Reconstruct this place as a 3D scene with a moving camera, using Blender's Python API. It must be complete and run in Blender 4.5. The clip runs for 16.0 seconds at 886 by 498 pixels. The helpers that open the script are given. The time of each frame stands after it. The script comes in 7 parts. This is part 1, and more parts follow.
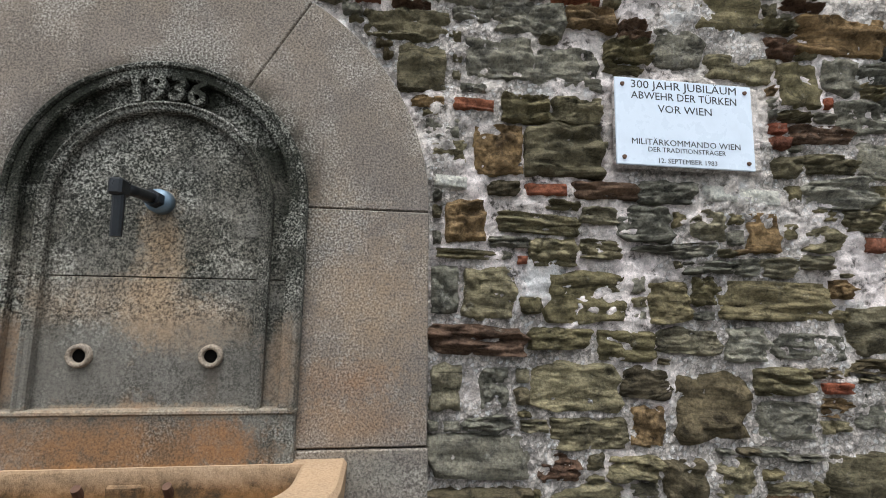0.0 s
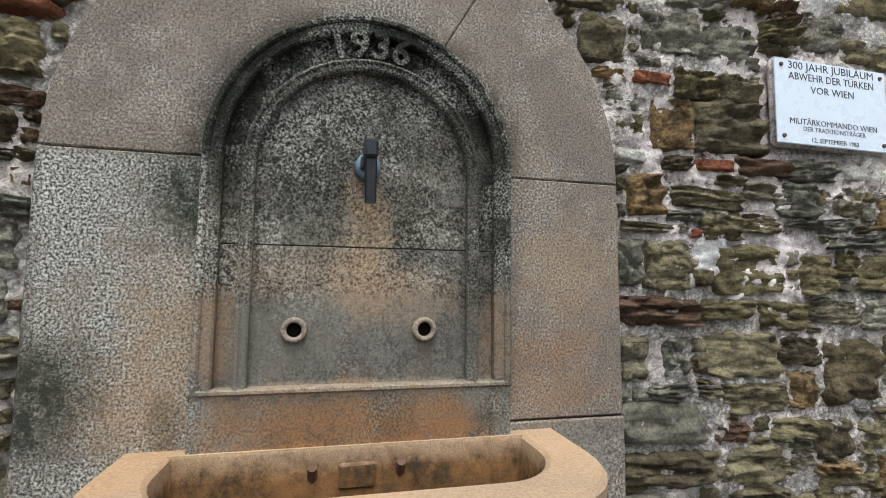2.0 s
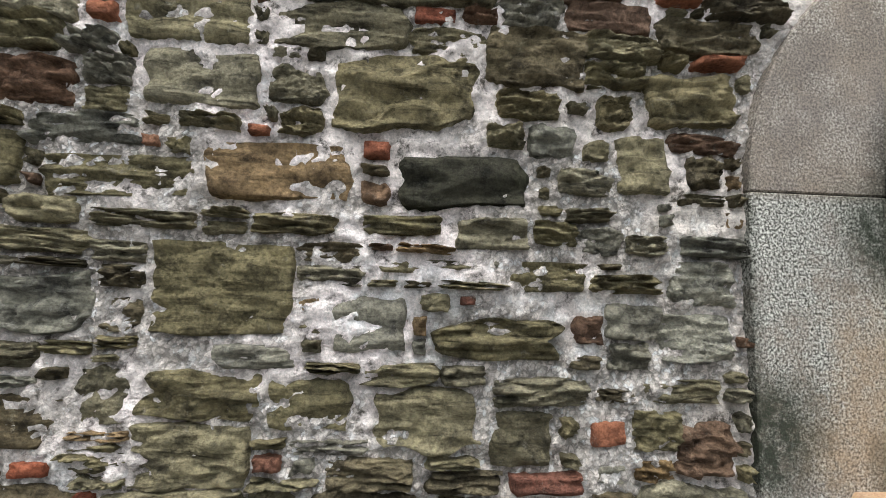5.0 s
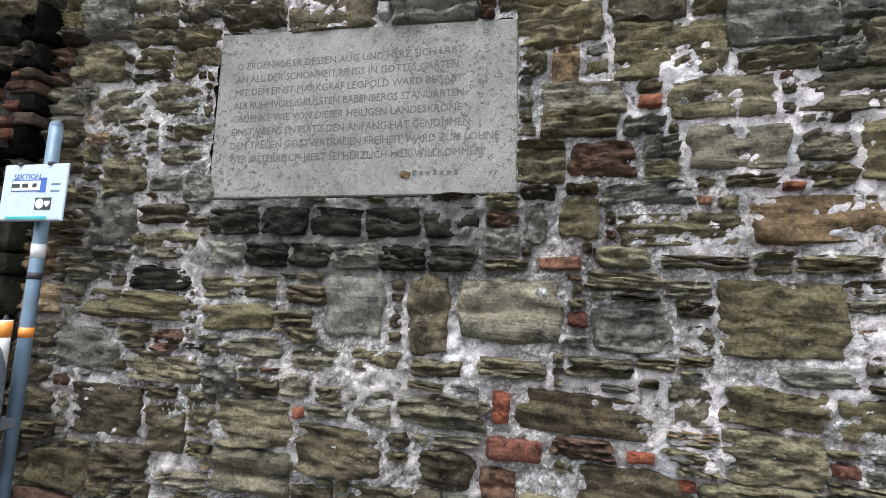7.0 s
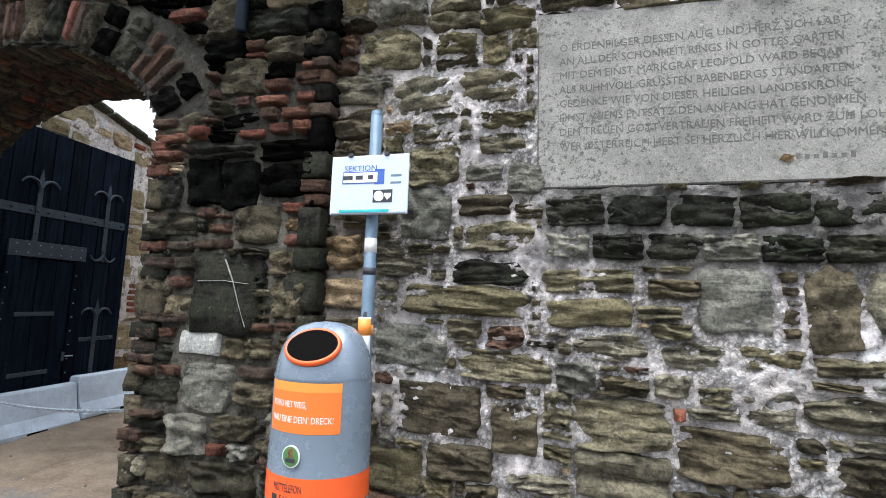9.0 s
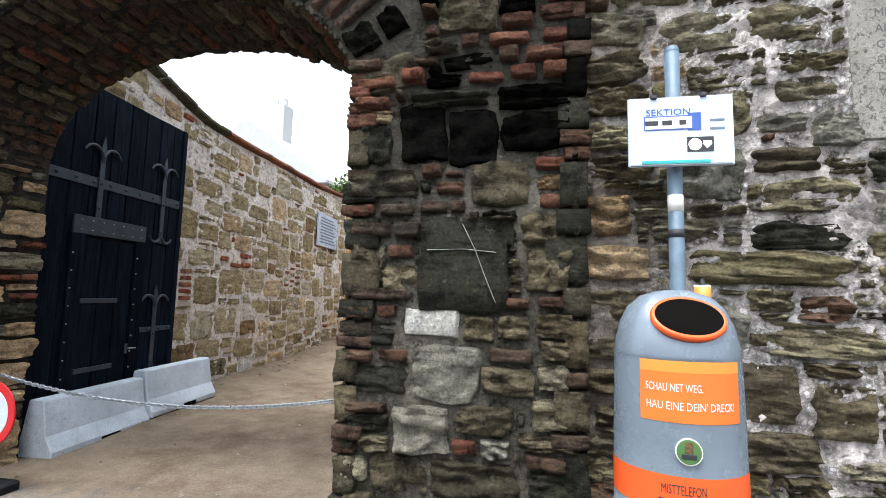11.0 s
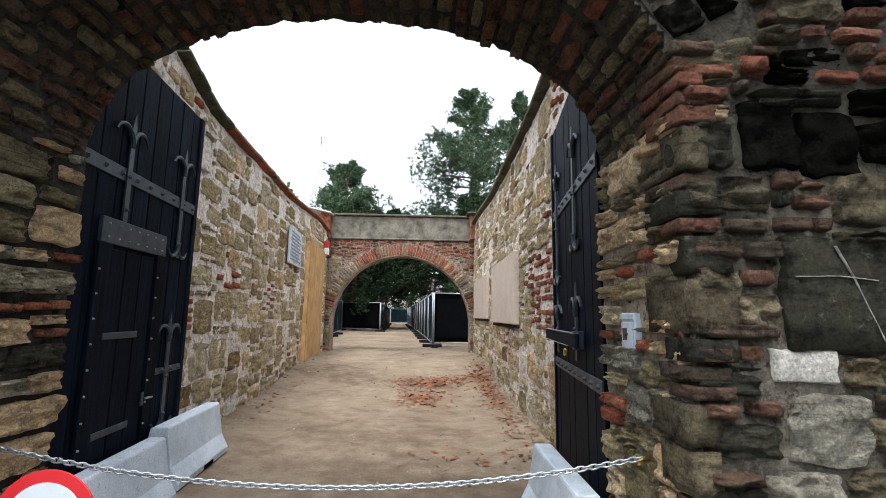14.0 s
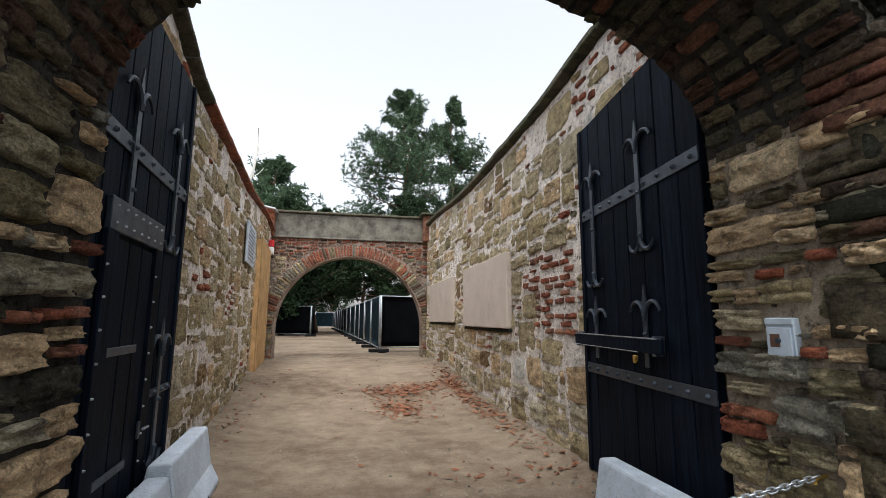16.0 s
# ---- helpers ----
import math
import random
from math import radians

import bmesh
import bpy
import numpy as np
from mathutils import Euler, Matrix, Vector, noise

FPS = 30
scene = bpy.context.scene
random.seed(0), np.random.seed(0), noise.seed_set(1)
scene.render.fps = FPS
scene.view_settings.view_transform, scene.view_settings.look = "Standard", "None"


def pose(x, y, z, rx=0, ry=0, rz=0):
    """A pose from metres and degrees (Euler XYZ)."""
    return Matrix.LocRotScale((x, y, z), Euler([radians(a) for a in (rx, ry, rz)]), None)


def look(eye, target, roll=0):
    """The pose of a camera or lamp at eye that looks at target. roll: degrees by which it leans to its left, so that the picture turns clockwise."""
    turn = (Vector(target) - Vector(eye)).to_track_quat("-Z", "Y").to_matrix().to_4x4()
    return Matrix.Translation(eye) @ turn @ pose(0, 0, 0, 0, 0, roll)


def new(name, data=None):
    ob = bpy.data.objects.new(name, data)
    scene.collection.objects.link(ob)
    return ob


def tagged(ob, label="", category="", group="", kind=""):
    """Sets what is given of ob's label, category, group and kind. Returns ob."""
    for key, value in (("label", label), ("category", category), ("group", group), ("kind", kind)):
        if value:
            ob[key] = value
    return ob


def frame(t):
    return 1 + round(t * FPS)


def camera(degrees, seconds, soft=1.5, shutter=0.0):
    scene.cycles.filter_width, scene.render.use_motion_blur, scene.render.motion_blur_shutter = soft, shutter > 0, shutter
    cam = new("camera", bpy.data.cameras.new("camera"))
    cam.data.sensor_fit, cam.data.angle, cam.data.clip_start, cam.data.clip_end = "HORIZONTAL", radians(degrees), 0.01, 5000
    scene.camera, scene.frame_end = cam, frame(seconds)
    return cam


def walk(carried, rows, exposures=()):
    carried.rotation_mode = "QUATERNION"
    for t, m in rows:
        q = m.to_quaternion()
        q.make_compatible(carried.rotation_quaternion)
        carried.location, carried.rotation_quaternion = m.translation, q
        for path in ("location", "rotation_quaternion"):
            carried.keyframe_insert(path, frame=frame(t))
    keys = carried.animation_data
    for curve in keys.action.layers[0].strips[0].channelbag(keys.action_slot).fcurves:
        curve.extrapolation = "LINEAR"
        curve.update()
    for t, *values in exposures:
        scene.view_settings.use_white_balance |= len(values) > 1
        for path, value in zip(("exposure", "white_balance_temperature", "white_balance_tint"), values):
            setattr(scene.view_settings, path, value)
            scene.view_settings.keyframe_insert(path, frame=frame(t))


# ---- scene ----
cam = camera(87.2, 16.0, soft=0.75)
METRES, EYE, TILT, LEAN, TURN = 11.2, 1.6, 0.0, 0.0, -7.25
ROWS = [
    (0.0, 0.0, 0.0, 0.0, -0.12, 7.2, -0.93),
    (0.5, -0.0219, -0.002, -0.0009, -1.27, 6.46, -0.87),
    (1.0, -0.0457, -0.0039, -0.0011, -1.95, 6.02, -0.88),
    (1.5, -0.0694, -0.0002, -0.0038, -3.8, 5.23, -0.81),
    (2.0, -0.0923, 0.0071, -0.004, -6.09, 4.73, -0.76),
    (2.5, -0.1144, 0.0092, -0.0049, -8.04, 4.32, -0.78),
    (3.0, -0.145, 0.0132, -0.0025, -8.9, 4.65, -1.03),
    (3.5, -0.1769, 0.0244, -0.0019, -8.53, 5.54, -1.03),
    (4.0, -0.2089, 0.0294, 0.0013, -6.6, 5.56, -1.24),
    (4.5, -0.2483, 0.016, 0.0019, -2.37, 5.58, -1.3),
    (5.0, -0.2877, 0.0045, 0.0005, 3.1, 6.04, -1.57),
    (7.5, -0.4494, -0.072, 0.0014, 20.03, 7.41, -1.99),
    (8.0, -0.4831, -0.0825, 0.0, 19.81, 6.89, -1.83),
    (8.5, -0.5178, -0.0896, -0.0033, 20.82, 6.5, -1.78),
    (9.0, -0.5559, -0.0959, -0.0027, 21.96, 6.5, -1.77),
    (9.5, -0.588, -0.1043, -0.006, 21.9, 5.9, -1.62),
    (12.0, -0.7567, -0.1061, -0.0163, 13.77, 5.85, -1.3),
    (12.5, -0.7857, -0.1046, -0.0136, 11.58, 6.5, -1.31),
    (13.0, -0.8143, -0.1088, -0.0131, 9.37, 6.93, -1.16),
    (13.5, -0.8407, -0.1081, -0.0117, 7.31, 7.56, -1.11),
    (14.0, -0.8676, -0.0965, -0.0115, 5.24, 8.19, -0.87),
    (14.5, -0.8905, -0.0872, -0.0117, 2.27, 8.11, -0.73),
    (15.0, -0.9142, -0.0772, -0.0116, -0.52, 7.95, -0.45),
    (15.5, -0.9356, -0.0708, -0.0108, -2.99, 8.2, -0.46),
    (16.0, -0.9582, -0.0623, -0.0107, -4.44, 8.65, -0.38),
]
walk(cam, [(t, pose(0, 0, EYE, TILT, LEAN, TURN) @ pose(METRES * x, METRES * y, METRES * z, 90 + pitch, roll, yaw)) for t, x, y, z, yaw, pitch, roll in ROWS],
     [(0.0, -0.34, 6250, 6), (4.2, -0.30, 6350, 5), (5.2, -0.04, 6300, 5), (7.5, -0.03, 5850, 8), (8.5, 0.05, 5850, 8), (9.6, 0.14, 5900, 8), (11.8, 0.24, 6200, 8), (13.5, 0.18, 6250, 8), (14.5, 0.1, 6250, 9), (15.2, -0.05, 6300, 9), (16.0, -0.24, 6350, 9)])

# ---------------------------------------------------------------- light: a white overcast sky with a weak, wide sun
SUN_UP, SUN_ROUND = radians(70), radians(192)
world = bpy.data.worlds.new("overcast_sky")
scene.world = world
world.use_nodes = True
wt = world.node_tree
sky = wt.nodes.new("ShaderNodeTexSky")
sky.sky_type, sky.sun_disc, sky.sun_elevation, sky.sun_rotation = "NISHITA", False, SUN_UP, SUN_ROUND
sky.air_density, sky.dust_density, sky.ozone_density = 1.0, 4.0, 1.0
pale = wt.nodes.new("ShaderNodeHueSaturation")
pale.inputs["Saturation"].default_value = 0.21
wt.links.new(sky.outputs[0], pale.inputs["Color"])
wt.links.new(pale.outputs[0], wt.nodes["Background"].inputs["Color"])
wt.nodes["Background"].inputs["Strength"].default_value = 0.43
sun = new("sun", bpy.data.lights.new("sun", "SUN"))
sun.data.energy, sun.data.angle, sun.data.color = 2.0, radians(18), (1.0, 0.985, 0.96)
toward = Vector((math.sin(SUN_ROUND) * math.cos(SUN_UP), math.cos(SUN_ROUND) * math.cos(SUN_UP), math.sin(SUN_UP)))
sun.matrix_world = look(toward * 50, (0, 0, 0))

# ---------------------------------------------------------------- materials


class Nodes:
    """Short ways to write a node material."""

    def __init__(self, name):
        self.material = bpy.data.materials.new(name)
        self.material.use_nodes = True
        self.tree = self.material.node_tree
        self.bsdf = self.tree.nodes["Principled BSDF"]
        self.geo = self.node("ShaderNodeNewGeometry")
        info = self.node("ShaderNodeObjectInfo")
        self.rand = self.math("FRACT", self.math("ADD", info.outputs["Random"], self.geo.outputs["Random Per Island"]))
        shift = self.node("ShaderNodeVectorMath")
        shift.operation = "ADD"
        self.link(self.geo.outputs["Position"], shift.inputs[0])
        self.link(self.math("MULTIPLY", self.rand, 37.0), shift.inputs[1])
        self.loose = shift.outputs[0]
        self.place = self.geo.outputs["Position"]

    def node(self, kind):
        return self.tree.nodes.new(kind)

    def link(self, a, b):
        self.tree.links.new(a, b)

    def put(self, value, socket):
        if isinstance(value, bpy.types.NodeSocket):
            self.link(value, socket)
        else:
            socket.default_value = value

    def math(self, op, a, b=0.0, c=0.0):
        n = self.node("ShaderNodeMath")
        n.operation = op
        for v, s in zip((a, b, c), n.inputs):
            self.put(v, s)
        return n.outputs[0]

    def scaled(self, vector, scale):
        n = self.node("ShaderNodeVectorMath")
        n.operation = "MULTIPLY"
        self.link(vector, n.inputs[0])
        n.inputs[1].default_value = scale
        return n.outputs[0]

    def noise(self, vector, scale, detail=5.0, rough=0.6, twist=0.0):
        n = self.node("ShaderNodeTexNoise")
        self.link(vector, n.inputs["Vector"])
        n.inputs["Scale"].default_value, n.inputs["Detail"].default_value = scale, detail
        n.inputs["Roughness"].default_value, n.inputs["Distortion"].default_value = rough, twist
        return n.outputs["Fac"]

    def cells(self, vector, scale, output="Distance"):
        n = self.node("ShaderNodeTexVoronoi")
        self.link(vector, n.inputs["Vector"])
        n.inputs["Scale"].default_value = scale
        return n.outputs[output]

    def span(self, value, a, b, low=0.0, high=1.0):
        n = self.node("ShaderNodeMapRange")
        self.put(value, n.inputs["Value"])
        for key, v in (("From Min", a), ("From Max", b), ("To Min", low), ("To Max", high)):
            n.inputs[key].default_value = v
        return n.outputs["Result"]

    def ramp(self, value, stops, constant=False):
        n = self.node("ShaderNodeValToRGB")
        n.color_ramp.interpolation = "CONSTANT" if constant else "LINEAR"
        while len(n.color_ramp.elements) < len(stops):
            n.color_ramp.elements.new(0.5)
        for e, (at, colour) in zip(n.color_ramp.elements, stops):
            e.position, e.color = at, (*colour, 1)
        self.link(value, n.inputs["Fac"])
        return n.outputs["Color"]

    def mix(self, factor, a, b, blend="MIX"):
        n = self.node("ShaderNodeMix")
        n.data_type, n.blend_type = "RGBA", blend
        self.put(factor, n.inputs["Factor"])
        for v, s in ((a, n.inputs["A"]), (b, n.inputs["B"])):
            self.put((*v, 1) if isinstance(v, tuple) else v, s)
        return n.outputs["Result"]

    def times(self, colour, value, amount=1.0):
        return self.mix(amount, colour, value, "MULTIPLY")

    def axis(self, name, vector=None):
        n = self.node("ShaderNodeSeparateXYZ")
        self.link(vector or self.place, n.inputs[0])
        return n.outputs[name]

    def bump(self, *heights):
        """Stacked bumps of (height, strength, distance)."""
        last = None
        for h, strength, distance in heights:
            n = self.node("ShaderNodeBump")
            n.inputs["Strength"].default_value, n.inputs["Distance"].default_value = strength, distance
            self.link(h, n.inputs["Height"])
            if last:
                self.link(last, n.inputs["Normal"])
            last = n.outputs["Normal"]
        self.link(last, self.bsdf.inputs["Normal"])

    def done(self, colour, rough=0.9, metal=0.0, gloss=0.3):
        self.put((*colour, 1) if isinstance(colour, tuple) else colour, self.bsdf.inputs["Base Color"])
        self.put(rough, self.bsdf.inputs["Roughness"])
        self.bsdf.inputs["Metallic"].default_value = metal
        self.bsdf.inputs["Specular IOR Level"].default_value = gloss
        return self.material


def stone_material(name, stops, layers=1.0, lichen=(0.34, 0.33, 0.28), lichen_from=0.6, dirt_shade=0.5, moss=0.0, gloss=0.08):
    """Quarried stone: a tint a piece, bedding layers, grain, lichen, moss, dark weathering and painted crevice shade.
    """
    n = Nodes(name)
    colour = n.ramp(n.rand, stops)
    bed = n.noise(n.scaled(n.loose, (4.0, 4.0, 30.0)), 1.0, 8.0, 0.7, 0.9)
    blotch = n.noise(n.loose, 9.0, 8.0, 0.72)
    grain = n.noise(n.loose, 70.0, 4.0, 0.7)
    # low spots of bed and blotch are darkened: weathering and crevice shade in colour
    colour = n.times(colour, n.ramp(bed, [(0.37, (0.22, 0.21, 0.2)), (0.46, (0.95, 0.94, 0.92)), (0.64, (1.4, 1.38, 1.34))]), 0.75 * layers)
    colour = n.times(colour, n.ramp(blotch, [(0.36, (1 - dirt_shade, 1 - dirt_shade, 1 - dirt_shade * 0.96)), (0.47, (0.95, 0.95, 0.94)), (0.66, (1.3, 1.28, 1.22))]))
    colour = n.mix(n.span(n.noise(n.loose, 14.0, 8.0, 0.75), lichen_from, lichen_from + 0.13, 0.0, 0.75), colour, lichen)
    if moss:
        green = n.math("MULTIPLY", n.span(n.noise(n.place, 3.4, 7.0, 0.7), 0.5, 0.62), n.span(blotch, 0.42, 0.56, 0.3, 1.0))
        colour = n.mix(n.math("MULTIPLY", green, moss), colour, (0.030, 0.034, 0.017))
    colour = n.times(colour, n.ramp(grain, [(0.34, (0.62, 0.62, 0.62)), (0.5, (0.98, 0.98, 0.98)), (0.66, (1.32, 1.32, 1.3))]))
    n.bump((bed, 1.0, 0.034 * layers), (blotch, 1.0, 0.07), (grain, 0.9, 0.010))
    return n.done(colour, n.span(blotch, 0.3, 0.7, 0.97, 0.82), gloss=gloss)


SAND = stone_material("olive_sandstone", [(0.0, (0.244, 0.205, 0.123)), (0.25, (0.18, 0.155, 0.0903)), (0.5, (0.279, 0.244, 0.159)), (0.72, (0.154, 0.134, 0.0884)), (1.0, (0.315, 0.285, 0.212))], 1.0, (0.40, 0.37, 0.31), 0.6, 0.6)
GREY = stone_material("grey_stone", [(0.0, (0.207, 0.192, 0.155)), (0.35, (0.286, 0.268, 0.222)), (0.7, (0.177, 0.171, 0.144)), (1.0, (0.325, 0.308, 0.258))], 0.6, (0.46, 0.44, 0.40), 0.57, 0.62)
DARK = stone_material("dark_weathered_stone", [(0.0, (0.0253, 0.0253, 0.02)), (0.5, (0.0409, 0.0395, 0.0305)), (1.0, (0.0632, 0.0595, 0.0446))], 0.6, (0.23, 0.22, 0.18), 0.59, 0.7, 0.6)
EARTHY = stone_material("brown_weathered_stone", [(0.0, (0.137, 0.108, 0.0678)), (0.5, (0.182, 0.151, 0.0991)), (1.0, (0.1, 0.0827, 0.0569))], 0.8, (0.30, 0.275, 0.21), 0.6, 0.65, 0.3)
OCHRE = stone_material("ochre_stone", [(0.0, (0.25, 0.165, 0.085)), (0.5, (0.30, 0.21, 0.12)), (1.0, (0.21, 0.14, 0.08))], 0.8, (0.36, 0.33, 0.27), 0.64, 0.6)
RUST = stone_material("red_brown_stone", [(0.0, (0.18, 0.105, 0.07)), (0.5, (0.14, 0.09, 0.066)), (1.0, (0.21, 0.135, 0.09))], 0.8, dirt_shade=0.6)
WHITE = stone_material("pale_limestone", [(0.0, (0.60, 0.585, 0.55)), (1.0, (0.54, 0.52, 0.48))], 0.3, (0.38, 0.36, 0.30), 0.64, 0.3)
BRICK = stone_material("old_red_brick", [(0.0, (0.328, 0.106, 0.0607)), (0.35, (0.248, 0.0874, 0.057)), (0.6, (0.357, 0.143, 0.0828)), (0.8, (0.199, 0.0874, 0.0644)), (1.0, (0.378, 0.198, 0.129))], 0.3, (0.42, 0.36, 0.31), 0.6, 0.6)
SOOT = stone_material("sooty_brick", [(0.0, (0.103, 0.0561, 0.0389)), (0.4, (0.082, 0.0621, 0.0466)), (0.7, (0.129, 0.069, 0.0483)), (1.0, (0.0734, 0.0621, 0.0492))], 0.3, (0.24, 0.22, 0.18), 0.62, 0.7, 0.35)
TAN = stone_material("tan_sandstone", [(0.0, (0.45, 0.37, 0.232)), (0.3, (0.363, 0.292, 0.168)), (0.55, (0.501, 0.427, 0.296)), (0.8, (0.311, 0.249, 0.146)), (1.0, (0.518, 0.462, 0.352))], 0.6, (0.60, 0.55, 0.48), 0.58, 0.45)
DUN = stone_material("dull_tan_stone", [(0.0, (0.571, 0.419, 0.262)), (0.5, (0.46, 0.335, 0.205)), (1.0, (0.635, 0.501, 0.332))], 0.5, (0.42, 0.38, 0.31), 0.62, 0.55)
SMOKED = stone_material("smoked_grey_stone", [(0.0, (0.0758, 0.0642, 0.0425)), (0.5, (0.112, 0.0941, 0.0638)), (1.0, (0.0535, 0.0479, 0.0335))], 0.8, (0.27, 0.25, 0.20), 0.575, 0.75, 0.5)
# soot-black stones; also paints the darkness of the hollow in the pier
BLACKENED = stone_material("soot_and_hollow_black", [(0.0, (0.00459, 0.00459, 0.00382)), (0.5, (0.00765, 0.00765, 0.00688)), (1.0, (0.0138, 0.0138, 0.0115))], 0.5, (0.03, 0.03, 0.026), 0.68, 0.7, 0.0, 0.0)
MUTED = stone_material("dull_red_brick", [(0.0, (0.182, 0.0707, 0.0466)), (0.4, (0.129, 0.0586, 0.0431)), (0.7, (0.202, 0.0949, 0.0604)), (1.0, (0.103, 0.0561, 0.0431))], 0.3, (0.30, 0.26, 0.22), 0.6, 0.7)
KINDS = {"e": EARTHY, "j": DUN, "m": MUTED, "x": BLACKENED, "h": SMOKED, "s": SAND, "g": GREY, "d": DARK, "o": OCHRE, "r": RUST, "w": WHITE, "b": BRICK, "k": SOOT, "t": TAN}


def mortar_material(name, light, dull, pebbles=0.5, runoff=False, soot=False):
    """Lime mortar: smooth smears, and coarse pebbly stretches with dark gaps between the grit."""
    n = Nodes(name)
    big = n.noise(n.place, 1.7, 5.0, 0.6)
    mid = n.noise(n.place, 14.0, 6.0, 0.7)
    fine = n.noise(n.place, 120.0, 3.0, 0.7)
    warped = n.node("ShaderNodeVectorMath")
    warped.operation = "ADD"
    n.link(n.place, warped.inputs[0])
    n.link(n.math("MULTIPLY", n.noise(n.place, 30.0, 3.0, 0.6), 0.05), warped.inputs[1])
    pebble = n.cells(warped.outputs[0], 55.0)
    tint = n.cells(warped.outputs[0], 55.0, "Color")
    colour = n.mix(n.span(big, 0.4, 0.62), light, dull)
    # low spots nearly black: crevice shade put into the mortar colour
    colour = n.times(colour, n.ramp(mid, [(0.36, (0.14, 0.135, 0.125)), (0.455, (0.9, 0.89, 0.89)), (0.68, (1.25, 1.25, 1.25))]))
    colour = n.mix(n.span(n.noise(n.place, 2.7, 6.0, 0.7), 0.55, 0.64, 0.0, 0.65), colour, tuple(min(0.86, v * 1.3) for v in light))
    stones = n.ramp(n.axis("X", tint), [(0.0, tuple(v * 0.4 for v in dull)), (0.25, tuple(v * 0.8 for v in dull)), (0.7, dull), (1.0, tuple(min(0.72, v * 1.15) for v in light))])
    zone = n.math("MULTIPLY", n.span(n.math("ADD", n.noise(n.place, 2.3, 4.0, 0.6), n.span(n.axis("Z"), 1.0, 2.0, 0.06, -0.04)), 0.43, 0.53), pebbles)
    gap = n.math("MULTIPLY", n.span(pebble, 0.42, 0.62), zone)
    colour = n.mix(zone, colour, stones)
    colour = n.mix(n.math("MULTIPLY", gap, 0.7), colour, tuple(v * 0.22 for v in dull))
    if runoff:
        wavy = n.math("ADD", n.axis("Z"), n.math("MULTIPLY", n.math("SUBTRACT", n.noise(n.place, 3.0, 5.0, 0.65), 0.5), 0.55))
        wide = n.math("ABSOLUTE", n.math("ADD", n.axis("X"), 5.62))
        grime = n.math("MULTIPLY", n.math("MULTIPLY", n.span(wide, 0.95, 0.75), n.span(wavy, 1.66, 1.82)), n.span(wavy, 2.3, 2.15))
        colour = n.mix(n.math("MULTIPLY", grime, 0.8), colour, (0.095, 0.09, 0.075))
        brown = n.span(n.math("ADD", n.axis("X"), n.math("MULTIPLY", n.math("SUBTRACT", big, 0.5), 1.2)), -7.0, -7.3, 0.0, 0.8)
        colour = n.mix(brown, colour, (0.20, 0.165, 0.13))
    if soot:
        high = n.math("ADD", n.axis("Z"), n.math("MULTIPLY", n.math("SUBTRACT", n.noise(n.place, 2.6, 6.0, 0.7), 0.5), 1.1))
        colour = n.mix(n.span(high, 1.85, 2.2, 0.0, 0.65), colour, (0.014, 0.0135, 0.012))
    colour = n.times(colour, n.ramp(fine, [(0.3, (0.72, 0.72, 0.72)), (0.7, (1.2, 1.2, 1.2))]))
    n.bump((mid, 1.0, 0.05), (n.math("MULTIPLY", pebble, zone), -1.0, 0.06), (fine, 0.8, 0.008))
    return n.done(colour, 0.95, gloss=0.08)


MORTAR = mortar_material("pinkish_lime_mortar", (0.82, 0.735, 0.715), (0.66, 0.595, 0.545), 0.85, True)
# sooty, and near-black to hold the shade of deep joints in its colour
MORTAR_DARK = mortar_material("sooty_shaded_mortar", (0.06, 0.054, 0.045), (0.032, 0.03, 0.026), 0.15)
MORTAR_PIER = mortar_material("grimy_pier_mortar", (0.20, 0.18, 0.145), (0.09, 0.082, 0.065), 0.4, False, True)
MORTAR_JAMB = mortar_material("brown_jamb_mortar", (0.36, 0.30, 0.23), (0.20, 0.165, 0.125), 0.3)
MORTAR_RED = mortar_material("brick_dust_mortar", (0.42, 0.33, 0.27), (0.26, 0.19, 0.15), 0.3)
MORTAR_WARM = mortar_material("sandy_mortar", (0.86, 0.795, 0.73), (0.78, 0.70, 0.62), 0.25)


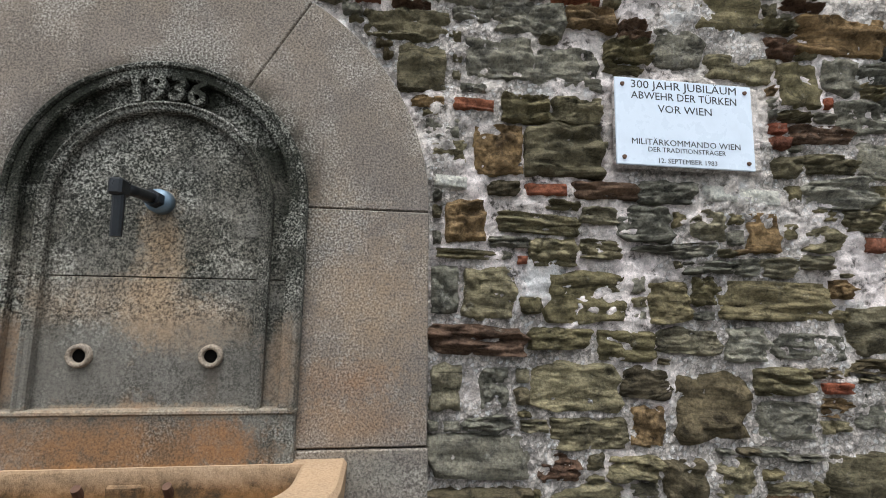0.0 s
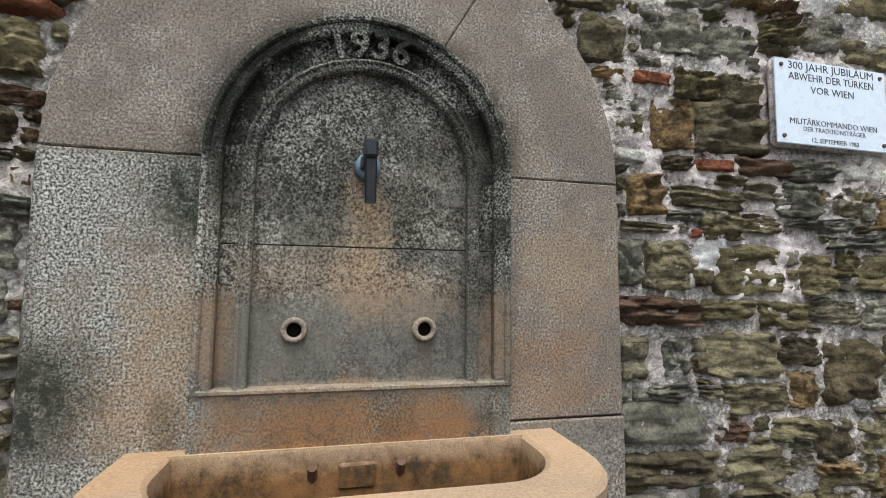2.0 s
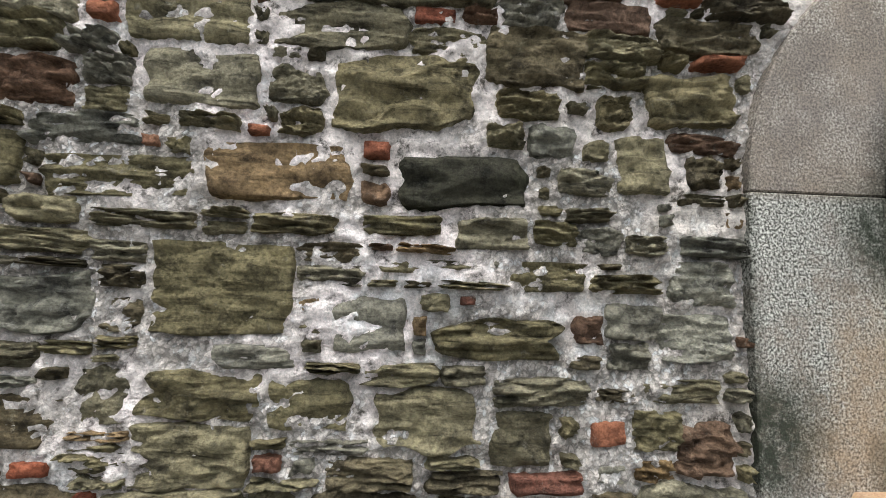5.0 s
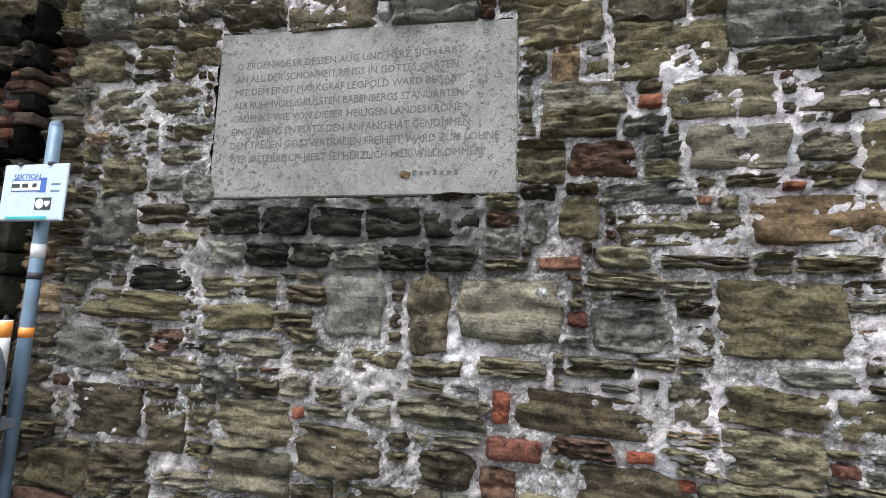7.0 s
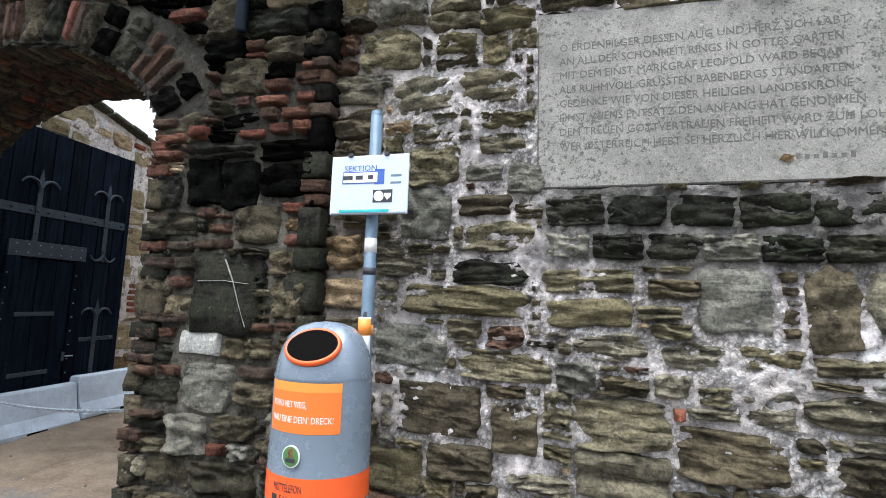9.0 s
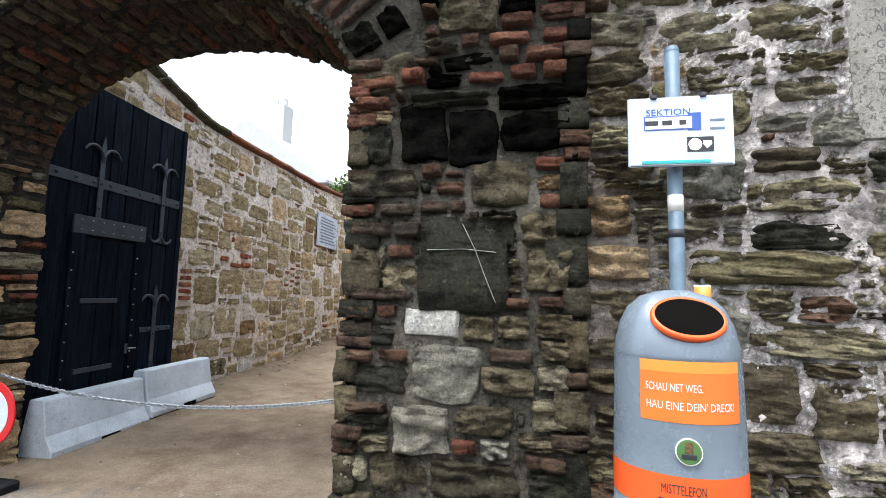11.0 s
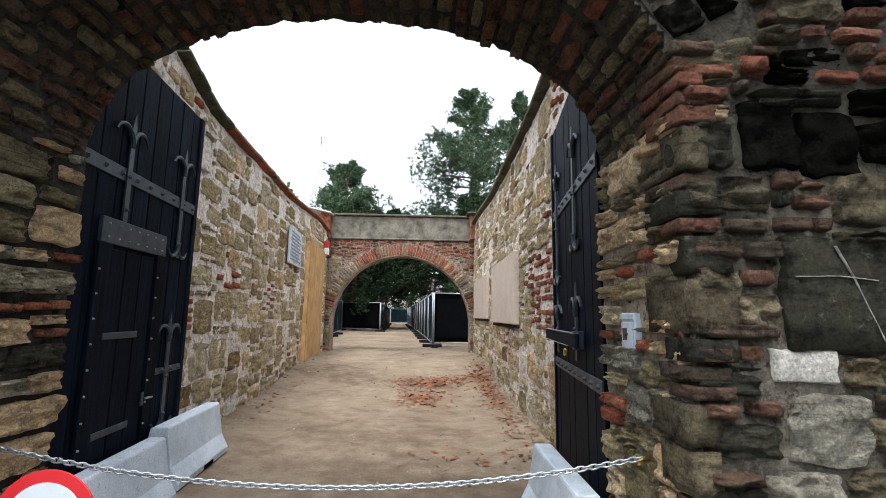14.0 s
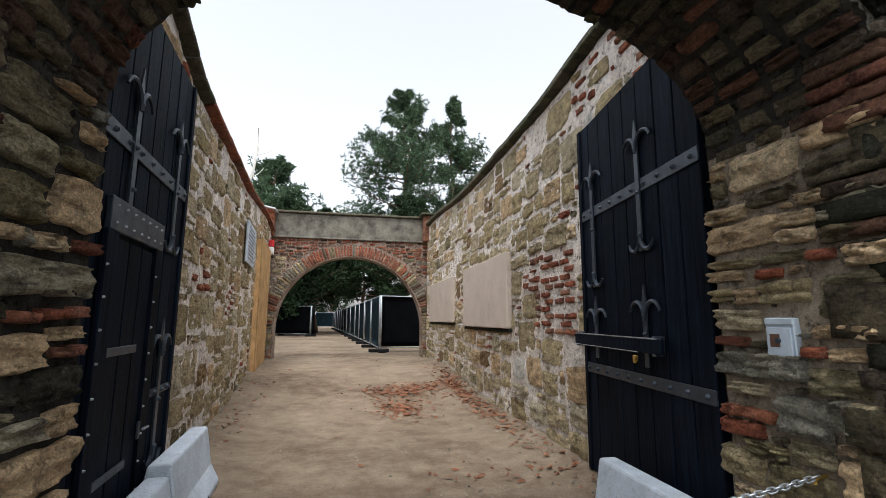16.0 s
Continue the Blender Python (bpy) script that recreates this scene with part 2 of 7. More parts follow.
def fountain_material(name, base=(0.27, 0.235, 0.20), growth=1.0, grainy=1.0, stains=(), smooth_below=0.0, blackness=0.9):
    """Coarse cast stone with black algae and painted crevice shade along the arch, pale lichen, pits, and stains of (x,
    z, half width, half height, colour, strength).
    """
    n = Nodes(name)
    x, z = n.axis("X"), n.axis("Z")
    big = n.noise(n.place, 2.3, 6.0, 0.68)
    mid = n.noise(n.place, 8.0, 8.0, 0.75)
    speck = n.noise(n.place, 110.0, 5.0, 0.75)
    pits = n.cells(n.place, 60.0)
    ragged = n.math("ADD", n.math("MULTIPLY", n.math("SUBTRACT", mid, 0.5), 1.6), n.math("MULTIPLY", n.math("SUBTRACT", big, 0.5), 1.4))
    worn = n.span(n.noise(n.place, 16.0, 8.0, 0.78), 0.4, 0.54, 0.45, 1.0)
    frayed = n.math("ADD", n.math("MULTIPLY", ragged, 1.5), n.math("MULTIPLY", n.math("SUBTRACT", n.noise(n.place, 38.0, 5.0, 0.75), 0.5), 1.7))
    colour = n.mix(n.span(big, 0.35, 0.65), base, tuple(v * f for v, f in zip(base, (0.80, 0.84, 0.92))))
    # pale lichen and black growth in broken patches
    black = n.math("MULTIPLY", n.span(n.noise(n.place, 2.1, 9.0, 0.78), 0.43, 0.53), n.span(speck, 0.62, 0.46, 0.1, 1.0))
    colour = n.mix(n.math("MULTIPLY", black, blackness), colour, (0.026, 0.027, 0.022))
    # band along the mouldings: algae, plus the black crevice shade painted in
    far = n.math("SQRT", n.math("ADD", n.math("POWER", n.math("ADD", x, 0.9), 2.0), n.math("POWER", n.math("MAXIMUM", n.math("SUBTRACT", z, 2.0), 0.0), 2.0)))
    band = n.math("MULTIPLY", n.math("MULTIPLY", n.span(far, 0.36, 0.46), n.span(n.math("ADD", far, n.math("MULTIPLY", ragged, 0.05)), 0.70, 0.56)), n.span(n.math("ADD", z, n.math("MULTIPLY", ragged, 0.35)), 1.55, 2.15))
    algae_shade = n.math("MULTIPLY", band, n.span(n.noise(n.place, 6.0, 9.0, 0.76), 0.34, 0.48, 0.55, 1.0))
    colour = n.mix(n.math("MULTIPLY", algae_shade, growth), colour, (0.014, 0.015, 0.011))
    crust = n.math("MULTIPLY", n.math("MULTIPLY", n.span(x, -1.42, -1.52), n.span(z, 2.02, 1.98)), n.span(n.math("ADD", n.noise(n.place, 3.3, 8.0, 0.8), n.math("MULTIPLY", n.math("SUBTRACT", z, 1.5), 0.12)), 0.38, 0.52, 0.1, 0.95))
    colour = n.mix(n.math("MULTIPLY", crust, growth), colour, n.mix(n.span(speck, 0.42, 0.58), (0.026, 0.027, 0.021), (0.46, 0.45, 0.42)))
    pale = n.math("MULTIPLY", n.span(n.noise(n.place, 2.9, 8.0, 0.75), 0.47, 0.58), n.span(speck, 0.46, 0.6))
    colour = n.mix(n.math("MULTIPLY", pale, 0.4 * growth), colour, (0.55, 0.54, 0.50))
    for cx, cz, rx, rz, tone, strength in stains:
        d = n.math("SQRT", n.math("ADD", n.math("POWER", n.math("DIVIDE", n.math("SUBTRACT", x, cx), rx), 2.0), n.math("POWER", n.math("DIVIDE", n.math("SUBTRACT", z, cz), rz), 2.0)))
        mask = n.math("MULTIPLY", n.span(n.math("ADD", d, frayed), 1.4, 0.45, 0.0, strength), worn)
        colour = n.mix(n.math("MULTIPLY", mask, n.span(speck, 0.36, 0.5, 0.65, 1.0)), colour, tone)
    rough_here = n.span(n.math("ADD", z, n.math("MULTIPLY", ragged, 0.08)), smooth_below - 0.02, smooth_below + 0.03, 0.3, 1.0)
    colour = n.times(colour, n.ramp(speck, [(0.38, (0.16, 0.155, 0.15)), (0.49, (0.92, 0.92, 0.92)), (0.62, (1.6, 1.58, 1.52))]), n.math("MULTIPLY", rough_here, grainy))
    holes = n.math("MULTIPLY", n.math("MULTIPLY", n.span(pits, 0.26, 0.14), n.span(n.noise(n.place, 21.0, 4.0, 0.7), 0.46, 0.56)), rough_here)
    colour = n.mix(n.math("MULTIPLY", holes, 0.85 * grainy), colour, (0.02, 0.018, 0.015))
    # inside of the basin: ochre water stain, its shadow also put into the colour
    pool_shade = n.math("MULTIPLY", n.math("MULTIPLY", n.span(n.axis("Y"), 1.525, 1.55), n.span(n.math("ABSOLUTE", n.math("ADD", x, 0.9)), 0.615, 0.60)), n.span(n.math("ADD", z, n.math("MULTIPLY", mid, 0.18)), 1.08, 1.0, 0.0, 0.93))
    colour = n.mix(pool_shade, colour, n.mix(n.span(mid, 0.4, 0.6), (0.03, 0.020, 0.011), (0.19, 0.095, 0.034)))
    n.bump((mid, 0.4, 0.012), (n.math("MULTIPLY", speck, rough_here), 0.5, 0.006), (holes, -0.9, 0.010))
    return n.done(colour, 0.92, gloss=0.12)


MOSS, RUSTED, BUFF, WET = (0.020, 0.025, 0.016), (0.25, 0.135, 0.065), (0.29, 0.21, 0.14), (0.145, 0.134, 0.12)
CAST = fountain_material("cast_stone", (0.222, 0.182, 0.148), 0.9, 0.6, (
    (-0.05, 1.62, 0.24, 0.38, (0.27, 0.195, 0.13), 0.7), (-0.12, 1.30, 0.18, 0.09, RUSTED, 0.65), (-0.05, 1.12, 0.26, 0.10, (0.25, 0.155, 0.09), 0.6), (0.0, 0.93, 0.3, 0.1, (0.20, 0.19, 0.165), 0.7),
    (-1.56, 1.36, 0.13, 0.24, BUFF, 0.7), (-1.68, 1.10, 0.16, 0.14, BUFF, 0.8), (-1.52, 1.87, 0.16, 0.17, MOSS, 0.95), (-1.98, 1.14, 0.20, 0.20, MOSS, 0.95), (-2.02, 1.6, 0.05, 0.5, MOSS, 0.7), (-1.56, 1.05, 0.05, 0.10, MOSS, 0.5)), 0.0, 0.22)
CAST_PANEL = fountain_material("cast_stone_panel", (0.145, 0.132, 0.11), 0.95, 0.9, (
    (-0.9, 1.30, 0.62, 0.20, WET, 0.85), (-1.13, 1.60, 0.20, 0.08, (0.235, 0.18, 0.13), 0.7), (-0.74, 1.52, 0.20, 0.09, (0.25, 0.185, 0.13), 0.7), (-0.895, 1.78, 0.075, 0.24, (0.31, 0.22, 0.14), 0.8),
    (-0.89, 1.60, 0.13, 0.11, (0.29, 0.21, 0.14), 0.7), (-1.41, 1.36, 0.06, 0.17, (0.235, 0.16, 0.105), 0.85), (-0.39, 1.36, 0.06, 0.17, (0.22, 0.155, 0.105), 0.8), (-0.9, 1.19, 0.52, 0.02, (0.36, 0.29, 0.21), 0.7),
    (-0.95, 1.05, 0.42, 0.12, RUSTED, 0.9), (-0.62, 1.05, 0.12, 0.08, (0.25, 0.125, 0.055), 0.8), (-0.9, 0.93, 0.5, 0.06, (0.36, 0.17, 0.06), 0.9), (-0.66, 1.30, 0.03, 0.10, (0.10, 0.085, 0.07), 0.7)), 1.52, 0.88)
CAST_RING = fountain_material("worn_pale_stone", (0.27, 0.22, 0.17), 0.2, 0.5, (), 0.0, 0.1)
CAST_BASIN = fountain_material("stained_basin_stone", (0.40, 0.272, 0.168), 0.08, 0.2, ((-0.9, 0.72, 0.9, 0.14, (0.22, 0.12, 0.06), 0.8), (-1.6, 0.9, 0.12, 0.16, (0.36, 0.20, 0.10), 0.6)), 0.0, 0.06)


def slab_material(name, tone, dark=0.5, spots=0.0):
    n = Nodes(name)
    a = n.noise(n.place, 3.0, 7.0, 0.7)
    b = n.noise(n.place, 28.0, 5.0, 0.75)
    c = n.noise(n.place, 150.0, 2.0)
    colour = n.mix(n.span(a, 0.38, 0.66), tone, tuple(v * dark for v in tone))
    colour = n.mix(n.span(b, 0.58, 0.68, 0.0, 0.6), colour, tuple(v * 0.35 for v in tone))
    colour = n.mix(n.span(n.noise(n.place, 40.0, 4.0, 0.7), 0.62, 0.7, 0.0, 0.5), colour, tuple(min(0.7, v * 1.5) for v in tone))
    colour = n.times(colour, n.ramp(c, [(0.3, (0.75, 0.75, 0.75)), (0.7, (1.18, 1.18, 1.18))]))
    if spots:
        patch = n.math("MULTIPLY", n.span(n.noise(n.place, 46.0, 6.0, 0.75), 0.53, 0.6), n.span(n.noise(n.place, 2.2, 4.0), 0.36, 0.6, 0.25, 1.0))
        colour = n.mix(n.math("MULTIPLY", patch, spots), colour, (0.075, 0.074, 0.062))
    n.bump((b, 0.4, 0.006), (c, 0.4, 0.003))
    return n.done(colour, 0.88, gloss=0.15)


SLAB = slab_material("grey_limestone_slab", (0.315, 0.295, 0.26), 0.6, 0.85)
PLASTER = slab_material("weathered_plaster", (0.215, 0.20, 0.165), 0.22, 0.7)
PANEL_STONE = slab_material("beige_memorial_stone", (0.56, 0.48, 0.41), 0.85)
CONCRETE = slab_material("pale_barrier_concrete", (0.56, 0.625, 0.70), 0.72, 0.12)
CUT = slab_material("dark_cut_letters", (0.15, 0.142, 0.125), 0.7)


def plain_material(name, colour, rough=0.5, metal=0.0, wear=0.25, gloss=0.5, scale=9.0):
    n = Nodes(name)
    a = n.noise(n.place, scale, 6.0, 0.7)
    b = n.noise(n.place, scale * 11, 3.0, 0.6)
    c = n.times(colour, n.ramp(a, [(0.3, (1 - wear,) * 3), (0.7, (1 + wear * 0.6,) * 3)]))
    n.bump((a, 0.12, 0.01), (b, 0.12, 0.002))
    return n.done(c, n.span(a, 0.3, 0.7, rough + 0.1, max(rough - 0.12, 0.04)), metal, gloss)


ENAMEL = plain_material("white_enamel", (0.55, 0.61, 0.70), 0.3, wear=0.06)
INK = plain_material("black_print", (0.03, 0.03, 0.035), 0.6, wear=0.1)
RUSTY = plain_material("rusty_steel", (0.10, 0.05, 0.03), 0.8, 0.2)
BLACK_STEEL = plain_material("blackened_tap_steel", (0.022, 0.024, 0.028), 0.35, 0.6)
BLUE_STEEL = plain_material("bluish_worn_metal", (0.16, 0.22, 0.28), 0.45, 0.6)
METER = plain_material("pale_blue_box_paint", (0.42, 0.49, 0.56), 0.45, 0.1)
HOLE = plain_material("dark_hollow", (0.006, 0.0055, 0.005), 0.95, gloss=0.0)
POLE = plain_material("grey_blue_pole_paint", (0.13, 0.185, 0.24), 0.45, 0.1)
BIN_GREY = plain_material("silver_grey_bin_plastic", (0.20, 0.24, 0.285), 0.26, 0.15, 0.08)
STICKER_RED = plain_material("deep_orange_sticker", (0.88, 0.19, 0.03), 0.45, wear=0.05)
BIN_ORANGE = plain_material("orange_red_print", (0.86, 0.115, 0.02), 0.4, wear=0.05)
STICKER = plain_material("orange_sticker", (0.9, 0.30, 0.05), 0.45, wear=0.05)
PAPER = plain_material("white_print", (0.78, 0.76, 0.72), 0.6, wear=0.05)
GREEN = plain_material("green_badge", (0.09, 0.20, 0.06), 0.5)
BLUE_INK = plain_material("blue_print", (0.05, 0.12, 0.42), 0.5)
TEAL = plain_material("teal_strip", (0.05, 0.45, 0.45), 0.5)
IRON = plain_material("wrought_iron", (0.03, 0.043, 0.06), 0.45, 0.3, 0.3)
CHAIN_STEEL = plain_material("galvanised_chain", (0.36, 0.39, 0.42), 0.35, 0.8)
RED = plain_material("red_sign_paint", (0.55, 0.02, 0.025), 0.4, wear=0.1)
GALV = plain_material("galvanised_steel", (0.36, 0.39, 0.42), 0.45, 0.7)
BRIGHT = plain_material("bright_edge_metal", (0.42, 0.44, 0.46), 0.35, 0.8)
BRASS = plain_material("brass", (0.55, 0.36, 0.09), 0.3, 0.9)
RUBBER = plain_material("black_rubber_foot", (0.014, 0.014, 0.015), 0.85, gloss=0.1)
TARP = plain_material("black_tarpaulin", (0.005, 0.006, 0.008), 0.7, wear=0.4, gloss=0.06, scale=3.0)
MESHCLOTH = plain_material("dark_green_privacy_mesh", (0.013, 0.030, 0.040), 0.8, wear=0.4, gloss=0.1, scale=3.0)
TILE = stone_material("red_coping_tile", [(0.0, (0.34, 0.12, 0.07)), (0.5, (0.26, 0.11, 0.075)), (1.0, (0.20, 0.12, 0.09))], 0.1, (0.2, 0.19, 0.14), 0.6)
MOSSY = stone_material("mossy_coping_slate", [(0.0, (0.07, 0.075, 0.05)), (0.5, (0.10, 0.095, 0.07)), (1.0, (0.13, 0.115, 0.09))], 0.2, (0.16, 0.19, 0.08), 0.55)
RENDER_WHITE = plain_material("white_house_render", (0.50, 0.505, 0.51), 0.9, wear=0.08)
ROOF_PALE = plain_material("pale_metal_roof", (0.45, 0.46, 0.48), 0.6, wear=0.1)
BARK = stone_material("pine_bark", [(0.0, (0.13, 0.09, 0.065)), (1.0, (0.19, 0.135, 0.10))], 0.4)
BIRCH = plain_material("bare_white_branch", (0.7, 0.68, 0.64), 0.8)


def wood_material(name, tone, rough, along=(14.0, 14.0, 1.0), contrast=0.5):
    n = Nodes(name)
    fibre = n.noise(n.scaled(n.loose, along), 2.2, 6.0, 0.65, 0.4)
    blot = n.noise(n.loose, 3.0, 4.0, 0.6)
    colour = n.times(tone, n.ramp(fibre, [(0.3, (1 - contrast,) * 3), (0.7, (1 + contrast,) * 3)]))
    colour = n.times(colour, n.ramp(blot, [(0.3, (0.75, 0.75, 0.75)), (0.7, (1.2, 1.2, 1.2))]))
    colour = n.times(colour, n.ramp(n.rand, [(0.0, (0.75, 0.75, 0.75)), (1.0, (1.3, 1.3, 1.3))]))
    n.bump((fibre, 0.5, 0.006), (blot, 0.2, 0.01))
    return n.done(colour, rough, gloss=0.03)


DOOR_WOOD = wood_material("black_stained_boards", (0.0045, 0.0075, 0.0135), 0.55, contrast=0.8)
PLYWOOD = wood_material("chipboard_sheet", (0.52, 0.33, 0.16), 0.75, (5.0, 5.0, 2.0), 0.22)


def leaf_material(name, dark, light):
    n = Nodes(name)
    c = n.mix(n.noise(n.place, 0.5, 4.0), dark, light)
    c = n.times(c, n.ramp(n.rand, [(0.0, (0.6, 0.6, 0.6)), (1.0, (1.4, 1.4, 1.4))]))
    return n.done(c, 0.75, gloss=0.12)


NEEDLES = leaf_material("pine_needles", (0.042, 0.078, 0.045), (0.10, 0.15, 0.085))
# darker copy of NEEDLES: the backlit shade beyond the arch, put into the colour
SHADED = leaf_material("shaded_pine_needles", (0.012, 0.026, 0.012), (0.034, 0.058, 0.026))
LEAVES = leaf_material("broad_leaves", (0.05, 0.09, 0.02), (0.10, 0.15, 0.04))
DEAD_LEAVES = leaf_material("red_brown_dead_leaves", (0.16, 0.06, 0.035), (0.22, 0.10, 0.055))


def ground_material():
    """Trodden sandy gravel behind the gate, worn asphalt before it."""
    n = Nodes("trodden_sand_and_asphalt")
    big = n.noise(n.place, 0.55, 6.0, 0.65)
    mid = n.noise(n.place, 4.0, 7.0, 0.7)
    fine = n.noise(n.place, 60.0, 4.0, 0.75)
    grit = n.cells(n.place, 70.0)
    sand = n.ramp(n.math("ADD", n.math("MULTIPLY", big, 0.6), n.math("MULTIPLY", mid, 0.4)),
                  [(0.36, (0.095, 0.07, 0.048)), (0.48, (0.172, 0.132, 0.095)), (0.64, (0.26, 0.21, 0.157))])
    sand = n.mix(n.span(n.noise(n.place, 9.0, 8.0, 0.8), 0.56, 0.7, 0.0, 0.55), sand, (0.16, 0.105, 0.065))
    tar = n.ramp(mid, [(0.3, (0.10, 0.10, 0.10)), (0.7, (0.19, 0.185, 0.175))])
    edge = n.span(n.math("ADD", n.axis("Y"), n.math("MULTIPLY", n.math("SUBTRACT", mid, 0.5), 1.6)), 2.1, 2.5)
    colour = n.mix(edge, tar, sand)
    colour = n.mix(n.math("MULTIPLY", n.span(grit, 0.28, 0.2), n.span(mid, 0.5, 0.62, 0.0, 0.5)), colour, (0.42, 0.38, 0.33))
    colour = n.times(colour, n.ramp(fine, [(0.3, (0.72, 0.72, 0.72)), (0.7, (1.22, 1.22, 1.22))]))
    n.bump((big, 0.3, 0.05), (mid, 0.5, 0.03), (fine, 0.6, 0.008))
    return n.done(colour, 0.95, gloss=0.1)


GROUND = ground_material()

# ---------------------------------------------------------------- mesh helpers


def meshed(name, verts, faces, material, smooth=False):
    me = bpy.data.meshes.new(name)
    me.from_pydata([tuple(v) for v in verts], [], [tuple(f) for f in faces])
    me.materials.append(material)
    if smooth:
        me.polygons.foreach_set("use_smooth", [True] * len(me.polygons))
    me.update()
    return me


def part(name, bm, material, parent=None, label="", smooth=False):
    """A bmesh as one mesh object, under a thing or a part."""
    me = bpy.data.meshes.new(name)
    bmesh.ops.recalc_face_normals(bm, faces=bm.faces[:])
    bm.to_mesh(me)
    bm.free()
    me.materials.append(material)
    if smooth:
        me.polygons.foreach_set("use_smooth", [True] * len(me.polygons))
    ob = new(name, me)
    ob.parent = parent
    return tagged(ob, label)


def empty(name, at=(0, 0, 0), turn=0.0):
    ob = new(name)
    ob.matrix_basis = pose(*at, 0, 0, turn)
    return ob


def box(sx, sy, sz, at=(0, 0, 0), bevel=0.004, m=None, segments=1):
    """A bevelled box whose base centre is at `at`."""
    bm = bmesh.new()
    bmesh.ops.create_cube(bm, size=1, matrix=Matrix.Translation((at[0], at[1], at[2] + sz / 2)) @ Matrix.Diagonal((sx, sy, sz, 1)))
    if bevel:
        bmesh.ops.bevel(bm, geom=bm.edges[:], offset=min(bevel, 0.45 * min(sx, sy, sz)), segments=segments, affect="EDGES", profile=0.5)
    if m:
        bm.transform(m)
    return bm


def rod(r1, r2, a, b, sides=12, bm=None):
    """A capped, tapered rod from a to b."""
    bm = bm or bmesh.new()
    a, b = Vector(a), Vector(b)
    d = b - a
    m = Matrix.Translation((a + b) / 2) @ d.to_track_quat("Z", "Y").to_matrix().to_4x4()
    bmesh.ops.create_cone(bm, cap_ends=True, segments=sides, radius1=r1, radius2=r2, depth=d.length, matrix=m)
    return bm


def tube(points, r, sides=8, bm=None, taper=None):
    """A round bar through the points."""
    bm = bm or bmesh.new()
    rings = []
    pts = [Vector(p) for p in points]
    for i, p in enumerate(pts):
        d = (pts[min(i + 1, len(pts) - 1)] - pts[max(i - 1, 0)]).normalized()
        q = d.to_track_quat("Z", "Y")
        rr = r if taper is None else r + (taper - r) * i / (len(pts) - 1)
        rings.append([bm.verts.new(p + q @ Vector((rr * math.cos(6.2832 * k / sides), rr * math.sin(6.2832 * k / sides), 0))) for k in range(sides)])
    for a, b in zip(rings, rings[1:]):
        for k in range(sides):
            bm.faces.new((a[k], a[(k + 1) % sides], b[(k + 1) % sides], b[k]))
    bm.faces.new(rings[0][::-1]), bm.faces.new(rings[-1])
    return bm


def prism(outline, depth, m=None, bevel=0.0):
    """An outline in x and z, extruded along y from 0 to depth."""
    bm = bmesh.new()
    face = bm.faces.new([bm.verts.new((x, 0, z)) for x, z in outline])
    out = bmesh.ops.extrude_face_region(bm, geom=[face])
    bmesh.ops.translate(bm, verts=[v for v in out["geom"] if isinstance(v, bmesh.types.BMVert)], vec=(0, depth, 0))
    if bevel:
        bmesh.ops.recalc_face_normals(bm, faces=bm.faces[:])
        bmesh.ops.bevel(bm, geom=[e for e in bm.edges if e.calc_face_angle(0) > 0.6], offset=bevel, segments=1, affect="EDGES")
    if m:
        bm.transform(m)
    return bm


def lettering(text, size, m, material, parent, name="lettering", thick=0.001, align="LEFT", width=None, bold=0.0):
    """Raised lettering as a mesh: x along the line, facing the local +z."""
    curve = bpy.data.curves.new(name, "FONT")
    curve.body, curve.size, curve.extrude, curve.align_x, curve.resolution_u = text, size, thick, align, 2
    curve.offset = bold
    holder = bpy.data.objects.new(name, curve)
    scene.collection.objects.link(holder)
    me = bpy.data.meshes.new_from_object(holder.evaluated_get(bpy.context.evaluated_depsgraph_get()))
    bpy.data.objects.remove(holder)
    if width:
        xs = [v.co.x for v in me.vertices]
        k = width / (max(xs) - min(xs))
        me.transform(Matrix.Diagonal((k, 1, 1, 1)))
    me.transform(m)
    me.materials.clear()
    me.materials.append(material)
    ob = new(name, me)
    ob.parent = parent
    return ob


def facing(x, y, z, turn=0.0):
    """A pose whose local z looks towards -y, for signs on the front wall."""
    return pose(x, y, z, 90, 0, 0) @ pose(0, 0, 0, 0, 0, turn)


# ---------------------------------------------------------------- masonry
def ease(a, b, x):
    t = min(max((x - a) / (b - a), 0.0), 1.0)
    return t * t * (3 - 2 * t)


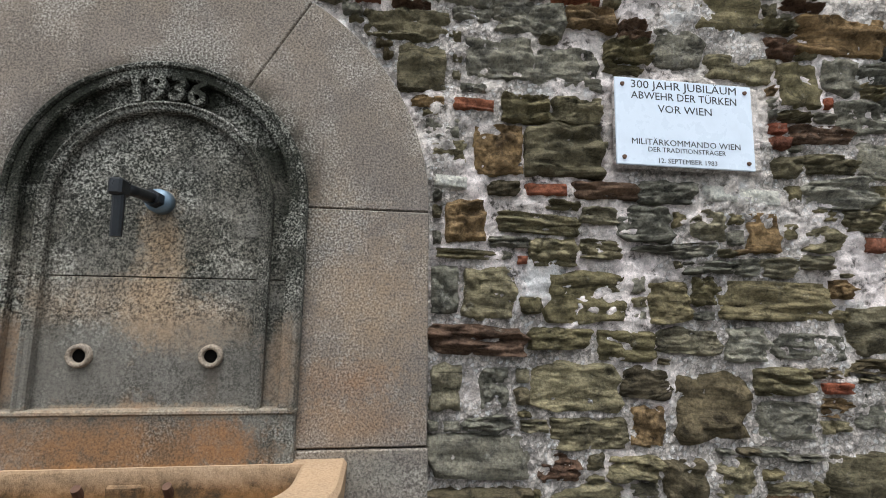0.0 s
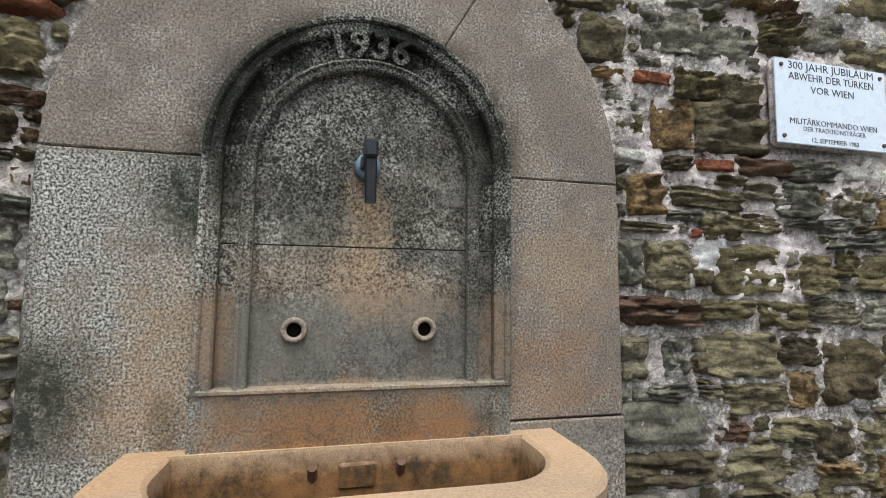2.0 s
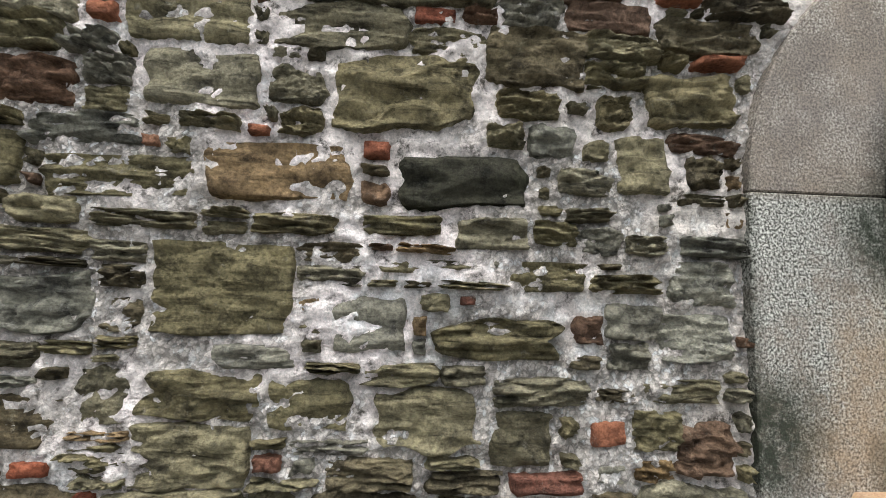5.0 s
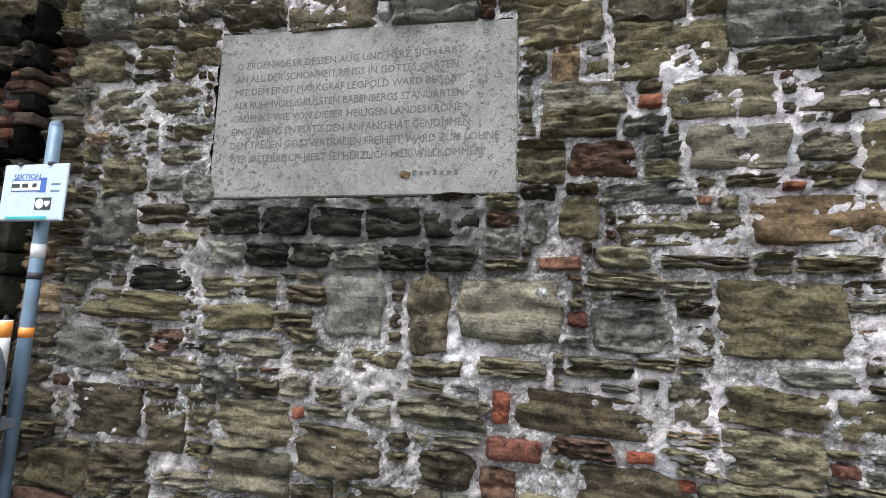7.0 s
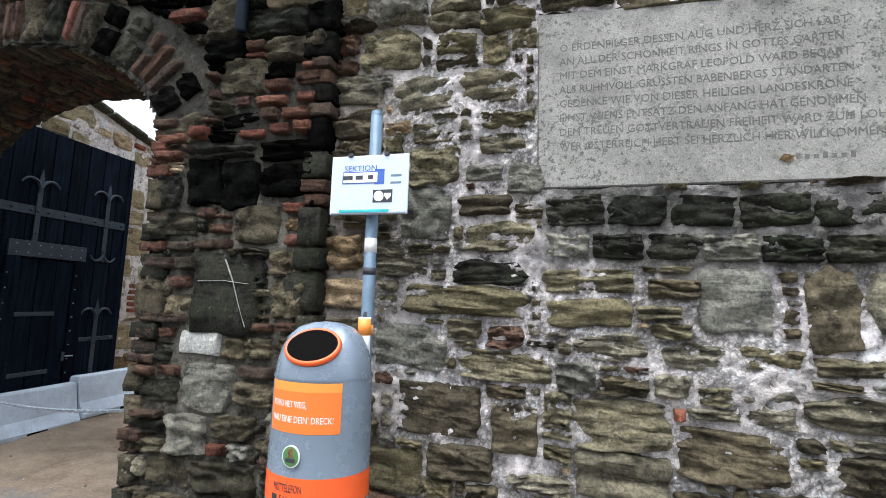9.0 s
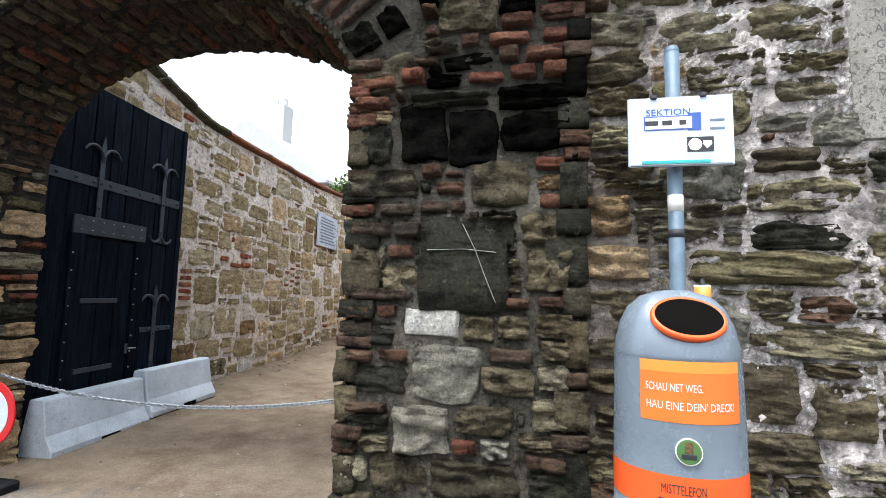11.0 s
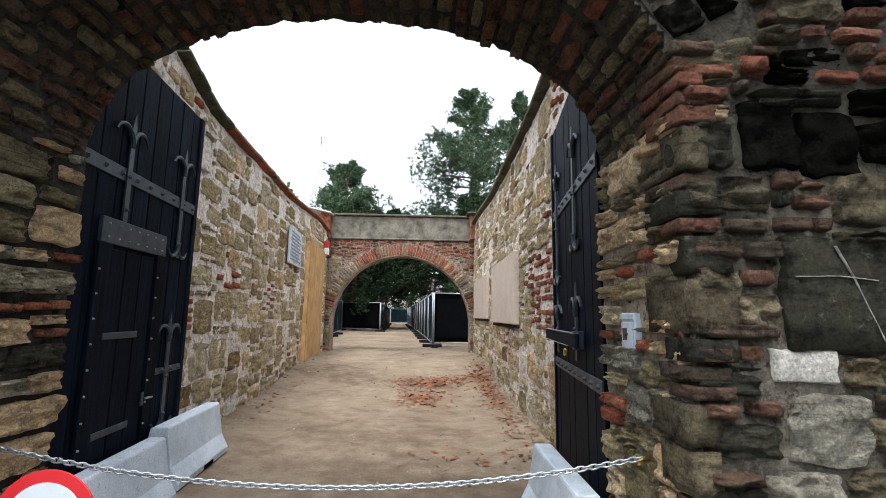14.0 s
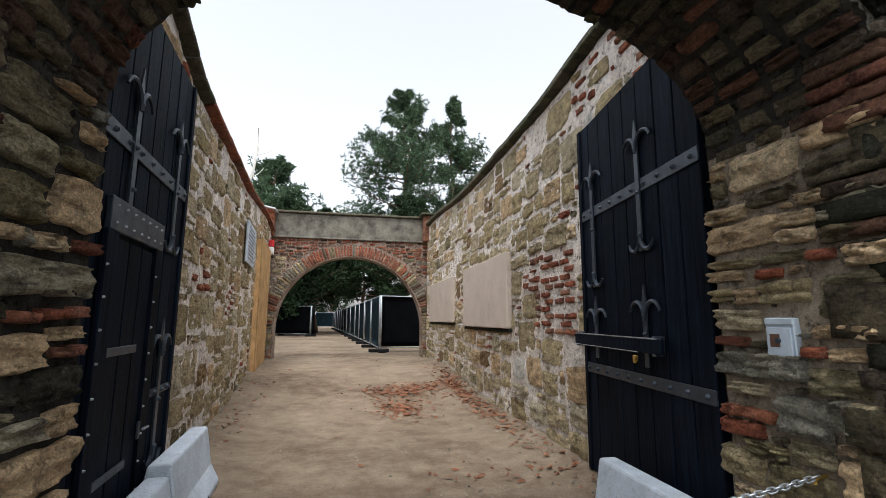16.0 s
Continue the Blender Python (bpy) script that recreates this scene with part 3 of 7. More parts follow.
def stone_shape(seed, nx, nz, rugged, square, layers=0.0):
    """A unit stone: x and z in -0.5..0.5, its worn face towards +y, its rim sunk behind the mortar."""
    rng = random.Random(seed)
    off = Vector((rng.random() * 90, rng.random() * 90, rng.random() * 90))
    lean = rng.uniform(-0.16, 0.16), rng.uniform(-0.16, 0.16)
    verts, faces = [], []
    for j in range(nz + 1):
        for i in range(nx + 1):
            a, b = 2 * i / nx - 1, 2 * j / nz - 1
            k = (1 - square) * 0.5
            x = a * math.sqrt(max(0, 1 - k * b * b)) * 0.5
            z = b * math.sqrt(max(0, 1 - k * a * a)) * 0.5
            edge = max(abs(a), abs(b))
            x += 0.5 * (1 - square) * noise.noise(off + Vector((x * 3, 0, z * 3))) * 0.55 + lean[0] * z * (1 - square)
            z += 0.5 * (1 - square) * noise.noise(off + Vector((x * 3, 7, z * 3))) * 0.55 + lean[1] * x * (1 - square)
            if edge > 0.999:
                y = -1.1
                x, z = x * 1.02, z * 1.02
            else:
                crown = 1 - edge ** 8 * 0.5
                bed = noise.noise(off + Vector((x * 1.3, 3, z * 5.5))) * 3.4
                terrace = (math.floor(bed) + ease(0.55, 1.0, bed - math.floor(bed))) / 3.4
                y = 0.62 * crown + rugged * (terrace * 0.34 + noise.noise(off + Vector((x * 3, 5, z * 4))) * 0.62 + noise.noise(off + Vector((x * 9, 5, z * 9))) * 0.28)
                y += layers * (abs(noise.noise(off + Vector((x * 3, 9, z * 15)))) * 0.55 - 0.12 + 0.25 * noise.noise(off + Vector((x * 16, 2, z * 22))))
            verts.append((x, y, z))
    w = nx + 1
    for j in range(nz):
        for i in range(nx):
            faces.append((j * w + i, (j + 1) * w + i, (j + 1) * w + i + 1, j * w + i + 1))
    return verts, faces


SHAPES = {"rough": [stone_shape(i, 20, 18, 0.95, 0.45 + 0.2 * (i % 3), 0.7) for i in range(30)],
          "block": [stone_shape(100 + i, 14, 12, 0.8, 0.72, 0.5) for i in range(16)],
          "brick": [stone_shape(200 + i, 7, 5, 0.35, 0.9) for i in range(10)],
          "small": [stone_shape(300 + i, 7, 6, 0.8, 0.5) for i in range(16)]}
PIECES = {}


def piece_mesh(shape, index, kind):
    """Shared mesh data of one stone shape in one material."""
    key = (shape, index, kind)
    if key not in PIECES:
        PIECES[key] = meshed("stone", *SHAPES[shape][index], KINDS[kind], True)
    return PIECES[key]


class Masonry:
    """Collects stones of one wall: those in the near stretch become parts, the rest joined meshes."""

    def __init__(self, wall, near, limit=290):
        self.wall, self.near, self.limit, self.count, self.rest = wall, near, limit, 0, {}

    def add(self, m, shape, index, kind, at):
        name = "brick" if kind in "bkm" else "stone"
        if self.count < self.limit and self.near(*at):
            ob = new(name, piece_mesh(shape, index, kind))
            ob.parent = self.wall
            ob.matrix_basis = m
            self.count += 1
            return
        verts, faces = SHAPES[shape][index]
        v, f, total = self.rest.setdefault(kind, ([], [], [0]))
        a = np.array(m)
        v.append(np.array(verts) @ a[:3, :3].T + a[:3, 3])
        f.append(np.array(faces) + total[0])
        total[0] += len(verts)

    def close(self):
        for kind, (v, f, _) in self.rest.items():
            me = meshed("stonework", np.concatenate(v), np.concatenate(f).tolist(), KINDS[kind], True)
            ob = new("brickwork" if kind in "bkm" else "stonework", me)
            ob.parent = self.wall
            tagged(ob, kind="stuff")


def stone_pose(origin, u_dir, out, u, z, w, h, proud, roll=0.0):
    """The pose of a unit stone at (u, z) of a wall."""
    u_dir, out = Vector(u_dir).normalized(), Vector(out).normalized()
    if u_dir.cross(out).z < 0:
        x_dir = -u_dir
    else:
        x_dir = u_dir
    at = Vector(origin) + u_dir * u + Vector((0, 0, z))
    m = Matrix((x_dir * w, out * proud, Vector((0, 0, h)))).transposed().to_4x4()
    m.translation = at
    if roll:
        m = Matrix.Translation(at) @ Matrix.Rotation(roll, 4, out) @ Matrix.Translation(-at) @ m
    return m


def rubble(masonry, origin, u_dir, out, u0, u1, z0, z1, blocked, kinds, rng, marks=(), size=(0.14, 0.44, 0.06, 0.20), gap=0.014, bare=0.06, proud=0.072, fine="rough"):
    """Packs irregular stones over a wall face; marks are (u, z, width, height, kind) of stones set first."""
    step = 0.02
    bare = bare if callable(bare) else (lambda u, share=bare: share)
    nu, nz = int((u1 - u0) / step), int((z1 - z0) / step)
    free = np.ones((nz, nu), bool)
    for j in range(nz):
        for i in range(nu):
            if blocked(u0 + (i + 0.5) * step, z0 + (j + 0.5) * step):
                free[j, i] = False

    def lay(u, z, w, h, kind, depth):
        shape = "brick" if kind in "bkm" else "brick" if kind == "w" else ("small" if max(w, h) < 0.13 or fine == "small" else (fine if rng.random() < 0.75 else "block"))
        m = stone_pose(origin, u_dir, out, u, z, w, h, depth * (1.35 if kind in "bkm" else 1.0), rng.uniform(-0.05, 0.05))
        masonry.add(m, shape, rng.randrange(len(SHAPES[shape])), kind, (u, z))

    for u, z, w, h, kind in marks:
        here = free[max(0, int((z - h / 2 - z0) / step)):max(0, int((z + h / 2 - z0) / step)) + 1, max(0, int((u - w / 2 - u0) / step)):max(0, int((u + w / 2 - u0) / step)) + 1]
        if here.size == 0 or here.mean() < 0.55:
            continue
        lay(u, z, w * 1.08, h * 1.1, kind, proud * rng.uniform(0.75, 1.15))
        i0, i1 = int((u - w / 2 - u0 - gap * 0.5) / step), int((u + w / 2 - u0 + gap * 0.5) / step) + 1
        j0, j1 = int((z - h / 2 - z0 - gap * 0.5) / step), int((z + h / 2 - z0 + gap * 0.5) / step) + 1
        free[max(j0, 0):max(j1, 0), max(i0, 0):max(i1, 0)] = False
    # large stones first, each grown from a free spot until it meets its neighbours; then ever smaller ones
    area = free.sum() * step * step
    for share, spread_of, least in ((1.0, 0.25, 0.75), (0.72, 0.3, 0.6), (0.5, 0.3, 0.5), (0.36, 0.3, 0.4), (0.26, 0.3, 0.0), (0.18, 0.4, 0.0), (0.13, 0.4, 0.0)):
        w_mid, h_mid = size[1] * share, size[3] * share
        for _ in range(int(2.6 * area / (w_mid * h_mid))):
            i, j = rng.randrange(nu), rng.randrange(nz)
            if not free[j, i]:
                continue
            kind = kinds(u0 + i * step, z0 + j * step, rng)
            if kind in "bkm":
                w, h = rng.uniform(0.13, 0.27), rng.uniform(0.065, 0.08)
            else:
                w, h = w_mid * rng.uniform(1 - spread_of, 1 + spread_of), max(0.05, h_mid * rng.uniform(1 - 1.6 * spread_of, 1 + spread_of))
            cw, ch = max(2, round((w + gap) / step)), max(2, round((h + gap) / step))
            ia, ib, ja, jb = i, i + 1, j, j + 1
            grown = True
            while grown and (ib - ia < cw or jb - ja < ch):
                grown = False
                if ib - ia < cw and ib < nu and free[ja:jb, ib].all():
                    ib, grown = ib + 1, True
                if ib - ia < cw and ia > 0 and free[ja:jb, ia - 1].all():
                    ia, grown = ia - 1, True
                if jb - ja < ch and jb < nz and free[jb, ia:ib].all():
                    jb, grown = jb + 1, True
                if jb - ja < ch and ja > 0 and free[ja - 1, ia:ib].all():
                    ja, grown = ja - 1, True
            if (ib - ia) * (jb - ja) < least * cw * ch or ib - ia < 2 or jb - ja < 2:
                continue
            if (jb - ja) > 1.5 * (ib - ia):
                continue
            free[ja:jb, ia:ib] = False
            w, h = (ib - ia) * step - gap * rng.uniform(0.5, 1.4), (jb - ja) * step - gap * rng.uniform(0.5, 1.4)
            if w > 0.03 and h > 0.025 and rng.random() > bare(u0 + ia * step):
                lay(u0 + (ia + ib) * step / 2, z0 + (ja + jb) * step / 2, w * 1.12, h * 1.14, kind, proud * rng.uniform(0.65, 1.4))


def bed_mesh(origin, u_dir, out, u0, u1, top, z0, blocked, step, rough, thick, seed, chunk=0.0, lift=0.0):
    """The uneven mortar face of a wall, with its thickness: a grid in u and z behind the stones."""
    u_dir, out = Vector(u_dir).normalized(), Vector(out).normalized()
    origin = Vector(origin)
    nu = max(1, round((u1 - u0) / step))
    zmax = max(top(u0 + (u1 - u0) * i / nu) for i in range(nu + 1))
    nz = max(1, round((zmax - z0) / step))
    verts, faces, index = [], [], {}
    for i in range(nu + 1):
        for j in range(nz + 1):
            u = u0 + (u1 - u0) * i / nu
            z = z0 + (top(u) - z0) * j / nz
            d = lift + rough * (1.1 * noise.noise(Vector((u * 2.1 + seed, z * 2.1, 6))) + noise.noise(Vector((u * 5 + seed, z * 5, 1))) + 0.6 * noise.noise(Vector((u * 17, z * 17 + seed, 4))) + 0.35 * noise.noise(Vector((u * 41, z * 41, seed))))
            if chunk:
                d += chunk * (abs(noise.noise(Vector((u * 19, z * 19, seed)))) * 1.5 + abs(noise.noise(Vector((u * 43, z * 43, seed + 3)))) + 0.5 * noise.noise(Vector((u * 80, z * 80, seed))) - 0.6)
            index[i, j] = len(verts)
            verts.append(origin + u_dir * u + Vector((0, 0, z)) + out * d)
    for i in range(nu):
        for j in range(nz):
            u, z = u0 + (u1 - u0) * (i + 0.5) / nu, z0 + (top(u0 + (u1 - u0) * (i + 0.5) / nu) - z0) * (j + 0.5) / nz
            if not blocked(u, z):
                faces.append((index[i, j], index[i + 1, j], index[i + 1, j + 1], index[i, j + 1]))
    if u_dir.cross(Vector((0, 0, 1))).dot(out) < 0:
        faces = [f[::-1] for f in faces]
    return verts, faces

# ---------------------------------------------------------------- ground
def left_x(y):
    """Face of the passage's west wall."""
    return -12.18 - 0.078 * (y - 4.6)


def right_x(y):
    """Face of the passage's east wall."""
    return -8.44 + 0.0152 * (y - 4.0)


def level(x, y):
    """Height of the ground."""
    z = 0.07 + 0.26 * ease(7.5, 12.5, y)
    if 3.0 < y < 15.0:
        z += 0.10 * (math.exp(-max(0.0, x - left_x(y)) * 2.6) + math.exp(-max(0.0, right_x(y) - x) * 2.6)) * ease(3.0, 4.0, y) * (1 - ease(13.5, 15, y))
    return z + 0.012 * noise.noise(Vector((x * 0.9, y * 0.9, 0))) + 0.006 * noise.noise(Vector((x * 4, y * 4, 5)))


def spread(fine0, fine1, step, far):
    line = list(np.arange(fine0, fine1 + step / 2, step))
    gap, a, b = step, line[0], line[-1]
    low, high = [], []
    while gap < far:
        gap *= 1.7
        a, b = a - gap, b + gap
        low.append(a), high.append(b)
    return low[::-1] + line + high


gx, gy = spread(-13.5, -7.8, 0.1, 700), spread(1.0, 17.0, 0.1, 700)
ground_verts = [(x, y, level(x, y)) for y in gy for x in gx]
ground_faces = [(j * len(gx) + i, j * len(gx) + i + 1, (j + 1) * len(gx) + i + 1, (j + 1) * len(gx) + i) for j in range(len(gy) - 1) for i in range(len(gx) - 1)]
tagged(new("ground", meshed("ground", ground_verts, ground_faces, GROUND, True)), "trodden sandy path with worn asphalt before the gate", "ground", kind="structure")

# ---------------------------------------------------------------- the long front wall with its gate
FACE, PIER, BACK = 2.05, 1.97, 2.86
GATE_L, GATE_R, SPRING, RISE = -11.80, -8.73, 2.36, 0.93
MID, HALF = (GATE_L + GATE_R) / 2, (GATE_R - GATE_L) / 2
WALL_TOP = 4.7


def vault(x):
    """Height of the gate's arch above x."""
    d = min(abs(x - MID) / HALF, 1.0)
    return SPRING + RISE * (1 - d ** 2.15) ** (1 / 2.15)


def gate_hole(x, z, grow=0.0):
    return GATE_L - grow < x < GATE_R + grow and z < vault(MID + (x - MID) * HALF / (HALF + grow)) + grow * 0.9


def fountain_hole(x, z, grow=0.0):
    r = 1.09 + grow
    d = x + 0.9
    return abs(d) < r and (z < 2.05 or math.hypot(d, z - 2.05) < r)


def slab_hole(x, z):
    return -6.46 < x < -4.83 and 2.14 < z < 3.01 + (x + 4.83) * -0.045


arc = [MID - HALF + 2 * HALF * i / 40 for i in range(41)]
outline = [(7.0, -0.3), (7.0, WALL_TOP), (-19.0, WALL_TOP), (-19.0, -0.3), (GATE_L - 0.07, -0.3)] + [(x - 0.07 + 0.14 * i / 40, vault(x) + 0.07) for i, x in enumerate(arc)] + [(GATE_R + 0.07, -0.3)]
wall_front = part("wall_front", prism(outline, BACK - 0.03 - 2.12, Matrix.Translation((0, 2.12, 0))), MORTAR)
tagged(wall_front, "old rubble stone wall with pinkish lime mortar", "wall", kind="structure")


def no_hole(u, z):
    return False


v, f = bed_mesh((0, FACE, 0), (1, 0, 0), (0, -1, 0), -7.62, 4.2, lambda u: WALL_TOP, -0.1, lambda u, z: fountain_hole(u, z, -0.05) or slab_hole(u, z), 0.016, 0.027, 0.1, 3.0, 0.017, 0.010)
mortar_face = new("mortar_face", meshed("mortar_face", v, f, MORTAR, True))
mortar_face.parent = wall_front
v, f = bed_mesh((0, FACE, 0), (1, 0, 0), (0, -1, 0), 4.2, 7.0, lambda u: WALL_TOP, -0.1, no_hole, 0.1, 0.02, 0.1, 3.0)
far_face = new("mortar_face", meshed("mortar_face", v, f, MORTAR, True))
far_face.parent = wall_front

RIGHT_MARKS = [
    (0.15, 2.70, 0.23, 0.23, "s"), (0.52, 2.78, 0.33, 0.21, "g"), (0.85, 2.75, 0.34, 0.20, "g"), (1.43, 2.91, 0.28, 0.20, "g"), (0.39, 2.53, 0.23, 0.07, "b"),
    (0.51, 2.33, 0.23, 0.23, "o"), (0.70, 1.99, 0.38, 0.09, "s"), (1.22, 2.01, 0.26, 0.18, "g"), (1.54, 2.01, 0.18, 0.14, "s"), (1.84, 1.99, 0.18, 0.20, "o"),
    (0.47, 1.67, 0.23, 0.23, "s"), (0.93, 1.66, 0.37, 0.22, "s"), (1.33, 1.64, 0.20, 0.19, "s"), (1.87, 1.66, 0.60, 0.19, "s"), (0.87, 1.26, 0.39, 0.22, "s")]
RIGHT_MARKS_2 = [
    (1.52, 1.16, 0.36, 0.30, "e"), (1.20, 1.08, 0.15, 0.17, "o"), (1.90, 1.10, 0.28, 0.17, "g"), (2.05, 1.44, 0.38, 0.13, "g"), (2.46, 1.95, 0.12, 0.10, "b"),
    (1.11, 1.44, 0.27, 0.14, "s"), (0.27, 1.68, 0.12, 0.21, "g"), (2.10, 2.77, 0.24, 0.24, "s"), (2.35, 2.84, 0.20, 0.20, "g"), (0.62, 1.82, 0.05, 0.05, "b")]
LEFT_MARKS = [
    (-3.65, 2.02, 0.51, 0.21, "o"), (-3.01, 2.01, 0.45, 0.19, "d"), (-3.92, 2.33, 0.39, 0.21, "s"), (-3.22, 2.32, 0.52, 0.26, "s"), (-3.80, 1.62, 0.45, 0.30, "s"),
    (-2.89, 1.47, 0.43, 0.13, "s"), (-3.32, 1.51, 0.25, 0.19, "g"), (-2.51, 1.17, 0.14, 0.11, "b"), (-2.17, 1.12, 0.20, 0.17, "r"), (-2.15, 1.68, 0.22, 0.16, "g"),
    (-3.12, 1.20, 0.33, 0.20, "s"), (-3.50, 1.25, 0.27, 0.17, "s"), (-4.35, 1.56, 0.32, 0.19, "g"), (-4.46, 2.29, 0.28, 0.16, "r"), (-2.18, 2.35, 0.32, 0.19, "s")]
LEFT_MARKS_2 = [
    (-2.74, 1.30, 0.33, 0.09, "s"), (-3.62, 1.07, 0.10, 0.06, "b"), (-4.33, 1.05, 0.13, 0.06, "b"), (-2.80, 1.15, 0.21, 0.18, "s"), (-2.37, 2.10, 0.20, 0.21, "s"),
    (-2.19, 1.49, 0.26, 0.16, "g"), (-3.59, 1.14, 0.07, 0.06, "w"), (-4.06, 2.10, 0.06, 0.05, "b"), (-3.72, 2.16, 0.08, 0.04, "b")]
SLAB_MARKS = [
    (-5.82, 3.13, 0.50, 0.20, "e"), (-6.20, 1.61, 0.43, 0.23, "s"), (-5.59, 1.61, 0.30, 0.30, "g"), (-5.23, 1.58, 0.19, 0.35, "e"), (-4.87, 1.62, 0.47, 0.29, "s"),
    (-4.35, 1.55, 0.46, 0.26, "s"), (-5.63, 0.96, 0.43, 0.15, "s"), (-4.81, 1.02, 0.29, 0.09, "b"), (-4.85, 1.21, 0.13, 0.13, "b"), (-5.20, 1.17, 0.55, 0.14, "s"),
    (-4.55, 2.27, 0.30, 0.20, "o"), (-4.10, 2.38, 0.34, 0.30, "s"), (-3.82, 2.02, 0.12, 0.21, "r"), (-6.64, 1.25, 0.54, 0.20, "s"), (-6.69, 1.73, 0.36, 0.13, "e")]
SLAB_MARKS_2 = [
    (-6.86, 1.57, 0.62, 0.13, "s"), (-7.05, 2.35, 0.45, 0.25, "s"), (-6.95, 1.02, 0.45, 0.21, "o"), (-4.37, 1.04, 0.14, 0.05, "b"), (-4.18, 2.79, 0.46, 0.26, "s"),
    (-6.90, 3.24, 0.30, 0.20, "s"), (-6.99, 3.03, 0.37, 0.14, "s"), (-6.99, 2.67, 0.44, 0.20, "s"), (-6.60, 2.85, 0.22, 0.12, "s"), (-6.62, 1.03, 0.08, 0.07, "b")]
SLAB_MARKS_3 = [
    (-4.75, 2.01, 0.10, 0.18, "g"), (-4.56, 2.03, 0.17, 0.18, "s"), (-4.62, 2.74, 0.12, 0.19, "o"), (-6.11, 1.39, 0.30, 0.11, "s"), (-5.77, 1.36, 0.25, 0.11, "s"),
    (-5.47, 1.37, 0.24, 0.10, "s"), (-6.06, 1.21, 0.22, 0.09, "e"), (-4.48, 1.39, 0.26, 0.08, "s"), (-4.85, 1.37, 0.30, 0.08, "s"), (-5.18, 1.35, 0.24, 0.08, "s"),
    (-7.04, 2.08, 0.38, 0.23, "g"), (-4.54, 2.59, 0.39, 0.14, "s"), (-4.56, 2.47, 0.33, 0.13, "s"), (-4.14, 1.27, 0.15, 0.18, "s"), (-5.11, 0.94, 0.28, 0.16, "s"),
    (-5.84, 1.66, 0.21, 0.09, "e")]
LEFT_MARKS_3 = [
    (-2.47, 2.29, 0.13, 0.12, "s"), (-2.70, 2.17, 0.17, 0.12, "g"), (-2.58, 2.03, 0.19, 0.09, "s"), (-2.14, 2.08, 0.12, 0.12, "e"), (-2.69, 1.84, 0.15, 0.08, "s"),
    (-2.52, 1.82, 0.15, 0.09, "g"), (-2.36, 1.81, 0.15, 0.07, "s"), (-2.42, 1.54, 0.20, 0.13, "g"), (-2.57, 1.51, 0.11, 0.11, "r"), (-2.43, 1.42, 0.14, 0.09, "g"),
    (-2.25, 1.31, 0.28, 0.08, "s"), (-2.48, 1.29, 0.13, 0.05, "e"), (-2.34, 1.18, 0.17, 0.13, "s"), (-2.50, 1.04, 0.12, 0.07, "g")]
RIGHT_MARKS_3 = [
    (1.71, 1.45, 0.21, 0.16, "g"), (0.36, 1.99, 0.18, 0.19, "o"), (2.16, 1.97, 0.21, 0.13, "s"), (1.99, 2.33, 0.16, 0.12, "s"), (2.26, 2.36, 0.28, 0.10, "s"),
    (2.45, 2.62, 0.28, 0.17, "g"), (2.21, 2.51, 0.35, 0.10, "r"), (2.34, 1.15, 0.16, 0.19, "g"), (1.61, 0.86, 0.21, 0.15, "s"), (0.78, 0.92, 0.20, 0.11, "r"),
    (0.28, 1.26, 0.14, 0.21, "s"), (0.49, 1.26, 0.13, 0.17, "g"), (1.00, 1.88, 0.19, 0.09, "s"), (0.80, 1.47, 0.29, 0.10, "s")]
SLAB_MARKS_4 = [
    (-7.53, 1.82, 0.29, 0.19, "o"), (-5.68, 1.20, 0.15, 0.08, "s")]
LEFT_MARKS_4 = [
    (-2.79, 2.30, 0.22, 0.09, "s"), (-3.22, 1.85, 0.29, 0.07, "s"), (-3.58, 1.84, 0.29, 0.07, "s"), (-4.07, 1.84, 0.33, 0.06, "s"), (-2.71, 1.69, 0.28, 0.11, "s"),
    (-3.13, 1.71, 0.37, 0.05, "s"), (-4.38, 1.76, 0.29, 0.08, "s"), (-2.57, 1.91, 0.16, 0.05, "s"), (-2.99, 1.60, 0.06, 0.04, "b")]
BIN_MARKS = [
    (-7.27, 2.97, 0.36, 0.23, "s"), (-6.90, 3.10, 0.31, 0.10, "s"), (-6.89, 2.97, 0.22, 0.12, "s"), (-7.06, 2.69, 0.33, 0.20, "s"), (-7.36, 2.79, 0.22, 0.09, "g"),
    (-6.70, 2.70, 0.32, 0.19, "s"), (-6.61, 3.08, 0.29, 0.13, "s"), (-6.67, 2.91, 0.15, 0.16, "s"), (-6.52, 2.94, 0.13, 0.10, "s"), (-6.99, 2.29, 0.29, 0.22, "s"),
    (-6.62, 2.52, 0.28, 0.09, "s"), (-6.63, 2.39, 0.25, 0.11, "s"), (-6.72, 2.07, 0.28, 0.11, "e"), (-6.51, 2.20, 0.18, 0.17, "g"), (-7.03, 2.03, 0.27, 0.27, "g")]
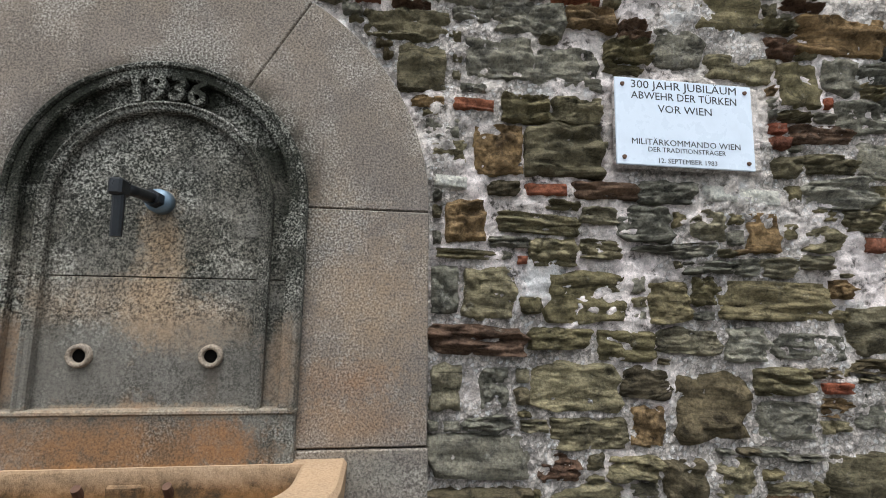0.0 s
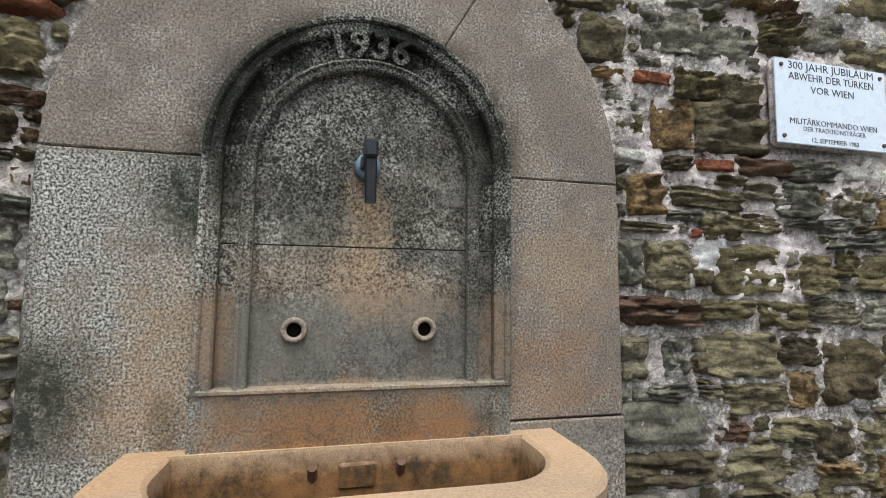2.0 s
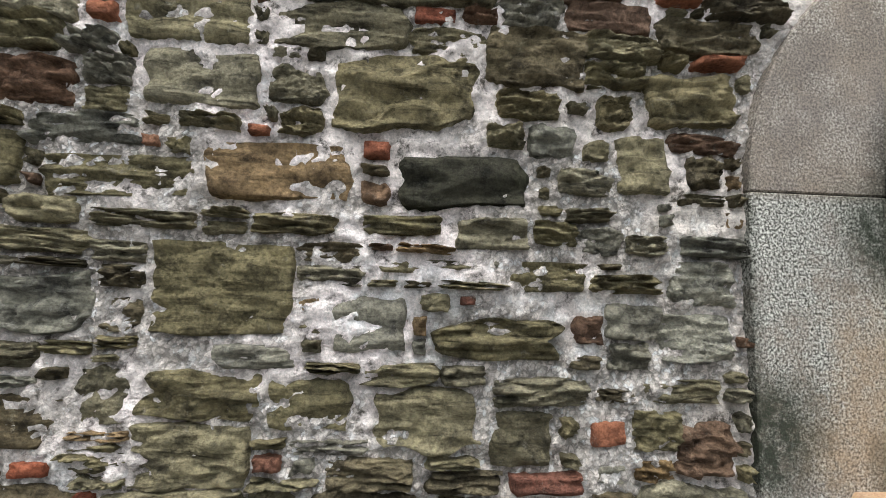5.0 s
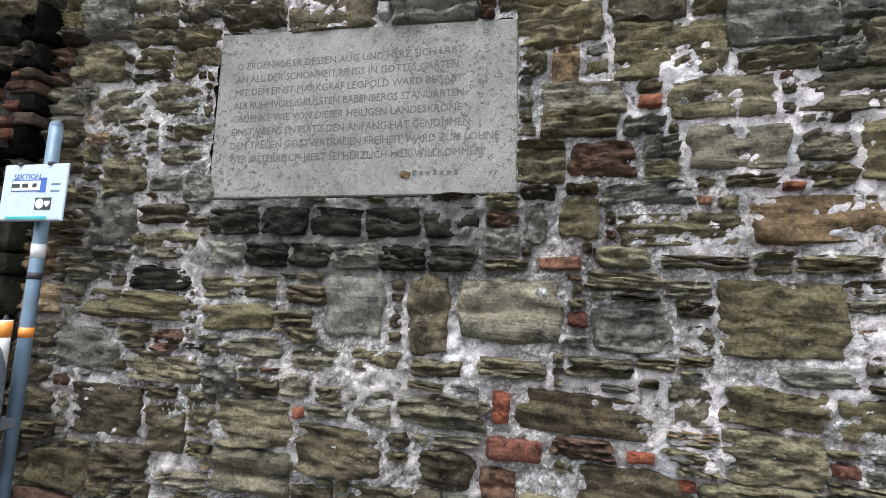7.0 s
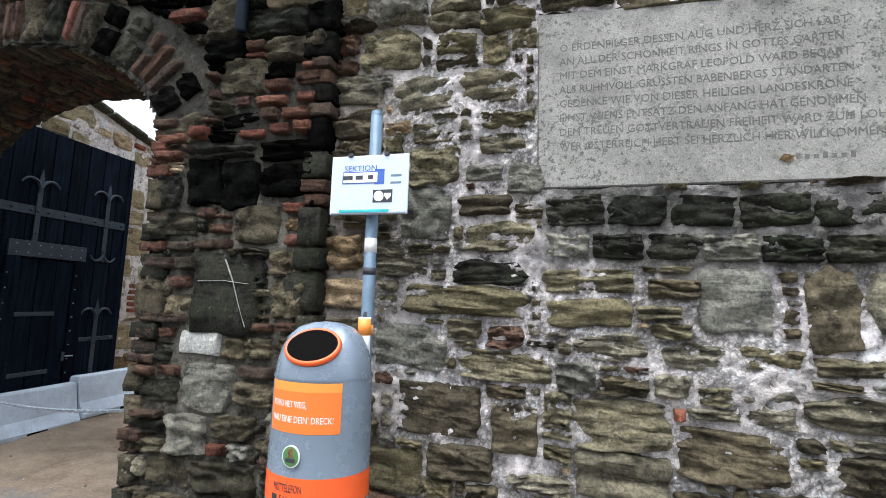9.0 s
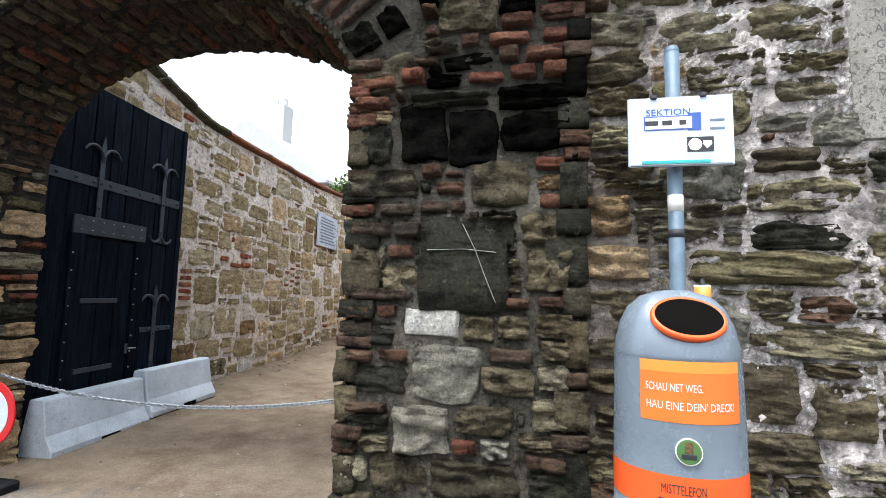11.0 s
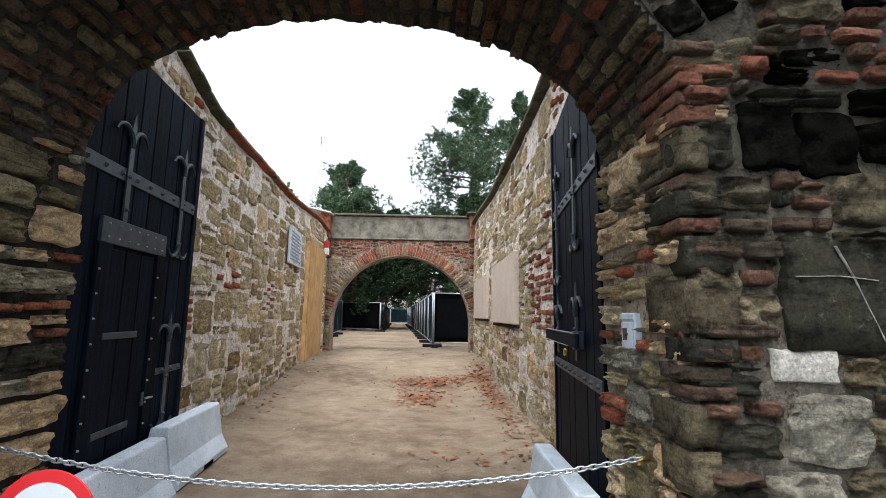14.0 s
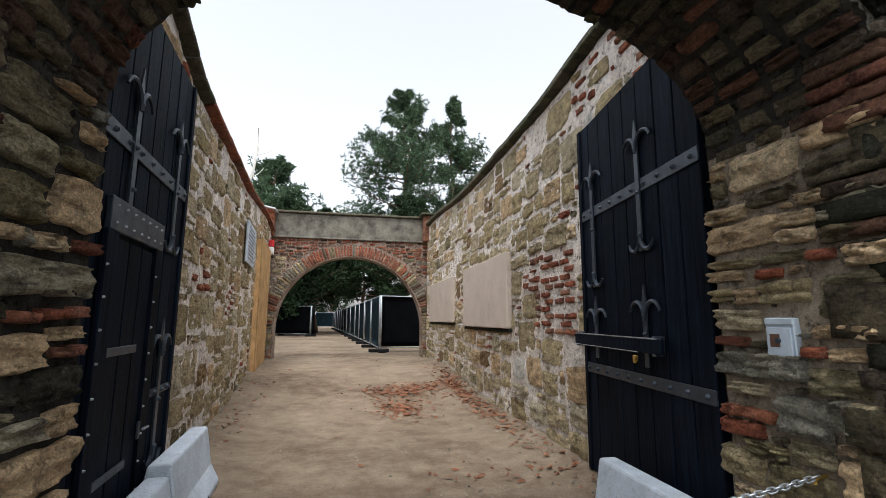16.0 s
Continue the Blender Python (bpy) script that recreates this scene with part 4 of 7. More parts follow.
BIN_MARKS_2 = [
    (-6.69, 1.72, 0.37, 0.13, "d"), (-7.25, 1.84, 0.21, 0.08, "s"), (-7.15, 1.75, 0.27, 0.09, "s"), (-6.82, 1.58, 0.63, 0.15, "s"), (-6.21, 1.69, 0.41, 0.11, "s"),
    (-6.21, 1.54, 0.40, 0.14, "s"), (-6.60, 1.27, 0.45, 0.14, "s"), (-6.93, 1.04, 0.42, 0.25, "e"), (-6.82, 0.80, 0.33, 0.16, "e"), (-6.55, 0.98, 0.22, 0.23, "e"),
    (-5.15, 1.16, 0.41, 0.13, "s"), (-5.63, 0.95, 0.42, 0.21, "e"), (-5.13, 0.92, 0.25, 0.15, "e"), (-4.83, 1.03, 0.27, 0.12, "b"), (-4.89, 1.20, 0.09, 0.17, "b")]
BIN_MARKS_3 = [
    (-7.45, 2.55, 0.30, 0.14, "e"), (-7.45, 2.38, 0.30, 0.14, "e"), (-7.47, 2.20, 0.28, 0.13, "s"), (-7.42, 2.05, 0.30, 0.10, "e"), (-7.45, 1.60, 0.30, 0.16, "j"),
    (-7.45, 1.40, 0.30, 0.14, "e"), (-7.45, 1.20, 0.30, 0.10, "e"), (-7.43, 1.05, 0.33, 0.12, "e"), (-7.40, 0.90, 0.30, 0.10, "e"), (-7.45, 2.75, 0.30, 0.16, "s")]
LEDGE_MARKS = [(-6.27 + 0.283 * i, 2.03 - 0.004 * i, 0.27, 0.15, "d") for i in range(5)] + [(-6.31 + 0.236 * i, 1.86 - 0.003 * i, 0.225, 0.12, "d" if i % 3 else "g") for i in range(6)]


def front_kinds(u, z, rng):
    r = rng.random()
    if u > -1:
        return "s" if r < 0.56 else "g" if r < 0.80 else "e" if r < 0.85 else "o" if r < 0.91 else "r" if r < 0.95 else "b" if r < 0.985 else "w"
    if u < -4.7:
        return "s" if r < 0.50 else "g" if r < 0.66 else "e" if r < 0.84 else "j" if r < 0.90 else "r" if r < 0.95 else "b" if r < 0.985 else "w"
    return "s" if r < 0.52 else "g" if r < 0.70 else "e" if r < 0.86 else "o" if r < 0.91 else "r" if r < 0.96 else "b"


rng = random.Random(11)
rows = Masonry(wall_front, lambda u, z: (-4.75 < u < 2.3) and 0.85 < z < 2.95)
rubble(rows, (0, FACE, 0), (1, 0, 0), (0, -1, 0), -7.6, 4.2, -0.05, 4.65, lambda u, z: fountain_hole(u, z, 0.015) or slab_hole(u, z) or (1.02 < u < 1.90 and 2.22 < z < 2.76), front_kinds, rng,
       LEDGE_MARKS + BIN_MARKS + BIN_MARKS_2 + BIN_MARKS_3 + RIGHT_MARKS + RIGHT_MARKS_2 + LEFT_MARKS + LEFT_MARKS_2 + SLAB_MARKS + SLAB_MARKS_2 + SLAB_MARKS_3 + LEFT_MARKS_3 + RIGHT_MARKS_3 + SLAB_MARKS_4 + LEFT_MARKS_4, bare=lambda u: 0.13 if u > 0.2 else 0.06, proud=0.058)
rubble(rows, (0, FACE, 0), (1, 0, 0), (0, -1, 0), 4.2, 6.9, -0.05, 4.65, no_hole, front_kinds, rng, bare=0.05)
rows.close()

# the sooty pier and arch of the gate stand a little proud
gate_front = part("wall_gate", prism([(-7.63, -0.2), (-7.63, WALL_TOP + 0.004), (-13.4, WALL_TOP + 0.004), (-13.4, -0.2), (GATE_L - 0.07, -0.2)] + [(x - 0.07 + 0.14 * i / 40, vault(x) + 0.07) for i, x in enumerate(arc)] + [(GATE_R + 0.07, -0.2)],
                                     0.118, Matrix.Translation((0, 2.0, 0))), MORTAR_DARK)
tagged(gate_front, "sooty gate pier of mixed dark stones and bricks", "wall", kind="structure")
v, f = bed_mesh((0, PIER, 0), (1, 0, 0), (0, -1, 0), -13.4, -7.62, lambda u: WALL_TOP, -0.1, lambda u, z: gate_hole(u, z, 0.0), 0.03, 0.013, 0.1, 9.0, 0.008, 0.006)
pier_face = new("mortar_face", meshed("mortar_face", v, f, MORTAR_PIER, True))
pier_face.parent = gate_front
PIER_MARKS = [
    (-8.06, 2.50, 0.20, 0.06, "m"), (-7.88, 2.52, 0.14, 0.07, "m"), (-7.73, 2.52, 0.13, 0.08, "m"), (-7.78, 2.60, 0.21, 0.08, "m"), (-7.95, 2.69, 0.23, 0.07, "m"),
    (-7.73, 2.70, 0.13, 0.07, "m"), (-7.95, 2.61, 0.11, 0.08, "k"), (-8.64, 2.40, 0.21, 0.07, "m"), (-8.63, 2.33, 0.20, 0.07, "j"), (-8.64, 2.18, 0.22, 0.19, "d"),
    # first two x stones stand in for a shaded hollow, painted black
    (-8.37, 2.24, 0.25, 0.30, "x"), (-8.12, 2.20, 0.25, 0.30, "x"), (-8.24, 2.40, 0.40, 0.08, "d"), (-7.83, 2.39, 0.35, 0.11, "x"), (-7.82, 2.22, 0.35, 0.19, "x"), (-8.57, 1.98, 0.36, 0.15, "h"), (-7.99, 1.97, 0.29, 0.22, "h")]
PIER_MARKS_2 = [
    (-7.75, 2.06, 0.16, 0.07, "m"), (-7.74, 1.97, 0.14, 0.07, "o"), (-7.74, 1.88, 0.14, 0.08, "m"), (-8.23, 1.95, 0.15, 0.07, "k"), (-8.67, 1.85, 0.13, 0.07, "m"),
    (-8.50, 1.85, 0.19, 0.07, "k"), (-8.31, 1.86, 0.15, 0.07, "k"), (-8.19, 1.86, 0.08, 0.07, "k"), (-8.63, 1.75, 0.23, 0.09, "k"), (-8.44, 1.75, 0.15, 0.09, "k"),
    (-8.64, 1.58, 0.19, 0.20, "h"), (-8.47, 1.64, 0.14, 0.08, "m"), (-7.78, 1.75, 0.21, 0.15, "e"), (-7.76, 1.56, 0.20, 0.21, "e"), (-8.47, 1.51, 0.18, 0.13, "e")]
PIER_MARKS_3 = [
    (-8.56, 1.43, 0.33, 0.07, "k"), (-8.67, 1.34, 0.14, 0.07, "k"), (-8.53, 1.35, 0.11, 0.07, "k"), (-8.61, 1.24, 0.26, 0.12, "d"), (-8.31, 1.30, 0.31, 0.17, "w"),
    (-8.08, 1.28, 0.14, 0.12, "e"), (-7.92, 1.29, 0.15, 0.11, "e"), (-8.23, 1.06, 0.33, 0.28, "g"), (-7.93, 1.16, 0.23, 0.08, "k"), (-7.94, 1.04, 0.25, 0.13, "e"),
    (-7.74, 1.07, 0.14, 0.12, "s"), (-8.66, 1.13, 0.15, 0.07, "k"), (-8.49, 1.14, 0.16, 0.07, "k"), (-8.58, 1.02, 0.32, 0.13, "d"), (-8.62, 0.89, 0.23, 0.05, "k")]
PIER_MARKS_4 = [
    (-8.62, 0.82, 0.22, 0.08, "d"), (-8.35, 0.80, 0.28, 0.22, "g"), (-8.05, 0.86, 0.27, 0.13, "h"), (-7.90, 1.40, 0.12, 0.06, "k"), (-7.75, 1.41, 0.13, 0.06, "k"),
    (-8.14, 0.74, 0.13, 0.07, "m"), (-8.00, 0.74, 0.14, 0.08, "g"), (-7.75, 0.90, 0.17, 0.14, "s")]


def pier_kinds(u, z, rng):
    r = rng.random() * (0.8 if z > 2.0 else 1.0)
    if z > 2.0 and r < 0.28:
        return "x"
    return "d" if r < 0.34 else "h" if r < 0.54 else "k" if r < 0.70 else "m" if r < 0.77 else "e" if r < 0.92 else "s"


RING = 0.36
pier_rows = Masonry(gate_front, lambda u, z: -9.0 < u < -7.6 and 0.3 < z < 3.4, 240)
rubble(pier_rows, (0, PIER, 0), (1, 0, 0), (0, -1, 0), -13.3, -7.62, 0.0, 4.65, lambda u, z: gate_hole(u, z, 0.0) or (gate_hole(u, z, RING) and z > SPRING + 0.28) or (abs(u + 8.15) < 0.2 and abs(z - 1.58) < 0.2), pier_kinds, rng,
       PIER_MARKS + PIER_MARKS_2 + PIER_MARKS_3 + PIER_MARKS_4, (0.12, 0.36, 0.06, 0.19), 0.013, 0.01, 0.07, "block")
# the ring of the arch: bricks and dark stones on edge
s = 0.0
samples = [(MID + HALF * math.cos(math.pi * (1 - i / 400)), vault(MID + HALF * math.cos(math.pi * (1 - i / 400)))) for i in range(401)]
lengths = [0.0]
for (xa, za), (xb, zb) in zip(samples, samples[1:]):
    lengths.append(lengths[-1] + math.hypot(xb - xa, zb - za))


def on_arch(s):
    """Place and outward direction at the length s along the gate's arch."""
    x, z = np.interp(s, lengths, [p[0] for p in samples]), np.interp(s, lengths, [p[1] for p in samples])
    xa, za = np.interp(s - 0.03, lengths, [p[0] for p in samples]), np.interp(s - 0.03, lengths, [p[1] for p in samples])
    xb, zb = np.interp(s + 0.03, lengths, [p[0] for p in samples]), np.interp(s + 0.03, lengths, [p[1] for p in samples])
    t = Vector((xb - xa, 0, zb - za)).normalized()
    return Vector((x, 0, z)), t, Vector((-t.z, 0, t.x))


s = 0.30
while s < lengths[-1] - 0.25:
    kind = rng.choice("mkkkbxxhd")
    wide = rng.uniform(0.055, 0.08) if kind in "bkm" else rng.uniform(0.1, 0.22)
    p, t, up = on_arch(s + wide / 2)
    pieces = [RING] if rng.random() < 0.5 else [RING * 0.55, RING * 0.42]
    r = 0.0
    for long in pieces:
        at = p + up * (r + long / 2 + 0.01) + Vector((0, PIER - 0.012, 0))
        m = Matrix((-up * long * 0.98, Vector((0, -0.05, 0)), t * wide)).transposed().to_4x4()
        if m.determinant() < 0:
            m = Matrix((up * long * 0.98, Vector((0, -0.05, 0)), t * wide)).transposed().to_4x4()
        m.translation = at
        shape = "brick" if kind in "bkm" else "block"
        pier_rows.add(m, shape, rng.randrange(10), kind, (p.x, p.z))
        r += long + 0.012
    s += wide + 0.016
pier_rows.close()

# the vault's underside: rough brick courses running through
vault_verts, vault_faces = [], []
nv, ny = 90, 26
for i in range(nv + 1):
    p, t, up = on_arch(lengths[-1] * i / nv)
    for j in range(ny + 1):
        y = PIER - 0.02 + (BACK + 0.03 - PIER) * j / ny
        d = 0.028 * noise.noise(Vector((i * 0.9, j * 0.7, 2))) + 0.02 * noise.noise(Vector((i * 0.3, j * 2.0, 8)))
        vault_verts.append(p + up * (0.012 + d) + Vector((0, y, 0)))
for i in range(nv):
    for j in range(ny):
        a = i * (ny + 1) + j
        vault_faces.append((a, a + 1, a + ny + 2, a + ny + 1))
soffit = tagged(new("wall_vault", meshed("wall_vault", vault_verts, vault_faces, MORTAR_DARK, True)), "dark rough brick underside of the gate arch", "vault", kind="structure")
soffit_rows = Masonry(soffit, lambda u, z: True, 280)
s = 0.02
while s < lengths[-1] - 0.06:
    wide = rng.uniform(0.07, 0.11)
    p, t, up = on_arch(s + wide / 2)
    y = PIER + 0.0
    while y < BACK - 0.05:
        long = min(rng.uniform(0.14, 0.3), BACK + 0.01 - y)
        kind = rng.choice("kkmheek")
        m = Matrix((Vector((0, long * 0.95, 0)), -up * rng.uniform(0.018, 0.04), t * wide * 0.94)).transposed().to_4x4()
        if m.determinant() < 0:
            m = Matrix((Vector((0, -long * 0.95, 0)), -up * rng.uniform(0.018, 0.04), t * wide * 0.94)).transposed().to_4x4()
        m.translation = p + Vector((0, y + long / 2, 0)) + up * 0.004
        soffit_rows.add(m, "block" if rng.random() < 0.5 else "brick", rng.randrange(10), kind, (p.x, p.z))
        y += long + 0.012
    s += wide + 0.012
soffit_rows.close()


# unseen plain wall closes the court; added to dim light on the front wall
tagged(part("wall_opposite", box(60.0, 0.4, 3.4, (-6.0, -6.5, -0.1), 0.02), PLASTER), "plain weathered plaster wall across the court", "wall", kind="structure")


# corner stones that wrap the front edges of the gate
def corner_stone(w, d, h, seed, wild=1.0):
    """A squared, worn quoin: a cut-up box with broken edges."""
    bm = bmesh.new()
    bmesh.ops.create_cube(bm, size=1)
    bmesh.ops.subdivide_edges(bm, edges=bm.edges[:], cuts=3, use_grid_fill=True)
    for vert in bm.verts:
        p = vert.co.copy()
        out = max(abs(p.x), abs(p.y), abs(p.z))
        r = 0.93 + 0.07 * min(1.0, 1.5 - sum(sorted((abs(p.x), abs(p.y), abs(p.z)))[1:]) / 0.67 * 0.75)
        p *= r * (1 + 0.10 * wild * noise.noise(p * 3 + Vector((seed, 0, 0))) + 0.05 * wild * noise.noise(p * 8 + Vector((0, seed, 0))))
        vert.co = Vector((p.x * w, p.y * d, p.z * h))
    return bm


for cx, sx in ((GATE_R, 1), (GATE_L, -1), (-7.62, -1)):
    z, rq = 0.05, random.Random(91 + sx + int(cx))
    while z < (SPRING + 0.22 if cx < -8 else WALL_TOP - 0.2):
        kind = rq.choice("kkkmdhekdek" if z < 1.9 else ("kkmxxxdhx" if cx > -8 else "kkmehmdk"))
        h = rq.uniform(0.065, 0.085) if kind in "kbm" else rq.uniform(0.09, 0.24)
        w, d = rq.uniform(0.10, 0.2), rq.uniform(0.16, 0.36)
        quoin = part("brick" if kind in "kbm" else "stone", corner_stone(w, d, h - 0.014, z * 7), KINDS[kind], gate_front, "", True)
        quoin.matrix_basis = Matrix.Translation((cx + sx * (w / 2 - 0.03 - rq.uniform(0, 0.025)), PIER + d / 2 - 0.035 - rq.uniform(0, 0.03), z + h / 2)) @ Matrix.Rotation(rq.uniform(-0.08, 0.08), 4, "Z") @ Matrix.Rotation(rq.uniform(-0.05, 0.05), 4, "Y")
        z += h


# the large square stone of the pier and its pale veins
square_stone = part("stone", corner_stone(0.45, 0.16, 0.47, 5.0, 1.6), DARK, gate_front, "large square stone with pale veins", True)
square_stone.matrix_basis = Matrix.Translation((-8.15, PIER + 0.035, 1.58))
for x0, z0, x1, z1 in ((-0.18, 0.066, 0.0, 0.07), (0.0, 0.07, 0.15, 0.055), (-0.01, 0.19, 0.05, 0.07), (0.05, 0.07, 0.10, -0.06), (0.10, -0.06, 0.15, -0.18)):
    vein = part("vein", box(math.hypot(x1 - x0, z1 - z0), 0.03, 0.0028, (0, 0, -0.0014), 0.0008), WHITE, square_stone)
    vein.matrix_basis = Matrix.Translation(((x0 + x1) / 2, -0.071, (z0 + z1) / 2)) @ Matrix.Rotation(-math.atan2(z1 - z0, x1 - x0), 4, "Y")


# the two jambs of the gate
def jamb_kinds(u, z, rng):
    r = rng.random()
    return "s" if r < 0.30 else "j" if r < 0.52 else "e" if r < 0.68 else "g" if r < 0.78 else "m" if r < 0.88 else "h"


EAST_MARKS = [
    (2.52, 2.24, 0.39, 0.19, "j"), (2.15, 2.13, 0.33, 0.13, "e"), (2.77, 2.05, 0.27, 0.08, "j"), (2.69, 1.92, 0.43, 0.15, "j"), (2.29, 2.03, 0.15, 0.05, "j"),
    (2.37, 1.95, 0.18, 0.07, "j"), (2.38, 1.87, 0.19, 0.07, "j"), (2.14, 1.85, 0.26, 0.08, "e"), (2.75, 1.78, 0.31, 0.05, "t"), (2.46, 1.78, 0.24, 0.05, "s"),
    (2.27, 1.77, 0.13, 0.06, "b"), (2.80, 1.72, 0.24, 0.06, "j"), (2.53, 1.71, 0.15, 0.06, "b"), (2.83, 1.62, 0.15, 0.07, "t"), (2.68, 1.61, 0.14, 0.08, "j")]
EAST_MARKS_2 = [
    (2.47, 1.62, 0.27, 0.11, "t"), (2.17, 1.59, 0.26, 0.19, "s"), (2.75, 1.49, 0.30, 0.11, "t"), (2.79, 1.38, 0.23, 0.06, "m"), (2.26, 1.44, 0.18, 0.06, "j"),
    (2.35, 1.35, 0.11, 0.06, "b"), (2.18, 1.35, 0.22, 0.06, "j"), (2.81, 1.27, 0.19, 0.12, "g"), (2.55, 1.27, 0.33, 0.12, "g"), (2.26, 1.23, 0.25, 0.12, "s"),
    (2.72, 1.15, 0.23, 0.06, "t"), (2.44, 1.06, 0.26, 0.18, "g"), (2.82, 1.03, 0.11, 0.07, "b"), (2.66, 1.03, 0.19, 0.07, "b"), (2.77, 0.95, 0.30, 0.09, "b")]
EAST_MARKS_3 = [
    (2.85, 0.88, 0.15, 0.07, "b"), (2.16, 1.13, 0.12, 0.08, "t"), (2.65, 0.88, 0.23, 0.06, "s"), (2.79, 0.77, 0.26, 0.15, "t"), (2.15, 1.02, 0.08, 0.12, "o"),
    (2.26, 1.10, 0.10, 0.13, "g"), (2.12, 1.44, 0.11, 0.07, "j")]
WEST_MARKS = [
    (2.40, 2.04, 0.28, 0.14, "s"), (2.40, 1.87, 0.23, 0.15, "s"), (2.72, 1.92, 0.31, 0.20, "j"), (2.35, 1.75, 0.08, 0.06, "j"), (2.58, 1.75, 0.18, 0.06, "j"),
    (2.80, 1.76, 0.17, 0.06, "m"), (2.44, 1.62, 0.20, 0.14, "s"), (2.72, 1.62, 0.33, 0.14, "s"), (2.47, 1.48, 0.15, 0.05, "b"), (2.63, 1.49, 0.17, 0.05, "b"),
    (2.79, 1.50, 0.11, 0.06, "b"), (2.75, 1.42, 0.22, 0.05, "j"), (2.69, 1.35, 0.06, 0.05, "m"), (2.80, 1.35, 0.12, 0.06, "b"), (2.50, 1.36, 0.23, 0.13, "j")]
WEST_MARKS_2 = [
    (2.70, 1.23, 0.34, 0.13, "d"), (2.45, 1.22, 0.08, 0.06, "d"), (2.76, 1.09, 0.23, 0.11, "j"), (2.55, 1.09, 0.21, 0.08, "s"), (2.68, 0.94, 0.43, 0.16, "j"),
    (2.42, 2.21, 0.39, 0.17, "s"), (2.51, 2.47, 0.20, 0.12, "m"), (2.70, 2.08, 0.24, 0.08, "s"), (2.76, 2.22, 0.17, 0.08, "j"), (2.44, 2.32, 0.17, 0.08, "m")]
# the west jamb's dark mortar paints the shade of its deep joints
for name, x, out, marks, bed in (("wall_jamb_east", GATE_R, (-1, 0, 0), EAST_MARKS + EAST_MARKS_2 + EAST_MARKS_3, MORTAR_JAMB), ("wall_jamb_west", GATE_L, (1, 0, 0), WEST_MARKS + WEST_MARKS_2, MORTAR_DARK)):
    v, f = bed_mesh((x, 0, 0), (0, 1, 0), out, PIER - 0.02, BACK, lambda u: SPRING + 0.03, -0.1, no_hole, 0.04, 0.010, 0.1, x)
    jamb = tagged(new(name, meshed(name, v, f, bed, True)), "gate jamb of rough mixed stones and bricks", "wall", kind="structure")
    group = Masonry(jamb, lambda u, z: True, 200)
    rubble(group, (x, 0, 0), (0, 1, 0), out, PIER + 0.01, BACK, 0.0, SPRING + 0.02, lambda u, z, east=out[0] < 0: east and abs(u - 2.49) < 0.09 and abs(z - 1.41) < 0.11, jamb_kinds, rng, marks, (0.12, 0.38, 0.06, 0.19), 0.014, 0.02, 0.055, "block")
    group.close()


# ---------------------------------------------------------------- the passage behind the gate
def left_top(y):
    return 3.66 + 0.05 * ease(5.5, 8.5, y) + 0.33 * ease(8.5, 13.5, y) + 0.30 * (1 - ease(3.6, 5.4, y))


def right_top(y):
    return 4.04 + 0.32 * ease(9.0, 14.5, y) + 0.12 * (1 - ease(4.2, 6.0, y))


def passage_kinds(u, z, rng):
    r = rng.random()
    patch = noise.noise(Vector((u * 0.7, z * 0.9, 31)))
    if patch > 0.46 and r < 0.7:
        return "b"
    return "t" if r < 0.76 else "j" if r < 0.86 else "s" if r < 0.92 else "w" if r < 0.94 else "o" if r < 0.975 else "b"


